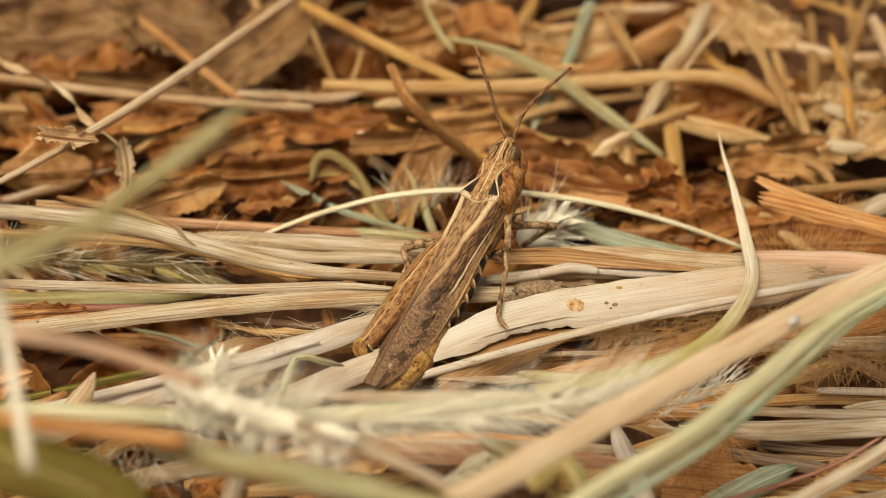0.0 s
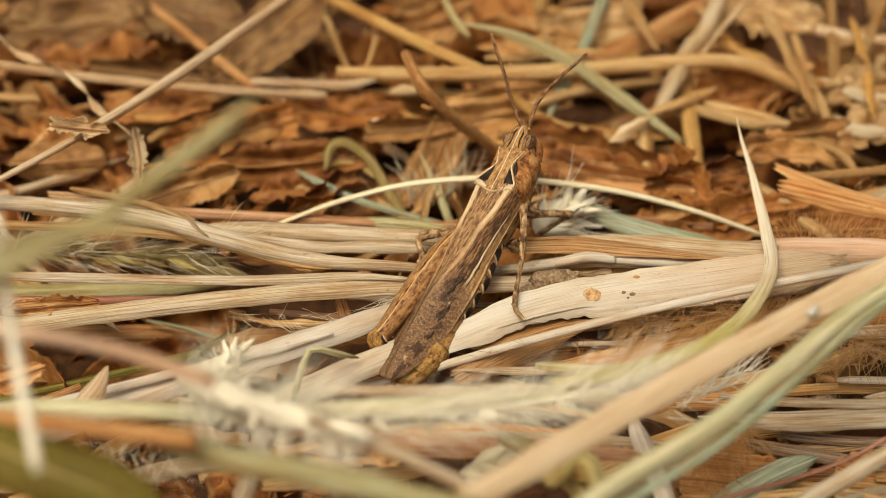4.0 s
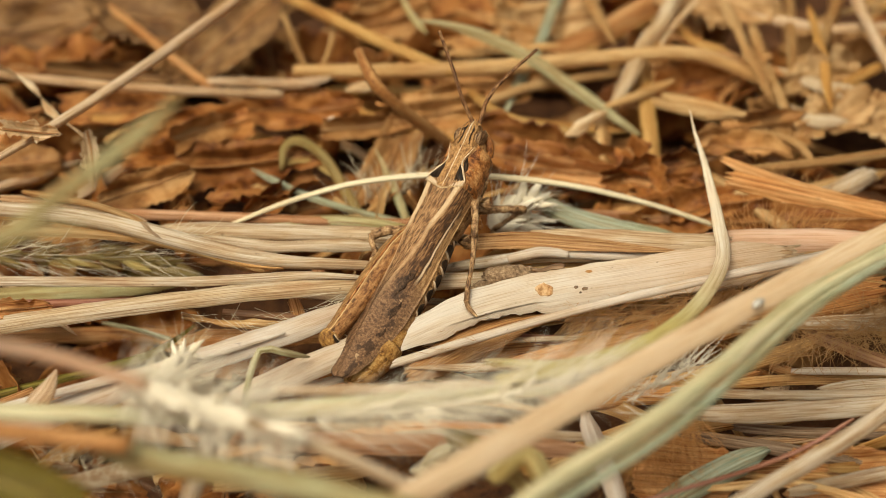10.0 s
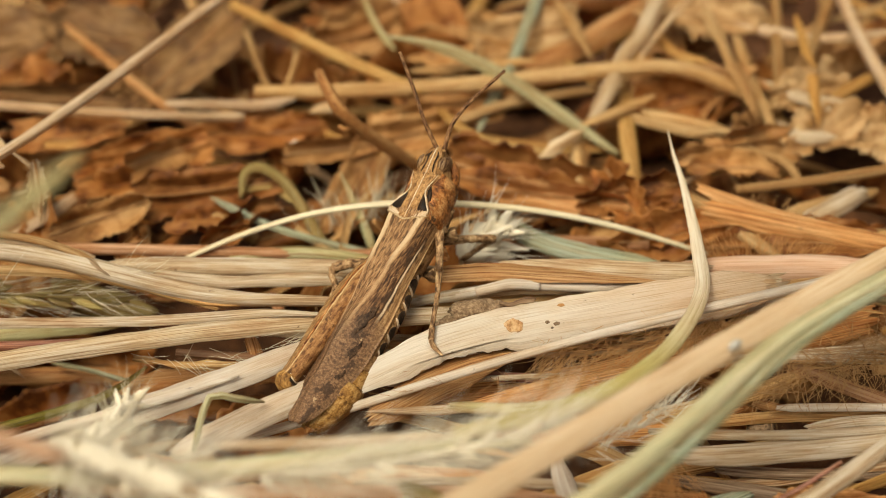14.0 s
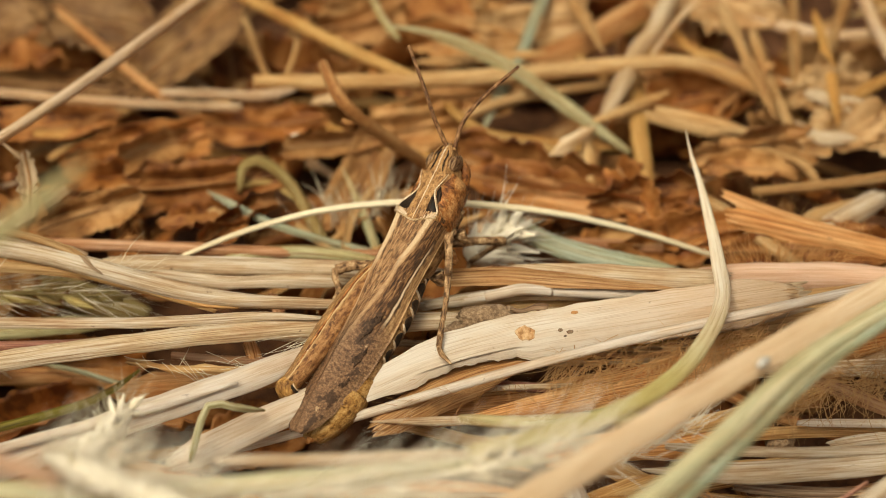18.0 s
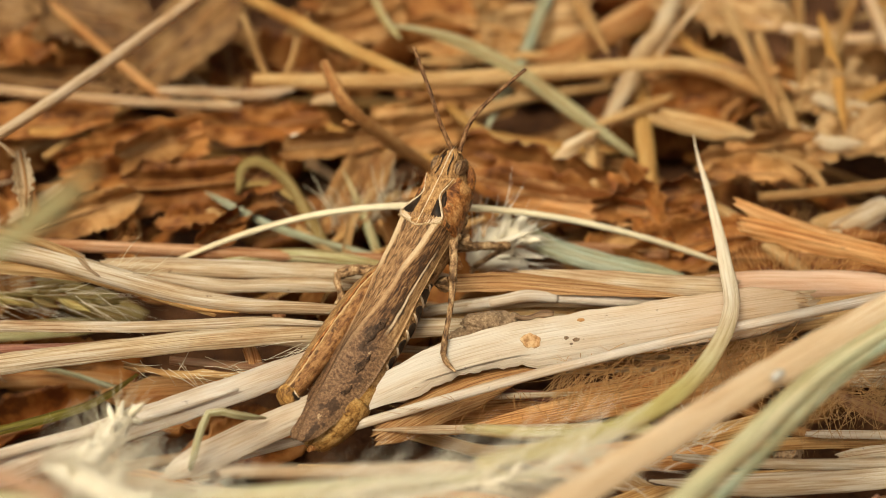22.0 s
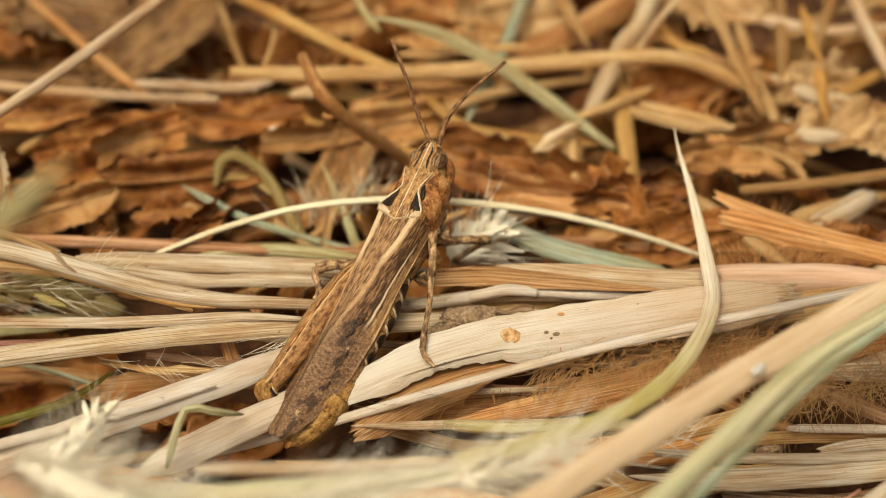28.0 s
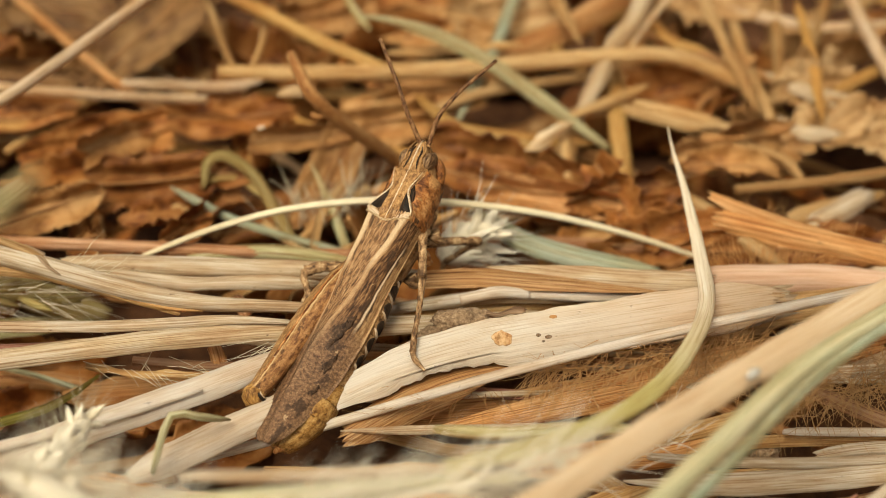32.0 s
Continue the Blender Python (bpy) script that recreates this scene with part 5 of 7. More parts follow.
# ---- the grasshopper, in its own space: x to its right, y ahead, z up; millimetres from the hind edge of the pronotum ----


def loft(rings, lift=None):
    """A closed skin over rings of points, with texture coordinates round and along it."""
    n = len(rings[0])
    verts, uvs, faces = [], [], []
    along = 0.0
    for k, ring in enumerate(rings):
        if k:
            along += (Vector(ring[0]) - Vector(rings[k - 1][0])).length
        for c, p in enumerate(ring):
            verts.append(tuple(p))
            uvs.append((c * 0.35, along))
    for k in range(len(rings) - 1):
        for c in range(n):
            a, b = k * n + c, k * n + (c + 1) % n
            faces.append((a, b, b + n, a + n))
    faces.append(list(range(n))[::-1])
    faces.append(list(range((len(rings) - 1) * n, len(rings) * n)))
    return verts, faces, uvs


def ovals(rows, n=18):
    """Rings from rows of y, middle x, middle z, half width, half height."""
    return [[(cx + rx * math.cos(2 * math.pi * c / n), y, cz + rz * math.sin(2 * math.pi * c / n)) for c in range(n)] for y, cx, cz, rx, rz in rows]


def eased(rows, n):
    """n rows between the given ones, on a smooth curve."""
    out = []
    for k in range(n):
        f = k / (n - 1) * (len(rows) - 1)
        i = min(int(f), len(rows) - 2)
        t = f - i
        t = t * t * (3 - 2 * t) * 0.5 + t * 0.5
        out.append([a + (b - a) * t for a, b in zip(rows[i], rows[i + 1])])
    return out


def cap(place, rings=4, n=18):
    """A thin patch laid on a curved skin: place(angle, grow, lift) gives its points."""
    verts, faces = [], []
    for k, (grow, lift) in enumerate([(1.0, -0.06), (1.0, 0.02)] + [(1 - q / rings, 0.02) for q in range(1, rings)] + [(0.03, 0.02)]):
        for c in range(n):
            verts.append(Vector(place(2 * math.pi * c / n, grow, lift)))
    m = len(verts) // n
    for k in range(m - 1):
        for c in range(n):
            a, b = k * n + c, k * n + (c + 1) % n
            faces.append((a, b, b + n, a + n))
    return sheet(verts, faces, [(v.x, v.y) for v in verts])


def chitin(name, dark, mid, pale, scale=2.2, stretch=(1, 0.5, 1), rough=0.5, low=0.38, high=0.62, grain=9.0):
    """Mottled insect skin."""
    m, nt, sh, _ = nodes_of(name)
    big = noise_at(nt, scale, 5, 0.65, stretch)
    col = ramp(nt, big, [(low, dark), (0.5, mid), (high, pale)])
    fine = noise_at(nt, grain, 3, 0.6)
    col = mixed(nt, col, ramp(nt, fine, [(0.36, (0.50, 0.44, 0.38)), (0.56, (1, 1, 1))]), 0.85, "MULTIPLY")
    nt.links.new(col, sh.inputs["Base Color"])
    sh.inputs["Roughness"].default_value = rough
    sh.inputs["Specular IOR Level"].default_value = 0.18
    bump_to(nt, sh, fine, 0.00010, 0.55)
    return m


def math_node(nt, op, a, b=0.0):
    n = nt.nodes.new("ShaderNodeMath")
    n.operation = op
    for sock, v in ((n.inputs[0], a), (n.inputs[1], b)):
        if isinstance(v, bpy.types.NodeSocket):
            nt.links.new(v, sock)
        else:
            sock.default_value = v
    return n.outputs[0]


def eased_from(nt, value, low, high):
    n = nt.nodes.new("ShaderNodeMapRange")
    n.interpolation_type = "SMOOTHSTEP"
    n.inputs[1].default_value, n.inputs[2].default_value = low, high
    nt.links.new(value, n.inputs[0])
    return n.outputs[0]


def between(nt, value, low, high, soft):
    """1 between two values, with soft edges."""
    return math_node(nt, "MULTIPLY", eased_from(nt, value, low - soft, low + soft), math_node(nt, "SUBTRACT", 1.0, eased_from(nt, value, high - soft, high + soft)))


def over(nt, col, paint, mask, share=1.0):
    return mixed(nt, col, paint, math_node(nt, "MULTIPLY", mask, share))


def uv_axes(nt, wobble=0.0):
    uv, sep = nt.nodes.new("ShaderNodeUVMap"), nt.nodes.new("ShaderNodeSeparateXYZ")
    nt.links.new(uv.outputs[0], sep.inputs[0])
    u, v = sep.outputs[0], sep.outputs[1]
    if wobble:
        shake = math_node(nt, "MULTIPLY", math_node(nt, "SUBTRACT", noise_at(nt, 1.6, 3, 0.6, (1, 0.5, 1)), 0.5), wobble)
        u = math_node(nt, "ADD", u, shake)
    return u, v


def wing_material():
    """Across: 0 to 1 the flat top, 1 the pale ridge, 1 to 2 the side. Along: millimetres from the wing's root."""
    m, nt, sh, _ = nodes_of("forewing_skin")
    u, v = uv_axes(nt, 0.16)
    fibres = noise_at(nt, 6.0, 5, 0.7, (2.6, 0.22, 1))
    grit = noise_at(nt, 5.5, 6, 0.75, (2.2, 1, 1))
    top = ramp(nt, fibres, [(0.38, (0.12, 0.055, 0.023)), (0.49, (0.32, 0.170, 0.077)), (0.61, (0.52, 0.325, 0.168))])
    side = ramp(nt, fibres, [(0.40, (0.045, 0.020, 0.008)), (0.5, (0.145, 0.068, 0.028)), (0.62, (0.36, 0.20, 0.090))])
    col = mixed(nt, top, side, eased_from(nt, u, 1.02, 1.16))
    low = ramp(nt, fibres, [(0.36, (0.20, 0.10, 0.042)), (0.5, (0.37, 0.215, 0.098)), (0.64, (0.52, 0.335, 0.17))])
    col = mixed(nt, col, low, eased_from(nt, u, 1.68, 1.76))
    # grey-brown hind third, mottled
    rear = ramp(nt, grit, [(0.36, (0.060, 0.029, 0.015)), (0.50, (0.175, 0.095, 0.050)), (0.64, (0.35, 0.21, 0.115))])
    start = math_node(nt, "ADD", v, math_node(nt, "MULTIPLY", noise_at(nt, 0.9, 3, 0.6), 3.0))
    col = over(nt, col, rear, eased_from(nt, start, 8.0, 10.5), 0.92)
    # short dark dashes between the veins
    cells = noise_at(nt, 1.9, 4, 0.66, (3.2, 0.9, 1))
    dash = eased_from(nt, cells, 0.505, 0.545)
    rows = math_node(nt, "ADD", between(nt, u, 0.50, 0.82, 0.05), math_node(nt, "MULTIPLY", between(nt, u, 0.05, 0.40, 0.08), 0.8))
    col = over(nt, col, (0.075, 0.036, 0.014), math_node(nt, "MULTIPLY", dash, math_node(nt, "MINIMUM", rows, 1.0)), 0.9)
    # large dark blotches on the side
    blotch_at = eased_from(nt, noise_at(nt, 1.15, 4, 0.6, (1.7, 0.75, 1)), 0.52, 0.585)
    col = over(nt, col, (0.040, 0.021, 0.012), math_node(nt, "MULTIPLY", blotch_at, between(nt, u, 1.16, 1.80, 0.08)), 0.8)
    pale_fleck = eased_from(nt, noise_at(nt, 1.6, 4, 0.7, (2.0, 0.9, 1)), 0.63, 0.67)
    col = over(nt, col, (0.56, 0.40, 0.24), math_node(nt, "MULTIPLY", pale_fleck, between(nt, u, 1.25, 1.6, 0.05)), 0.75)
    # pale ridge, and a second thin pale streak low on the side
    ridge = math_node(nt, "MULTIPLY", between(nt, u, 0.93, 1.06, 0.04), math_node(nt, "SUBTRACT", 1.0, eased_from(nt, v, 6.0, 10.5)))
    col = over(nt, col, (0.50, 0.325, 0.175), ridge, 0.65)
    bright = math_node(nt, "MULTIPLY", between(nt, u, 0.74, 1.0, 0.04), math_node(nt, "SUBTRACT", 1.0, eased_from(nt, v, 2.6, 4.4)))
    col = over(nt, col, (0.66, 0.50, 0.315), bright, 0.85)
    streak = math_node(nt, "MULTIPLY", between(nt, u, 1.60, 1.665, 0.022), between(nt, v, 1.6, 7.0, 0.7))
    col = over(nt, col, (0.78, 0.62, 0.43), streak, 0.9)
    col = over(nt, col, (0.06, 0.028, 0.012), math_node(nt, "MULTIPLY", between(nt, u, 1.54, 1.585, 0.015), between(nt, v, 1.0, 8.5, 0.8)), 0.8)
    col = mixed(nt, col, ramp(nt, noise_at(nt, 22.0, 3, 0.6), [(0.38, (0.62, 0.55, 0.48)), (0.56, (1, 1, 1))]), 0.7, "MULTIPLY")
    nt.links.new(col, sh.inputs["Base Color"])
    sh.inputs["Roughness"].default_value = 0.5
    sh.inputs["Specular IOR Level"].default_value = 0.22
    bump_to(nt, sh, math_node(nt, "ADD", fibres, math_node(nt, "MULTIPLY", grit, 0.15)), 0.00010, 0.8)
    return m


def femur_material():
    """Across: 0 to 1 round the thigh, 0.25 its upper keel, up to 0.5 the outer face. Along: millimetres."""
    m, nt, sh, _ = nodes_of("hind_thigh_skin")
    u, v = uv_axes(nt, 0.05)
    fibres = noise_at(nt, 4.0, 5, 0.7, (6.0, 0.4, 1))
    outer = ramp(nt, fibres, [(0.36, (0.16, 0.072, 0.025)), (0.5, (0.31, 0.165, 0.065)), (0.64, (0.45, 0.275, 0.122))])
    inner = ramp(nt, fibres, [(0.38, (0.13, 0.052, 0.019)), (0.5, (0.31, 0.148, 0.055)), (0.64, (0.45, 0.245, 0.105))])
    col = mixed(nt, inner, outer, eased_from(nt, u, 0.24, 0.29))
    patch = eased_from(nt, noise_at(nt, 1.5, 4, 0.65, (5.0, 0.6, 1)), 0.52, 0.60)
    col = over(nt, col, (0.075, 0.032, 0.011), math_node(nt, "MULTIPLY", patch, between(nt, u, 0.21, 0.275, 0.012)), 0.9)
    col = over(nt, col, (0.10, 0.038, 0.012), math_node(nt, "MULTIPLY", patch, between(nt, u, 0.08, 0.19, 0.02)), 0.75)
    col = over(nt, col, (0.12, 0.055, 0.020), math_node(nt, "MULTIPLY", patch, between(nt, u, 0.38, 0.46, 0.02)), 0.7)
    col = over(nt, col, (0.70, 0.50, 0.27), between(nt, u, 0.285, 0.31, 0.01), 0.7)
    nt.links.new(mixed(nt, col, ramp(nt, noise_at(nt, 12.0, 3, 0.6, (4, 1, 1)), [(0.38, (0.6, 0.52, 0.45)), (0.56, (1, 1, 1))]), 0.7, "MULTIPLY"), sh.inputs["Base Color"])
    sh.inputs["Roughness"].default_value = 0.48
    sh.inputs["Specular IOR Level"].default_value = 0.2
    bump_to(nt, sh, fibres, 0.00012, 0.9)
    return m


THIGH = femur_material()
WING = wing_material()
BODY = chitin("brown_skin", (0.10, 0.046, 0.018), (0.28, 0.15, 0.062), (0.46, 0.285, 0.135))
DISC = chitin("tan_skin", (0.16, 0.076, 0.028), (0.37, 0.20, 0.080), (0.54, 0.325, 0.145), scale=4.5, grain=14, low=0.36, high=0.62)
MARK = chitin("dark_brown_skin", (0.028, 0.015, 0.009), (0.058, 0.032, 0.018), (0.12, 0.07, 0.038), scale=5)
LOBE = chitin("rusty_skin", (0.11, 0.038, 0.014), (0.38, 0.15, 0.045), (0.60, 0.32, 0.13), scale=1.9, low=0.40, high=0.60)
LEG = chitin("mottled_leg_skin", (0.08, 0.04, 0.018), (0.34, 0.20, 0.10), (0.56, 0.39, 0.22), scale=3.0)
BELLY = chitin("amber_skin", (0.13, 0.055, 0.016), (0.38, 0.20, 0.060), (0.55, 0.34, 0.13), scale=2.5)
STREAK = chitin("pale_streak_skin", (0.30, 0.19, 0.09), (0.48, 0.34, 0.19), (0.60, 0.46, 0.29), scale=4)
CREAM = chitin("cream_skin", (0.56, 0.41, 0.26), (0.74, 0.59, 0.42), (0.84, 0.72, 0.56), scale=4)
BLACK = chitin("black_brown_skin", (0.012, 0.008, 0.005), (0.03, 0.018, 0.011), (0.07, 0.04, 0.024))
EYE = chitin("eye_skin", (0.06, 0.026, 0.011), (0.19, 0.105, 0.052), (0.36, 0.235, 0.13), rough=0.3, scale=4)
ANTENNA = chitin("antenna_skin", (0.07, 0.03, 0.013), (0.20, 0.092, 0.038), (0.36, 0.20, 0.095), scale=4)

CARINA = [(3.5, 1.02), (3.0, 1.00), (2.5, 0.80), (2.0, 0.62), (1.6, 0.70), (1.1, 1.05), (0.5, 1.46), (0.0, 1.56)]


def carina(y):
    for (y1, w1), (y0, w0) in zip(CARINA, CARINA[1:]):
        if y >= y0:
            return w0 + (w1 - w0) * (y - y0) / (y1 - y0)
    return CARINA[-1][1]


def grasshopper():
    ahead = Vector((0.4015, 0.8231, 0.4015)).normalized()
    up = Vector((0, 0, 1))
    up = (up - ahead * up.dot(ahead)).normalized()
    up = Matrix.Rotation(radians(-16), 3, ahead) @ up
    right = ahead.cross(up)
    body = tagged(new("grasshopper"), "brown mottled grasshopper resting head-up on pale dry straw", "grasshopper")
    m = Matrix((right, ahead, up)).transposed().to_4x4()
    m.translation = Vector((-2.25, 7.55, 13.3)) * MM
    body.matrix_world = m

    part("thorax", joined([loft(ovals(eased([(3.0, 0, -2.0, 0.9, 0.9), (1.8, 0, -2.2, 1.35, 1.25), (0, 0, -2.35, 1.5, 1.35), (-2.2, 0, -2.3, 1.35, 1.25), (-3.4, 0, -2.2, 1.1, 1.1)], 14)))]), BODY, body)
    # head: flat-topped between bulging eyes, turned a little to its left
    def turned(y):
        return -0.075 * (y - 2.7)

    skull = [(2.7, 1.12, -1.35, 1.32), (3.4, 1.15, -1.30, 1.30), (4.1, 1.00, -1.22, 1.18), (4.6, 0.72, -1.12, 1.02), (5.0, 0.50, -1.0, 0.86), (5.3, 0.34, -0.88, 0.66), (5.5, 0.12, -0.8, 0.3)]
    rings = []
    for y, w, cz, h in eased(skull, 24):
        ring = []
        for c in range(28):
            q = 2 * math.pi * c / 28
            z = math.sin(q)
            ring.append((turned(y) + w * math.copysign(abs(math.cos(q)) ** 0.8, math.cos(q)), y, cz + h * (1.2 * min(z, 0.8 - 0.02 * math.sin(11 * q)) if z > 0 else z) + 0.02 * math.sin(9 * y) * (z > 0.5)))
        rings.append(ring)
    head = part("head", joined([loft(rings)]), DISC, body, "tan head with a pale middle line")
    for s in (-1, 1):
        bulb = []
        for k in range(11):
            q = math.pi * k / 10
            bulb.append([(turned(4.2) + s * (0.86 + 0.36 * math.sin(q) * math.cos(e)), 4.22 + 0.62 * math.cos(q) - 0.10 * math.sin(e), -0.52 + 0.55 * math.sin(q) * math.sin(e)) for e in [2 * math.pi * c / 16 for c in range(16)]])
        part("eye", joined([loft(bulb)]), EYE, head, "grey-brown mottled compound eye")
        part("cheek", joined([tube_data([(s * 0.62 + turned(5), 5.0, -0.9), (s * 0.98, 4.3, -1.5), (s * 1.05, 3.6, -2.0)], [0.16, 0.34, 0.26], sides=10, step=0.2)]), LOBE, head)
        part("head_ridge", joined([tube_data([(s * w + turned(y), y, z) for w, y, z in ((0.12, 5.46, -0.24), (0.40, 5.1, -0.12), (0.62, 4.6, -0.06), (0.58, 4.0, -0.02), (0.84, 3.1, -0.02))], [0.03, 0.045, 0.045, 0.04], sides=6, step=0.15, bumps=0.25)]), DISC, head, "pale raised edge")
        part("dark_streak", joined([tube_data([(s * w + turned(y), y, z) for w, y, z in ((0.24, 4.9, -0.12), (0.36, 4.5, -0.075), (0.32, 4.0, -0.055), (0.44, 3.3, -0.055))], [0.02, 0.07, 0.035, 0.065, 0.02], sides=6, step=0.12, bumps=0.2)]), BLACK, head, "broken dark streak")
    part("middle_line", joined([tube_data([(turned(y), y, z) for y, z in ((5.42, -0.24), (5.0, -0.12), (4.5, -0.07), (4.0, -0.05), (3.1, -0.03))], [0.035, 0.05, 0.045, 0.04], sides=6, step=0.2)]), CREAM, head, "pale middle line")

    # pronotum: a saddle with a flat top and two inward-bent side keels
    def saddle(y, f):
        wd, ws = carina(y), 1.45 + 0.3 * (1 - y / 3.5)
        half = [(0, 0.05), (wd * 0.4, 0.015), (wd * 0.8, -0.01), (wd, 0.0), (wd + 0.1, -0.12), (ws - 0.16, -0.55), (ws, -1.1), (ws, -1.7), (ws - 0.2, -2.3), (ws - 0.4, -2.6)]
        ring = [(-x, z) for x, z in reversed(half[1:])] + half
        back = 0.4 * f
        return [(x, y - back * (1 - min(abs(x) / 1.5, 1)) + (0.25 * f if z < -1.4 else 0), z + 0.02 * math.sin(y * 9)) for x, z in ring]

    ys = [3.15 - 3.15 * k / 24 for k in range(25)]
    shield = part("pronotum", joined([loft([saddle(y, max(0, 1 - y / 1.2)) for y in ys])]), DISC, body, "tan saddle-shaped shield with pale keels")
    for s in (-1, 1):
        part("keel", joined([tube_data([(s * (carina(y) + 0.01), y, 0.03) for y in (3.15, 2.8, 2.5, 2.2, 2.0, 1.8, 1.6, 1.35, 1.1, 0.8, 0.5, 0.2)], [0.02, 0.035, 0.06, 0.075, 0.05], sides=6, step=0.2, bumps=0.12)]), CREAM, shield, "cream side keel")
        lobe = []
        for k in range(10):
            y = 3.35 - 3.3 * k / 9
            wd, ws = carina(y), 1.45 + 0.3 * (1 - y / 3.5)
            prof = [(wd + 0.13, -0.12), (ws - 0.13, -0.55), (ws + 0.04, -1.1), (ws + 0.04, -1.7), (ws - 0.16, -2.3), (ws - 0.3, -2.62), (ws - 0.5, -2.5), (ws - 0.4, -1.2), (wd, -0.3)]
            lobe.append([(s * x * (1 + 0.02 * math.sin(5 * y + 7 * z)), y, z) for x, z in prof])
        part("side_lobe", joined([loft(lobe)]), LOBE, shield, "rust-brown side lobe")
        fan = [(carina(1.7) - 0.03, 1.7), (carina(1.35) - 0.04, 1.35), (carina(1.0) - 0.05, 1.0), (carina(0.6) - 0.06, 0.6), (carina(0.4) - 0.08, 0.4), (0.86, 0.28), (0.66, 0.42), (0.62, 0.9), (0.60, 1.4)]
        top, low = [(s * x, y, 0.045) for x, y in fan], [(s * x, y, -0.06) for x, y in fan]
        part("dark_wedge", joined([loft([low, top])]), BLACK, shield, "black wedge mark")
        fan = [(carina(2.3) + 0.07, 2.3, -0.07), (carina(1.9) + 0.07, 1.9, -0.06), (carina(1.5) + 0.07, 1.5, -0.06), (carina(1.1) + 0.08, 1.1, -0.1), (1.12, 1.35, -0.26), (1.0, 1.8, -0.26)]
        part("dark_wedge", joined([loft([[(s * x, y, z - 0.12) for x, y, z in fan], [(s * (x + 0.02), y, z + 0.015) for x, y, z in fan]])]), BLACK, shield, "black wedge mark")
    part("middle_line", joined([tube_data([(0, y, 0.045) for y in (3.2, 2.5, 1.5, 0.5, -0.3)], [0.035, 0.045, 0.035], sides=6, step=0.3)]), CREAM, shield, "pale middle keel")
    rim = [(x, -0.42 * (1 - abs(x) / 1.5) + 0.02, 0.05 - 0.03 * abs(x)) for x in (-1.58, -1.0, -0.5, 0, 0.5, 1.0, 1.58)]
    part("hind_rim", joined([tube_data(rim, [0.04, 0.07, 0.04], sides=6, step=0.2)]), STREAK, shield, "pale hind rim")
    for s in (-1, 1):
        fan = [(1.52, 0.34), (1.0, 0.22), (0.55, 0.02), (0.5, -0.2), (1.0, -0.08), (1.5, 0.06)]
        part("corner_patch", joined([loft([[(s * x, y, z) for x, y in fan] for z in (-0.08, 0.035)])]), CREAM, shield, "cream hind corner")

    # forewings: a flat top that narrows into a roof, the sides sloping down
    def flat_left(y):
        return np.interp(y, [-15.3, -14.5, -12.4, -10.3, -8.1, -6.4, -4.7, -2, 0.4], [-0.98, -1.14, -1.06, -1.02, -0.98, -1.02, -1.14, -1.22, -1.36])

    def ridge_right(y):
        return np.interp(y, [-15.3, -12.4, -9.7, -8.5, -7.4, -6.4, -4.8, -3.3, -1.8, 0.4], [-0.88, -0.98, -0.86, -0.68, -0.40, -0.10, 0.28, 0.62, 1.04, 1.44])

    def low_edge(y):
        return (np.interp(y, [-15.35, -15.0, -14.5, -13.4, -12.3, -11.2, -9.8, -7.6, -4.7, -1.4, 0.4], [-0.70, -0.30, 0.02, 0.34, 0.50, 0.70, 0.96, 1.25, 1.28, 1.46, 1.62]),
                np.interp(y, [-15.35, -14.5, -13.4, -12.3, -11.2, -9.8, 0.4], [-0.25, -0.62, -1.05, -1.40, -1.66, -1.80, -1.75]))

    for s in (-1, 1):
        def on_wing(y, c, out=0.0):
            """c: 0 the middle, 1 the ridge, 2 the lower edge."""
            lf, rt = flat_left(y), ridge_right(y)
            mid = (lf + rt) * 0.5
            lx, lz = low_edge(y)
            if s < 0:
                rt, lx = lf, 2 * mid - lx - 0.15
            if c <= 1:
                x, z, nx, nz = mid + (rt - mid) * c, 0.03 * (1 - c), 0.0, 1.0
            else:
                f = c - 1
                bow = 0.22 * math.sin(math.pi * f)
                x, z, nx, nz = rt + (lx - rt) * f + s * bow * 0.75, lz * f + bow * 0.5, s * 0.8, 0.6
            return (x + nx * out, y, z + nz * out + 0.03 * math.sin(y * 1.3))

        verts, uvs, faces = [], [], []
        rows, cols = 64, 27
        for layer in (0, 1):
            for i in range(rows):
                y = 0.4 - 15.7 * (i / (rows - 1)) ** 0.97
                for j in range(cols):
                    c = j / (cols - 1) * 2
                    vein = 0.022 * math.cos(j * math.pi) * (0.3 + 0.7 * min(1, (15.3 + y) / 6)) + 0.05 * math.exp(-((c - 1) / 0.06) ** 2)
                    p = on_wing(y, c, (vein if layer == 0 else -0.06) + (0.02 if s > 0 and c < 0.9 else 0.0))
                    verts.append(p)
                    uvs.append((c, -y))
        half = rows * cols
        for i in range(rows - 1):
            for j in range(cols - 1):
                a = i * cols + j
                f1, f2 = (a, a + 1, a + 1 + cols, a + cols), (a + half, a + cols + half, a + 1 + cols + half, a + 1 + half)
                faces += [f1, f2] if s < 0 else [f1[::-1], f2[::-1]]
        rim_a = [i * cols for i in range(rows)] + [(rows - 1) * cols + j for j in range(1, cols)] + [i * cols + cols - 1 for i in range(rows - 2, -1, -1)]
        for a, b in zip(rim_a, rim_a[1:]):
            faces.append((a, b, b + half, a + half))
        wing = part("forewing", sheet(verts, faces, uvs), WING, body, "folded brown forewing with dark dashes")
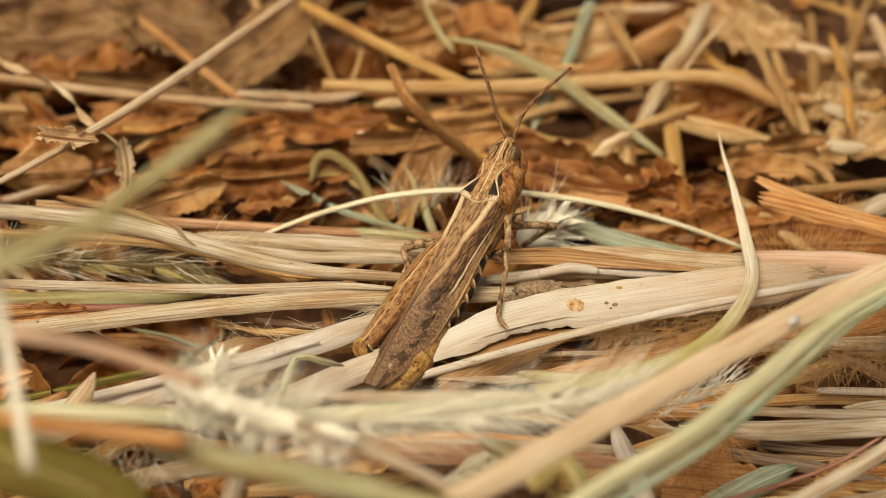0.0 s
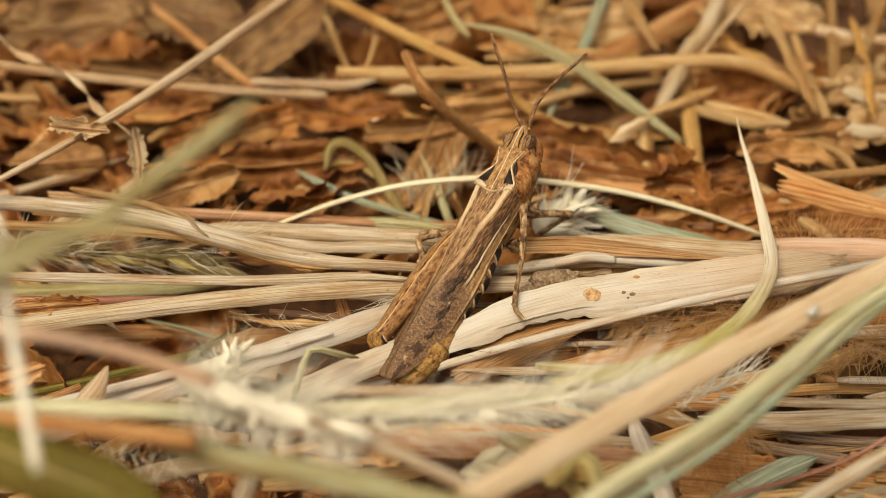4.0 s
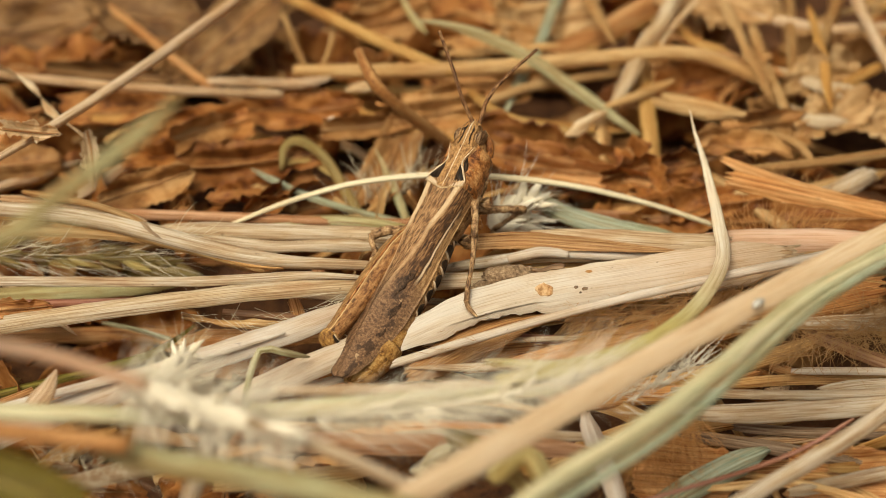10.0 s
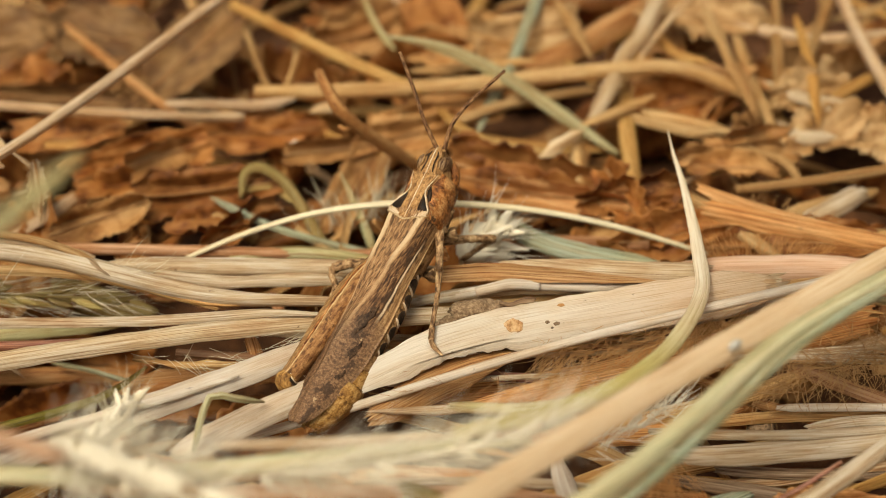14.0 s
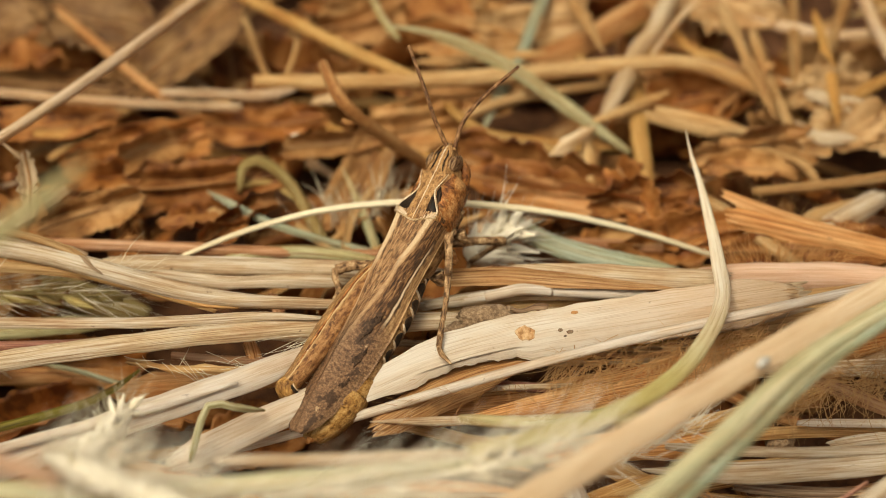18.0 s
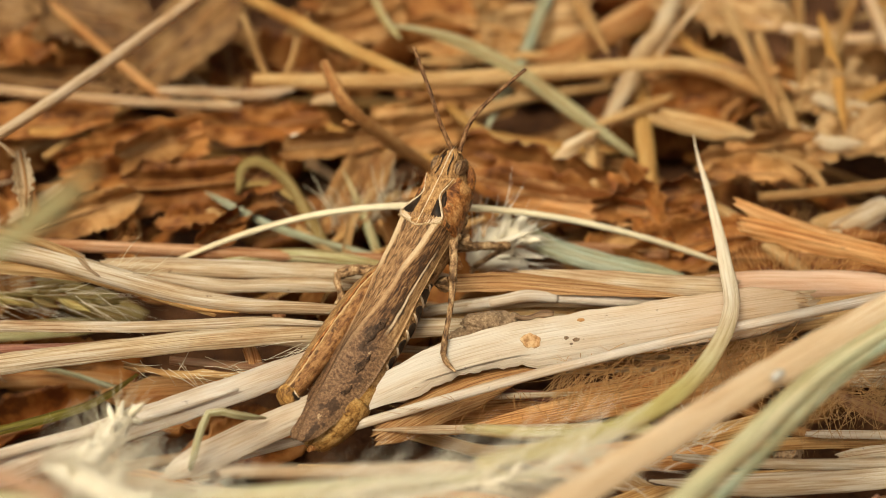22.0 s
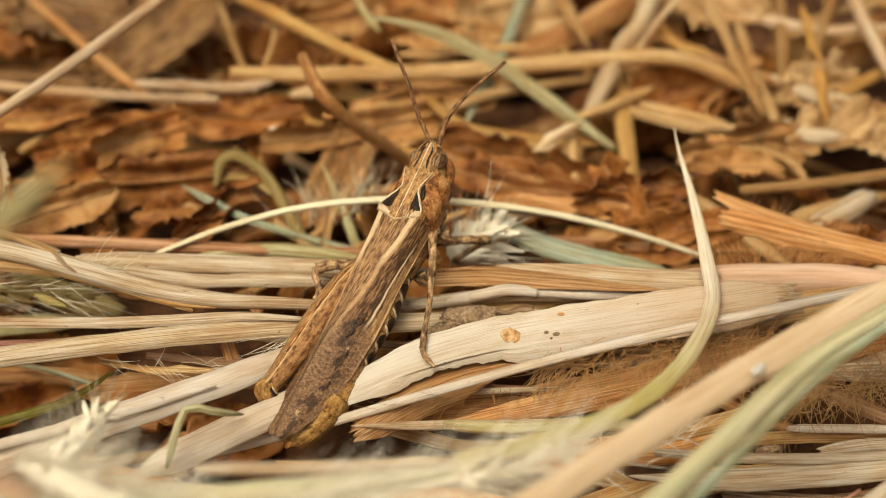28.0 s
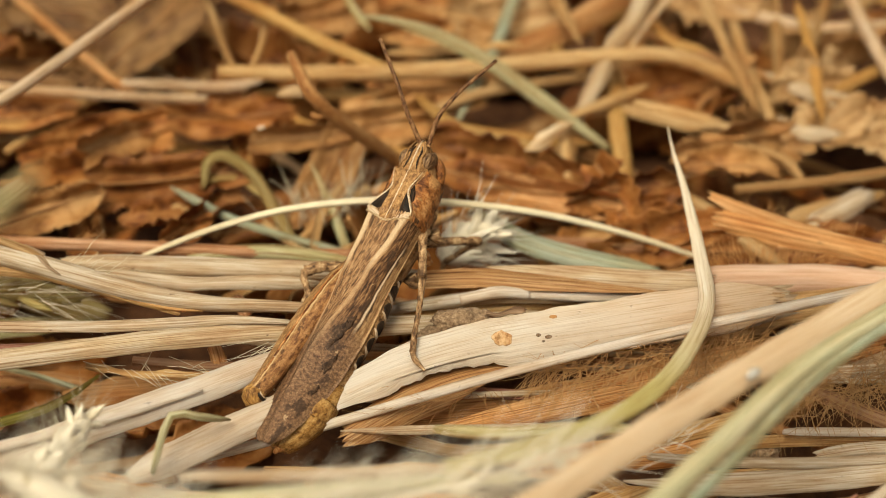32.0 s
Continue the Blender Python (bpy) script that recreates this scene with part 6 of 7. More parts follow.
        for k, (y, w, c0, h) in enumerate(((-7.5, 0.85, 1.36, 0.12), (-9.6, 0.60, 1.54, 0.085), (-11.4, 0.36, 1.58, 0.07))):
            def spot_at(a, grow, lift):
                edge = 1 + 0.25 * math.sin(3 * a + k) + 0.2 * math.sin(7 * a + 2 * k)
                return on_wing(y + grow * w * math.cos(a) * edge, c0 + grow * h * math.sin(a) * edge + 0.05 * grow * math.cos(a), lift + 0.012)

            part("wing_spot", cap(spot_at, n=30), MARK, wing, "dark irregular blotch")

    # abdomen: ringed, amber at the end, with dark wedges along its sides
    for k in range(11):
        y0 = -2.2 - k * 1.16
        rows = []
        for q in range(5):
            y = y0 - 1.2 * q / 4
            f = min(max((y + 11.6) / -3.6, 0), 1)
            r = (1.0 + 0.42 * min(max(0, (-y - 9) / 3), 1)) * math.sqrt(max(1 - f * f * 0.90, 0.03))
            cx = np.interp(y, [-15.2, -13.8, -12.5, -11.4, -9, -6, -4, -2], [-0.95, -0.62, -0.40, -0.36, 0.02, 0.44, 0.26, 0.1])
            rows.append((y, cx, -2.4 + 0.62 * f, r * (1 - 0.05 * q / 4), (r * 0.98) * (1 - 0.05 * q / 4)))
        ring = part("abdomen_segment", joined([loft(ovals(rows, 20))]), BELLY if k > 6 else BODY, body)
        if k < 6:
            for s in (-1, 1):
                def on_ring(y, degrees, lift):
                    f = min(max((y0 - y) / 0.3, 0), 3.999)
                    i = int(f)
                    cx, cz, rx, rz = (rows[i][q] + (rows[i + 1][q] - rows[i][q]) * (f - i) for q in (1, 2, 3, 4))
                    return (cx + s * (rx + lift) * math.cos(radians(degrees)), y, cz + (rz + lift) * math.sin(radians(degrees)))

                def wedge(a, grow, lift):
                    u, v = grow * math.cos(a), grow * math.sin(a)
                    return on_ring(y0 - 0.44 - 0.38 * u + 0.2 * v, -4 + (46 - 4 * k) * v * (0.65 + 0.35 * u), lift)

                def band(a, grow, lift):
                    u, v = grow * math.cos(a), grow * math.sin(a)
                    return on_ring(y0 - 0.90 - 0.14 * u * (1 - 0.5 * v) + 0.2 * v, -6 + (38 - 3 * k) * v, lift - 0.012)

                part("dark_mark", cap(wedge), BLACK, ring, "black wedge mark")
                part("pale_mark", cap(band), CREAM, ring, "pale band")
    part("tail_tip", joined([tube_data([(-0.75, -14.5, -1.7), (-0.9, -15.05, -1.65), (-1.0, -15.35, -1.6)], [0.5, 0.32, 0.1], sides=9, step=0.2)]), LOBE, body, "dark reddish tail tip")

    # the left hind leg, folded along the body
    hip, knee = Vector((-1.35, -2.6, -1.3)), Vector((-3.05, -13.2, -0.10))
    way = (knee - hip).normalized()
    tall = (Vector((0.12, 0, 1)) - way * way.dot(Vector((0.12, 0, 1)))).normalized()
    flat = tall.cross(way)
    shape = [(0.86, -0.10), (0.92, 0.25), (0.66, 0.72), (0.30, 0.98), (0.0, 1.08), (-0.26, 0.96), (-0.62, 0.70), (-0.90, 0.24), (-0.92, -0.12), (-0.70, -0.62), (-0.30, -0.98), (0.0, -1.05), (0.34, -0.96), (0.70, -0.60)]
    verts, faces, uvs = [], [], []
    n = len(shape) * 2
    for k in range(46):
        f = k / 45
        h = np.interp(f, [0, 0.08, 0.25, 0.45, 0.7, 0.86, 0.93, 0.98, 1.0], [0.4, 0.85, 1.22, 1.18, 0.86, 0.64, 0.66, 0.62, 0.3])
        w = np.interp(f, [0, 0.1, 0.3, 0.55, 0.8, 0.93, 0.98, 1.0], [0.4, 0.8, 1.14, 1.12, 0.82, 0.68, 0.6, 0.3])
        c0 = hip.lerp(knee, f)
        for c in range(n):
            p, q = shape[c // 2], shape[(c // 2 + 1) % len(shape)]
            x, z = ((p[0] + q[0]) / 2, (p[1] + q[1]) / 2) if c % 2 else p
            notch = 1 + 0.020 * math.sin(f * 95 + 5 * x) * (z > -0.2)
            verts.append(c0 + flat * (w * x * notch) + tall * (h * z * notch))
            uvs.append((((c + 1) / n) % 1.0, f * 10.8))
    for k in range(45):
        for c in range(n):
            a, b = k * n + c, k * n + (c + 1) % n
            faces.append((a, a + n, b + n, b))
    faces.append(list(range(n)))
    faces.append(list(range(45 * n, 46 * n))[::-1])
    femur = part("hind_femur", sheet(verts, faces, uvs), THIGH, body, "swollen orange-tan hind thigh with a dark-spotted keel")
    keel = [hip.lerp(knee, f) + flat * 0.02 + tall * (1.08 * np.interp(f, [0.1, 0.25, 0.45, 0.7, 0.86], [0.9, 1.22, 1.18, 0.86, 0.64])) for f in (0.12, 0.25, 0.4, 0.55, 0.7, 0.84)]
    part("femur_ridge", joined([tube_data(keel, [0.04, 0.075, 0.06, 0.075, 0.04], sides=6, step=0.16, bumps=0.3)]), LOBE, femur, "toothed keel")
    joint = part("knee", joined([tube_data([knee - way * 1.0 + tall * 0.05, knee - way * 0.4 + tall * 0.05, knee + tall * 0.0, knee + way * 0.35 - tall * 0.15], [0.45, 0.66, 0.72, 0.56, 0.1], sides=14, step=0.1, bumps=0.02)]), BELLY, femur, "rounded amber knee")
    middle = hip.lerp(knee, 0.55)
    joint.data.transform(Matrix.Translation(-middle * MM))
    joint.location = middle * MM
    cam.data.dof.focus_object = joint
    crescent = [knee - way * 0.62 + flat * 0.30 + tall * 0.55, knee - way * 0.40 + flat * 0.56 + tall * 0.36, knee - way * 0.42 + flat * 0.70 + tall * 0.0, knee - way * 0.62 + flat * 0.62 - tall * 0.3]
    part("knee_crescent", joined([tube_data(crescent, [0.05, 0.13, 0.12, 0.04], sides=7, step=0.1)]), BLACK, femur, "dark crescent")
    part("knee_crescent", joined([tube_data([p - way * 0.14 for p in crescent], [0.03, 0.07, 0.06, 0.02], sides=7, step=0.1)]), CREAM, femur, "pale crescent")
    part("hind_tibia", joined([tube_data([knee - tall * 0.25, knee - way * 3 - tall * 0.95 - flat * 0.2, knee - way * 7 - tall * 1.5 - flat * 0.1, knee - way * 9.2 - tall * 1.9], [0.2, 0.17, 0.16, 0.15], sides=8)]), LEG, body)
    part("hind_foot", joined([tube_data([knee - way * 9.2 - tall * 1.9, knee - way * 9.9 - tall * 2.3 - flat * 0.2, knee - way * 10.6 - tall * 2.4 - flat * 0.5], [0.14, 0.15, 0.08], sides=7, step=0.2)]), LEG, body)

    # middle and front legs
    def limb(points_femur, points_shin, points_foot, thick, spines=0):
        th = part("leg_femur", joined([tube_data(points_femur, [thick * 1.2, thick * 1.5, thick * 1.2, thick * 1.3], sides=9, step=0.2, bumps=0.14, seed=3)]), LEG, body, "mottled slender thigh")
        sh = part("leg_tibia", joined([tube_data(points_shin, [thick * 1.1, thick * 0.85, thick * 0.8, thick * 0.95], sides=9, step=0.2, bumps=0.14, seed=4)]), LEG, body, "mottled slender shin")
        part("leg_foot", joined([tube_data(points_foot, [thick * 0.8, thick * 0.9, thick * 0.7, thick * 0.3], sides=8, step=0.12, bumps=0.05)]), LEG, body)
        rnd = random.Random(spines)
        for k in range(spines):
            p, _ = spline(points_shin, spines + 4)
            q = p[k + 3]
            part("spine", joined([tube_data([q, q + Vector((-0.14, -0.24, -0.06))], [0.035, 0.01], sides=4, step=0.1)]), LEG, sh)

    a = [(0.28, 0.63, -4.12), (1.27, 1.75, -5.7), (2, 2.79, -7.18)]
    b = [(2, 2.79, -7.18), (0.82, 1.99, -7.62), (-0.33, 1.24, -8.08)]
    c = [(-0.33, 1.24, -8.08), (-0.33, 0.96, -8.18), (-0.41, 0.77, -8.19)]
    limb([(1.3, 2.0, -2.4)] + a, b, c, 0.225, 6)
    a = [(1.57, 0.05, -1.95), (2.29, -1.42, -1.94), (2.69, -2.57, -2.21)]
    b = [(2.69, -2.57, -2.21), (3.1, -4.07, -2.55), (3.31, -5.56, -2.96), (3.58, -6.81, -3.26)]
    c = [(3.58, -6.81, -3.26), (3.86, -7.15, -3.36), (4.21, -7.36, -3.53), (4.64, -7.56, -3.68)]
    limb([(1.4, 0.6, -2.6)] + a, b, c, 0.205)
    a = [(-2.48, -3.11, -1.85), (-4.02, -3.31, -1.99), (-5, -4, -1.74)]
    b = [(-5, -4, -1.74), (-4.75, -4.59, -1.77), (-4.17, -5.18, -2.01)]
    c = [(-4.17, -5.18, -2.01), (-4.14, -5.63, -1.93), (-4.28, -5.94, -1.86)]
    limb([(-1.3, -1.5, -2.4)] + a, b, c, 0.28)
    a = [(-1.2, 2.2, -2.4), (-2.2, 3.2, -3.4), (-2.7, 3.6, -4.4)]
    limb(a, [a[-1], (-2.4, 3.0, -5.4), (-2.2, 2.6, -6.2)], [(-2.2, 2.6, -6.2), (-2.3, 2.9, -6.5), (-2.4, 3.2, -6.6)], 0.15)
    for k, q in enumerate(((1.15, -0.6, -3.4), (1.25, 0.9, -3.3), (1.0, -2.2, -3.4))):
        part("leg_base", joined([tube_data([q, (q[0] + 0.3, q[1] - 0.2, q[2] - 0.7)], [0.45, 0.25], sides=9, step=0.2, bumps=0.08)]), LOBE if k == 0 else LEG, body)

    # antennae: each a thread of small joints, turning on its base
    made = []
    for base, way_points in (((-0.28, 5.2, -0.28), [(-0.49, 4.89, 0.29), (-1.04, 6.26, 1.19), (-1.87, 7.55, 2.2), (-3.47, 9.7, 3.73)]), ((0.26, 5.2, -0.34), [(0.03, 5.15, -0.2), (0.44, 6.84, 0.28), (1.08, 8.65, 0.4), (2.61, 11.28, 0.47)])):
        base = Vector(base)
        pts = [Vector((0, 0, 0))] + [Vector(p) - base for p in way_points[1:]]
        radii = [(0.17 if k % 2 else 0.14) * (1 - 0.25 * k / 44) for k in range(45)]
        a = part("antenna", joined([tube_data(pts, radii, sides=7, step=0.075, most=90)]), ANTENNA, body, "thin brown jointed feeler")
        a.location = base * MM
        part("antenna_base", joined([tube_data([Vector((0, -0.12, -0.03)), Vector((0, 0.1, 0.03))], [0.16, 0.13], sides=8, step=0.05)]), DISC, a)
        made.append((a, base))
    return body, made


hopper, feelers = grasshopper()


# ---- litter: dead leaves and broken straws under and behind ----


def level(x, y):
    """Height of the litter's top."""
    return 2.0 + 1.6 * noise.noise(Vector((x * 0.05, y * 0.05, 7))) + (2.0 if -14 < y < 9 else 0) + max(0.0, y - 25) * 0.02


def litter():
    rnd = random.Random(11)
    leaves, ribs = [], []
    for k in range(16):
        me = leaf_mesh(rnd.uniform(8, 15), rnd.uniform(2.6, 5.5), 100 + k, curl=rnd.uniform(-0.5, 0.9), crumple=rnd.uniform(0.8, 1.7), lobes=rnd.uniform(0.1, 0.4), bend=rnd.uniform(-0.3, 0.35), nu=30, nv=17)
        me.materials.append(LEAF if k % 5 < 3 else LEAFTAN)
        leaves.append(me)
        ribs.append(rib_mesh(me, 30, 17, 8, 0.12))
        ribs[-1].materials.append(INNER)
    for k in range(280):
        x, y = rnd.uniform(-62, 62), rnd.uniform(9, 85) if k < 220 else rnd.uniform(-45, 10)
        hollow = -40 < x < (-10 if k >= 220 else -14) and -6 < y < 17
        if hollow:
            z = rnd.uniform(-3.6, -1.4)
        elif k >= 220:
            z = level(x, y) - 2.6
        else:
            z = level(x, y) - 1.6 + rnd.uniform(-1.2, 1.0)
        me = leaves[k % 16] if not hollow else leaves[k % 15 // 5 * 5 + k % 3]
        ob = thing("dead_leaf", me, None, "crumpled brown dead leaf lying in the litter" if me.materials[0] == LEAF else "crumpled tan dead leaf lying in the litter", "leaf", "dead leaves")
        ob.matrix_world = placed(x, y, z, rnd.gauss(0, 32) + 10, rnd.gauss(0, 20), rnd.gauss(0, 45) + 180 * (k % 2))
        part("midrib", ribs[leaves.index(me)], None, ob)
    straws = []
    for k in range(18):
        long = rnd.uniform(10, 26)
        pts = [(-long / 2, rnd.uniform(-0.5, 0.5), 0), (-long / 6, rnd.uniform(-0.8, 0.8), rnd.uniform(-0.3, 0.8)), (long / 6, rnd.uniform(-0.8, 0.8), rnd.uniform(-0.3, 0.8)), (long / 2, rnd.uniform(-1, 1), 0)]
        if k % 3 == 0:
            me = joined([tube_data(pts, [rnd.uniform(0.2, 0.5) for _ in range(3)], seed=k, flute=0.06)])
        else:
            me = blade_mesh(pts, rnd.uniform(0.5, 1.5), seed=400 + k, step=1.2, across=9, wave=rnd.choice([0, 0.1, 0.2]), curl=rnd.uniform(-0.3, 0.4))
        me.materials.append([TAN, BUFF, GOLD, RUST, TAN, TAN][k % 6])
        straws.append(me)
    for k in range(240):
        back = k < 80
        x, y = rnd.uniform(-60, 60), rnd.uniform(9, 85) if back else rnd.uniform(-42, 10)
        z = level(x, y) + (rnd.uniform(-0.8, 1.6) if back else rnd.uniform(-3.2, 0.2))
        me = straws[k % 18]
        if not back and -36 < x < -14 and -3 < y < 12:
            continue
        ob = thing("straw", me, None, "broken dry straw lying in the litter", "straw", "litter straws")
        ob.matrix_world = placed(x, y, z, rnd.gauss(0, 20), rnd.gauss(0, 7), rnd.gauss(0, 40 if back else 16))
    # finer chaff, further out and beneath
    pieces = []
    for k in range(1500):
        r, a = 20 + 130 * math.sqrt(rnd.random()), rnd.uniform(0, 2 * math.pi)
        x, y = r * math.cos(a), 20 + r * math.sin(a)
        if -38 < x < -12 and -4 < y < 14:
            continue
        long, turn = rnd.uniform(5, 18), rnd.uniform(0, math.pi)
        dx, dy, z = math.cos(turn) * long / 2, math.sin(turn) * long / 2, rnd.uniform(-2.6, 1.0)
        pieces.append(tube_data([(x - dx, y - dy, z), (x, y, z + rnd.uniform(-0.3, 0.7)), (x + dx, y + dy, z + rnd.uniform(-0.8, 0.8))], [rnd.uniform(0.15, 0.4)] * 2, sides=5, step=3, most=6))
    for k in range(3200):
        r, a = 140 + 800 * rnd.random() ** 0.8, rnd.uniform(0, 2 * math.pi)
        x, y = r * math.cos(a), 20 + r * math.sin(a)
        long, turn = rnd.uniform(12, 45), rnd.uniform(0, math.pi)
        dx, dy, z = math.cos(turn) * long / 2, math.sin(turn) * long / 2, rnd.uniform(-2.4, 0.6)
        pieces.append(tube_data([(x - dx, y - dy, z), (x + dx, y + dy, z + rnd.uniform(-0.5, 2.0))], [rnd.uniform(0.3, 0.9)] * 2, sides=4, step=30, most=4))
    thing("loose_straw_litter", joined(pieces), TAN, "scattered broken straw covering the soil", "straw litter", kind="stuff")


litter()

# ---- seed heads, bristles and hairs ----


def grain_data(at, way, long, wide, rnd):
    """A husk: a plump pointed grain."""
    at, way = Vector(at), Vector(way).normalized()
    return tube_data([at, at + way * long * 0.5, at + way * long], [wide * 0.25, wide * 0.9, wide, wide * 0.6, wide * 0.1], sides=7, step=long / 8, most=9)


def ear(name, axis, husk_long, husk_wide, husks, hairs, hair_long, spread, label, seed, husk_mat=FLUFF, hair_mat=FLUFF, lean=0.8, radius=0.04, bulge=0.5, core=0.0):
    """A grass ear: a stalk, husks all round it, and bristles leaning forward."""
    rnd = random.Random(seed)
    path, long = spline(axis, 40)
    root = tagged(new(name), label, "grass ear", "grass ears")
    root.location = path[0] * MM
    shift = -path[0]
    part("stalk", joined([tube_data([p + shift for p in path[::6]], [0.12, 0.14, 0.08], sides=7)]), husk_mat, root)
    if core:
        part("down", joined([tube_data([p + shift for p in path[::3]], [core * 0.3, core, core * 0.8, core, core * 0.6, core * 0.2], sides=14, step=0.3, bumps=0.22, seed=seed)]), husk_mat, root, "matted cream down")
    threads = []
    for k in range(max(husks, hairs)):
        f = rnd.random()
        i = min(int(f * 38), 38)
        p = path[i] + shift
        t = (path[i + 1] - path[i]).normalized()
        out = Vector((rnd.gauss(0, 1), rnd.gauss(0, 1), rnd.gauss(0, 1)))
        out = (out - t * out.dot(t)).normalized()
        girth = bulge * math.sin(math.pi * (0.1 + 0.85 * f))
        if k < husks:
            part("husk", joined([grain_data(p + out * girth * 0.3, t * lean + out * spread, husk_long * rnd.uniform(0.7, 1.1), husk_wide * rnd.uniform(0.8, 1.1), rnd)]), husk_mat, root)
        if k < hairs:
            threads.append(hair_data(p + out * girth, t * lean + out * rnd.uniform(0.4, 1.2) * spread, hair_long * rnd.uniform(0.6, 1.2), radius, rnd.uniform(-0.2, 0.2), rnd))
    if threads:
        tagged(part("bristles", joined(threads), hair_mat, root, "fine pale bristles"), kind="stuff")
    return root


ear("seed_head", [(-19.9, -16.5, 18.5), (-16.6, -18.8, 19.5), (-13.5, -21.2, 20.8), (-9.2, -24.1, 22)], 1.3, 0.24, 20, 480, 3.2, 1.0, "fluffy cream seed head close in front", 3, CHAFF, BRISTLE, lean=0.5, radius=0.026, bulge=1.1, core=0.8)
ear("seed_head", [(-20.3, -11.3, 12), (-19.3, -9.4, 11.4), (-18.6, -7.2, 10.8), (-17.9, -5.5, 10.6)], 1.3, 0.26, 14, 130, 2.2, 1.0, "small fluffy cream seed head in front of the straw", 4, CHAFF, FLUFF, lean=0.6, radius=0.02, bulge=0.7, core=0.8)
ear("grass_ear", [(-9.2, -18.2, 17.4), (-4.9, -17.4, 17.2), (0.1, -15.9, 16.8), (7.6, -13.3, 16.4)], 1.5, 0.16, 18, 560, 4.0, 0.75, "pale bristly grass ear lying across in front", 5, CHAFF, BRISTLE, lean=1.0, radius=0.02, bulge=0.5, core=0.15)
for spot, way in (([(-18.4, -7.4, 10.4), (-18.4, -6.8, 11)], 0), ([(-11.7, 24.9, 5.2), (-10.8, 25.2, 5.5)], 3), ([(-11.1, -24, 23.3), (-9.4, -24.3, 22.9)], 1), ([(-4.1, -20.4, 15.2), (-3.5, -20.7, 14.9)], 2)):
    thing("white_kernel", joined([grain_data(spot[0], Vector(spot[1]) - Vector(spot[0]), (Vector(spot[1]) - Vector(spot[0])).length * 1.4, 0.32, None)]), CHAFF, "small white grass kernel caught in the straw", "seed", "white kernels")
ear("grass_ear", [(-36.5, 10.2, 4.6), (-27.5, 9, 5), (-24.5, 8.6, 5.2), (-21.7, 8.6, 5)], 2.6, 0.34, 26, 110, 4.2, 0.4, "grey-green bristly ear behind the straw", 6, OLIVE, FLUFF, lean=1.0, radius=0.018, bulge=0.9)
ear("grass_ear", [(-4.2, -13.6, 8.0), (-2.7, -13.6, 8.6), (-1.2, -13.6, 9.0), (0.5, -13.9, 9.0)], 2.3, 0.40, 18, 70, 2.6, 0.5, "pale green grass ear with plump husks in the lower litter", 7, STALK, CHAFF, lean=1.0, radius=0.026, bulge=0.5)


def tuft(name, material, line, ways, count, long, label, seed, radius=0.028, jitter=0.35, bend=0.3, thick=0.5, level=1.0, category="plant hairs"):
    """Loose hairs rooted along a line; ways: their lean at its two ends."""
    rnd = random.Random(seed)
    path, _ = spline(line, 60)
    pieces = []
    for k in range(count):
        f = rnd.random()
        p = path[int(f * 59)] + Vector((rnd.gauss(0, thick), rnd.gauss(0, thick), rnd.gauss(0, thick * 0.4)))
        w = Vector(ways[0]).lerp(Vector(ways[1]), f).normalized() + Vector((rnd.gauss(0, jitter), rnd.gauss(0, jitter), rnd.gauss(0, jitter) * level))
        pieces.append(hair_data(p, w, long * rnd.uniform(0.5, 1.2), radius, rnd.uniform(-bend, bend), rnd))
    return thing(name, joined(pieces), material, label, category, "hair tufts", kind="stuff")


tuft("hair_tuft", HAIR, [(6.5, -0.1, 7.8), (10.6, 0.5, 8.1), (15.4, 1.5, 8.4), (20.9, 2.6, 8.8)], [(-0.5, -0.8, -0.25), (-0.5, -0.9, -0.1)], 380, 2.8, "rust-brown hairs fringing a leaf sheath", 21, thick=0.6, level=0.3, jitter=0.5, radius=0.026, bend=0.9)
tuft("hair_tuft", HAIR, [(10.1, 0.6, 6), (17.1, 2, 6.6), (22.3, 2.7, 7), (29.3, 4.3, 7)], [(-0.8, -0.5, 0.0), (0.5, -0.6, 0.0)], 260, 3.6, "rust-brown hairs in the shade of the straw", 22, thick=1.5, level=0.3, jitter=0.6, radius=0.026, bend=0.9)
tuft("hair_tuft", HAIR, [(17.7, 10, 7), (19.8, 9.8, 7.4), (22.4, 10, 7.4), (25.5, 10.3, 7)], [(-0.4, 0.6, 0.4), (0.6, 0.6, 0.3)], 150, 2.2, "brown stray hairs on a leaf sheath", 23, thick=0.4, radius=0.022)
ear("grass_husk", [(1.2, 11.8, 5.6), (2.6, 12.5, 6.4), (4.4, 13.0, 7.4)], 2.8, 0.36, 24, 70, 3.8, 0.7, "white bristly husk behind the straw", 24, CHAFF, CHAFF, lean=0.7, radius=0.03, bulge=0.9, core=1.25)
tuft("hair_tuft", FLUFF, [(-9.2, 17.9, 3), (-6.1, 18.7, 3.4), (-3.8, 19.7, 3.6)], [(-0.4, 0.4, 0.8), (0.1, 0.3, 0.9)], 60, 3.0, "pale bristles standing in the litter", 25, thick=0.8, radius=0.04)
tuft("hair_tuft", CHAFF, [(8.5, -8.8, 9.0), (10.8, -7.7, 9.4), (13.8, -6.1, 9.8)], [(0.9, 0.2, 0.3), (0.6, 0.6, 0.3)], 90, 2.6, "pale comb-like bristles of a hidden ear", 26, thick=0.4, radius=0.04)
tuft("hair_tuft", HAIR, [(8.7, -9.6, 5.4), (10.8, -10.2, 5.2), (13.1, -8.9, 5.2)], [(-0.3, -0.7, -0.1), (0.2, -0.9, 0)], 110, 3.0, "tangled rust-brown hairs in the lower litter", 27, thick=0.8)
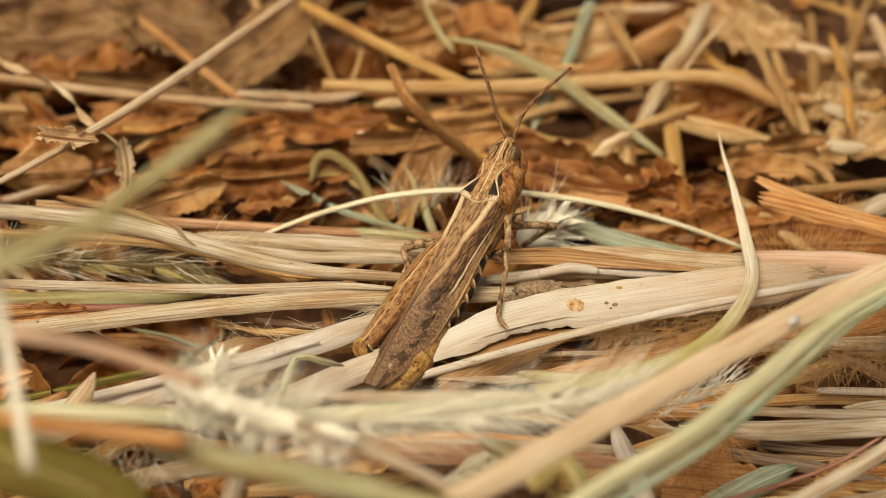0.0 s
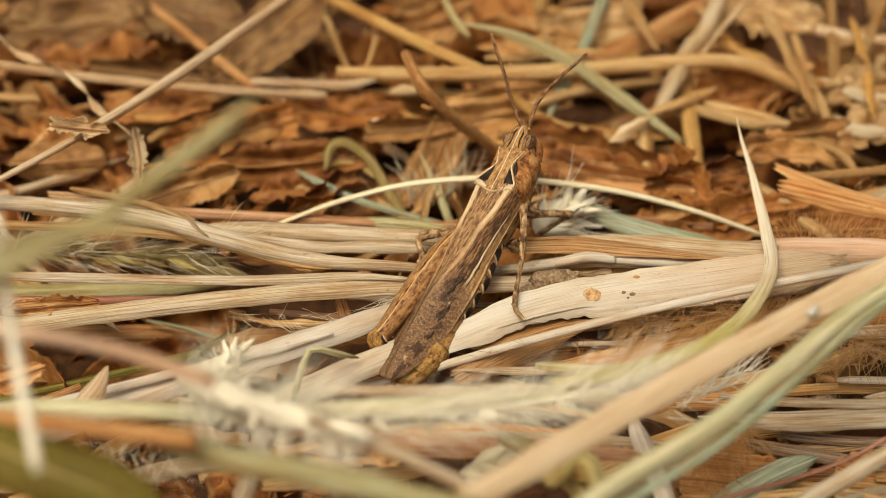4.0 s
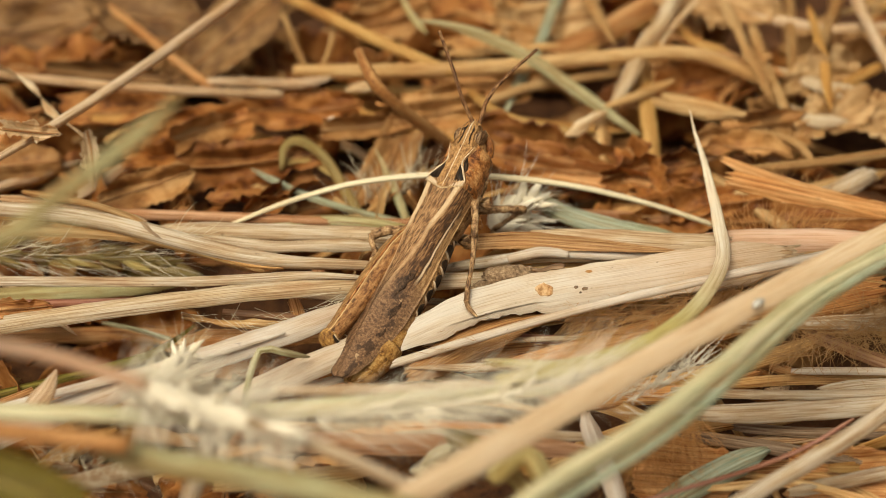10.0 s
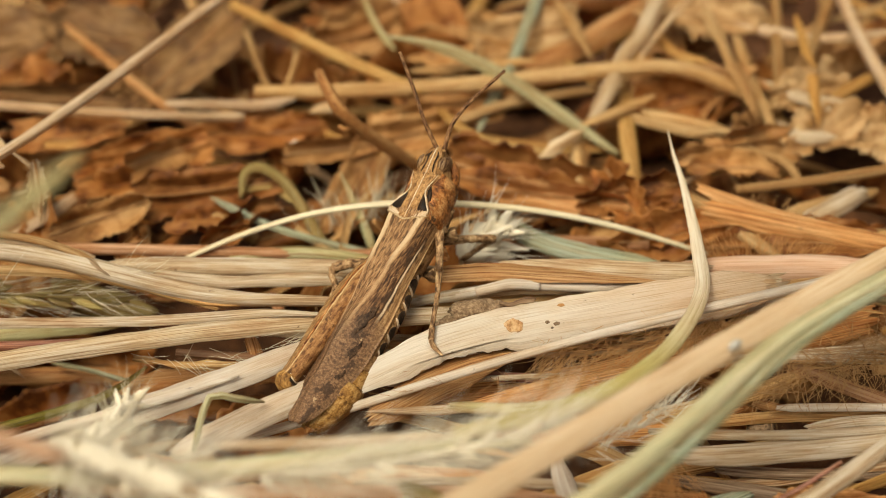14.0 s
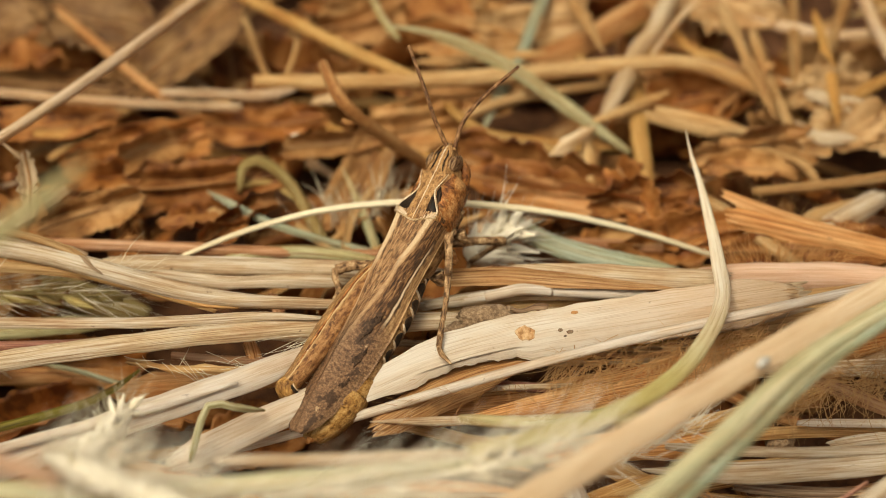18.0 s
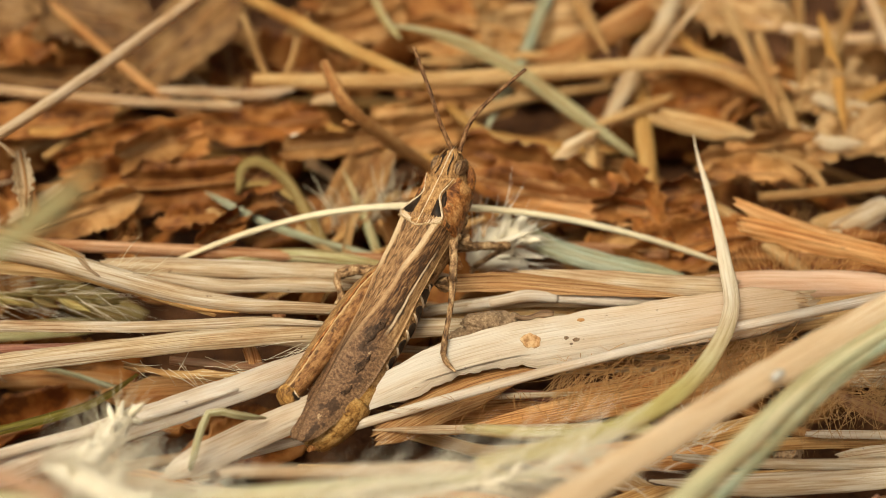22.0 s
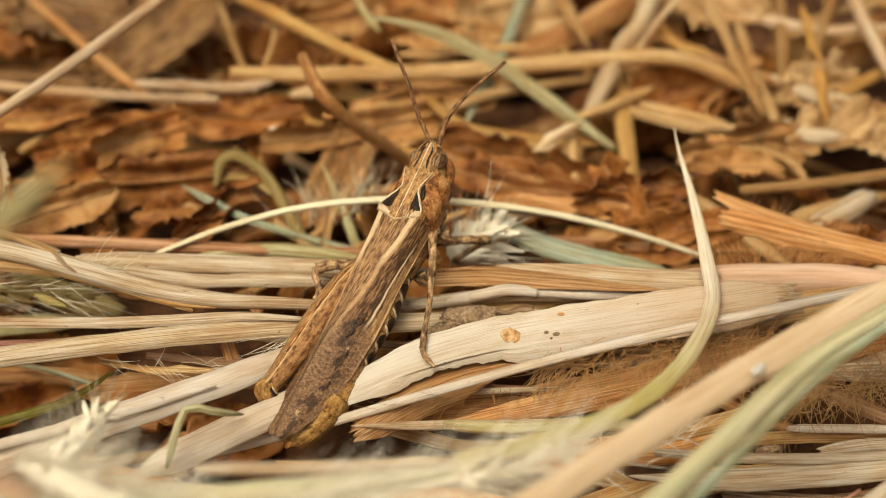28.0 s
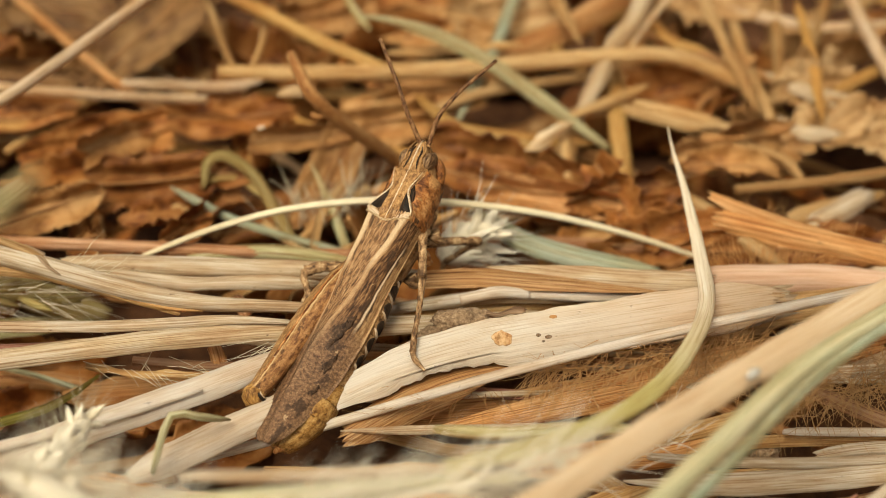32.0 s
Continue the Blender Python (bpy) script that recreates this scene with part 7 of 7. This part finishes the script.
tuft("hair_tuft", FLUFF, [(-26, -12.9, 8), (-23.3, -12.8, 8.4), (-20.7, -13.9, 8.4)], [(-0.3, -0.6, 0.3), (0.4, -0.6, 0.2)], 120, 2.6, "pale bristles in the lower litter", 28, thick=1.0, radius=0.02)
tuft("hair_tuft", HAIR, [(-1.7, -2.5, 7), (1.3, -2.1, 7.2), (5.1, -1.3, 7.2)], [(-0.6, -0.4, 0.1), (0.3, -0.6, 0.2)], 70, 2.2, "soft brown hairs under the bleached leaf", 30, thick=0.7, radius=0.02)
tuft("hair_tuft", HAIR, [(16.8, 0.5, 20.2), (20, 0, 19.7), (23.5, -0.6, 18.9)], [(0.3, 0.3, 0.9), (0.5, 0.2, 0.8)], 40, 1.1, "sparse fine hairs on the orange sheath", 31, thick=0.15, radius=0.014)
tuft("hair_tuft", HAIR, [(20.2, -1.8, 6.8), (23.3, -0.5, 6.8), (26.6, 0.8, 6.8), (29.8, 1.9, 6.8)], [(-0.7, -0.6, 0.0), (-0.4, -0.8, 0.1)], 330, 3.2, "rust-brown hairs fringing a split sheath", 51, thick=0.7, level=0.3, jitter=0.5, radius=0.024, bend=0.8)
tuft("hair_tuft", HAIR, [(11.4, -8.9, 6.5), (12.5, -8.7, 6.5), (14.0, -8.0, 6.5)], [(-0.5, -0.8, -0.1), (0.1, -0.9, 0.0)], 130, 3.2, "rust-brown hairs hanging under a blade", 52, thick=0.5, level=0.3, jitter=0.4, radius=0.022, bend=0.6)
tuft("hair_tuft", HAIR, [(-8.2, -10.7, 6.5), (-5.4, -11.0, 6.5), (-2.6, -11.9, 6.5)], [(-0.7, 0.2, 0.1), (0.6, -0.5, 0.1)], 60, 2.6, "tangled tan hairs in the lower litter", 53, thick=0.6, jitter=0.6, radius=0.02, bend=0.8)

for line, ways, count, long, seed in (
        ([(-9.5, 2.2, 7.6), (-8.0, 2.4, 7.7), (-6.5, 2.6, 7.6)], [(-0.9, -0.3, -0.1), (-0.6, -0.6, -0.1)], 16, 2.6, 41),
        ([(-19.5, 2.0, 6.0), (-15.0, 1.3, 6.2), (-9.0, 1.5, 6.0)], [(0.6, -0.5, -0.1), (0.9, -0.3, 0.0)], 40, 2.4, 42),
        ([(-22.0, 7.8, 9.2), (-20.5, 7.0, 9.2), (-19.0, 6.3, 9.1)], [(0.8, 0.4, 0.2), (0.9, 0.2, 0.2)], 14, 2.0, 43),
        ([(-36.0, 7.0, 7.0), (-30.0, 7.4, 7.2), (-22.0, 7.2, 7.2)], [(0.7, 0.7, 0.15), (0.8, -0.4, 0.1)], 26, 4.5, 44)):
    tuft("straw_fibres", FLUFF, line, ways, count, long, "loose pale fibres frayed off the straw", seed, radius=0.022, thick=0.4, bend=0.4, category="straw fibres")


def motions():
    """The feelers sway slowly."""
    for (feeler, base), rows in zip(feelers, (
        [(0, 3.0, -3.5), (4, 2.5, -4.0), (8, 1.8, -2.6), (12, 1.0, -1.8), (16, 0.4, -0.8), (20, 0, 0), (24, 0, 0), (28, -0.6, 0.6), (32, -1.4, 1.6)],
        [(0, 1.0, 0.5), (4, 0.8, 0.8), (8, 0.6, 1.2), (12, 0.4, -0.4), (16, 0, 0), (20, 0, 0), (24, 0, 0), (28, 0, -0.4), (32, 0.2, -0.6)],
    )):
        walk(feeler, [(t, placed(*base, rx, 0, rz)) for t, rx, rz in rows])


motions()
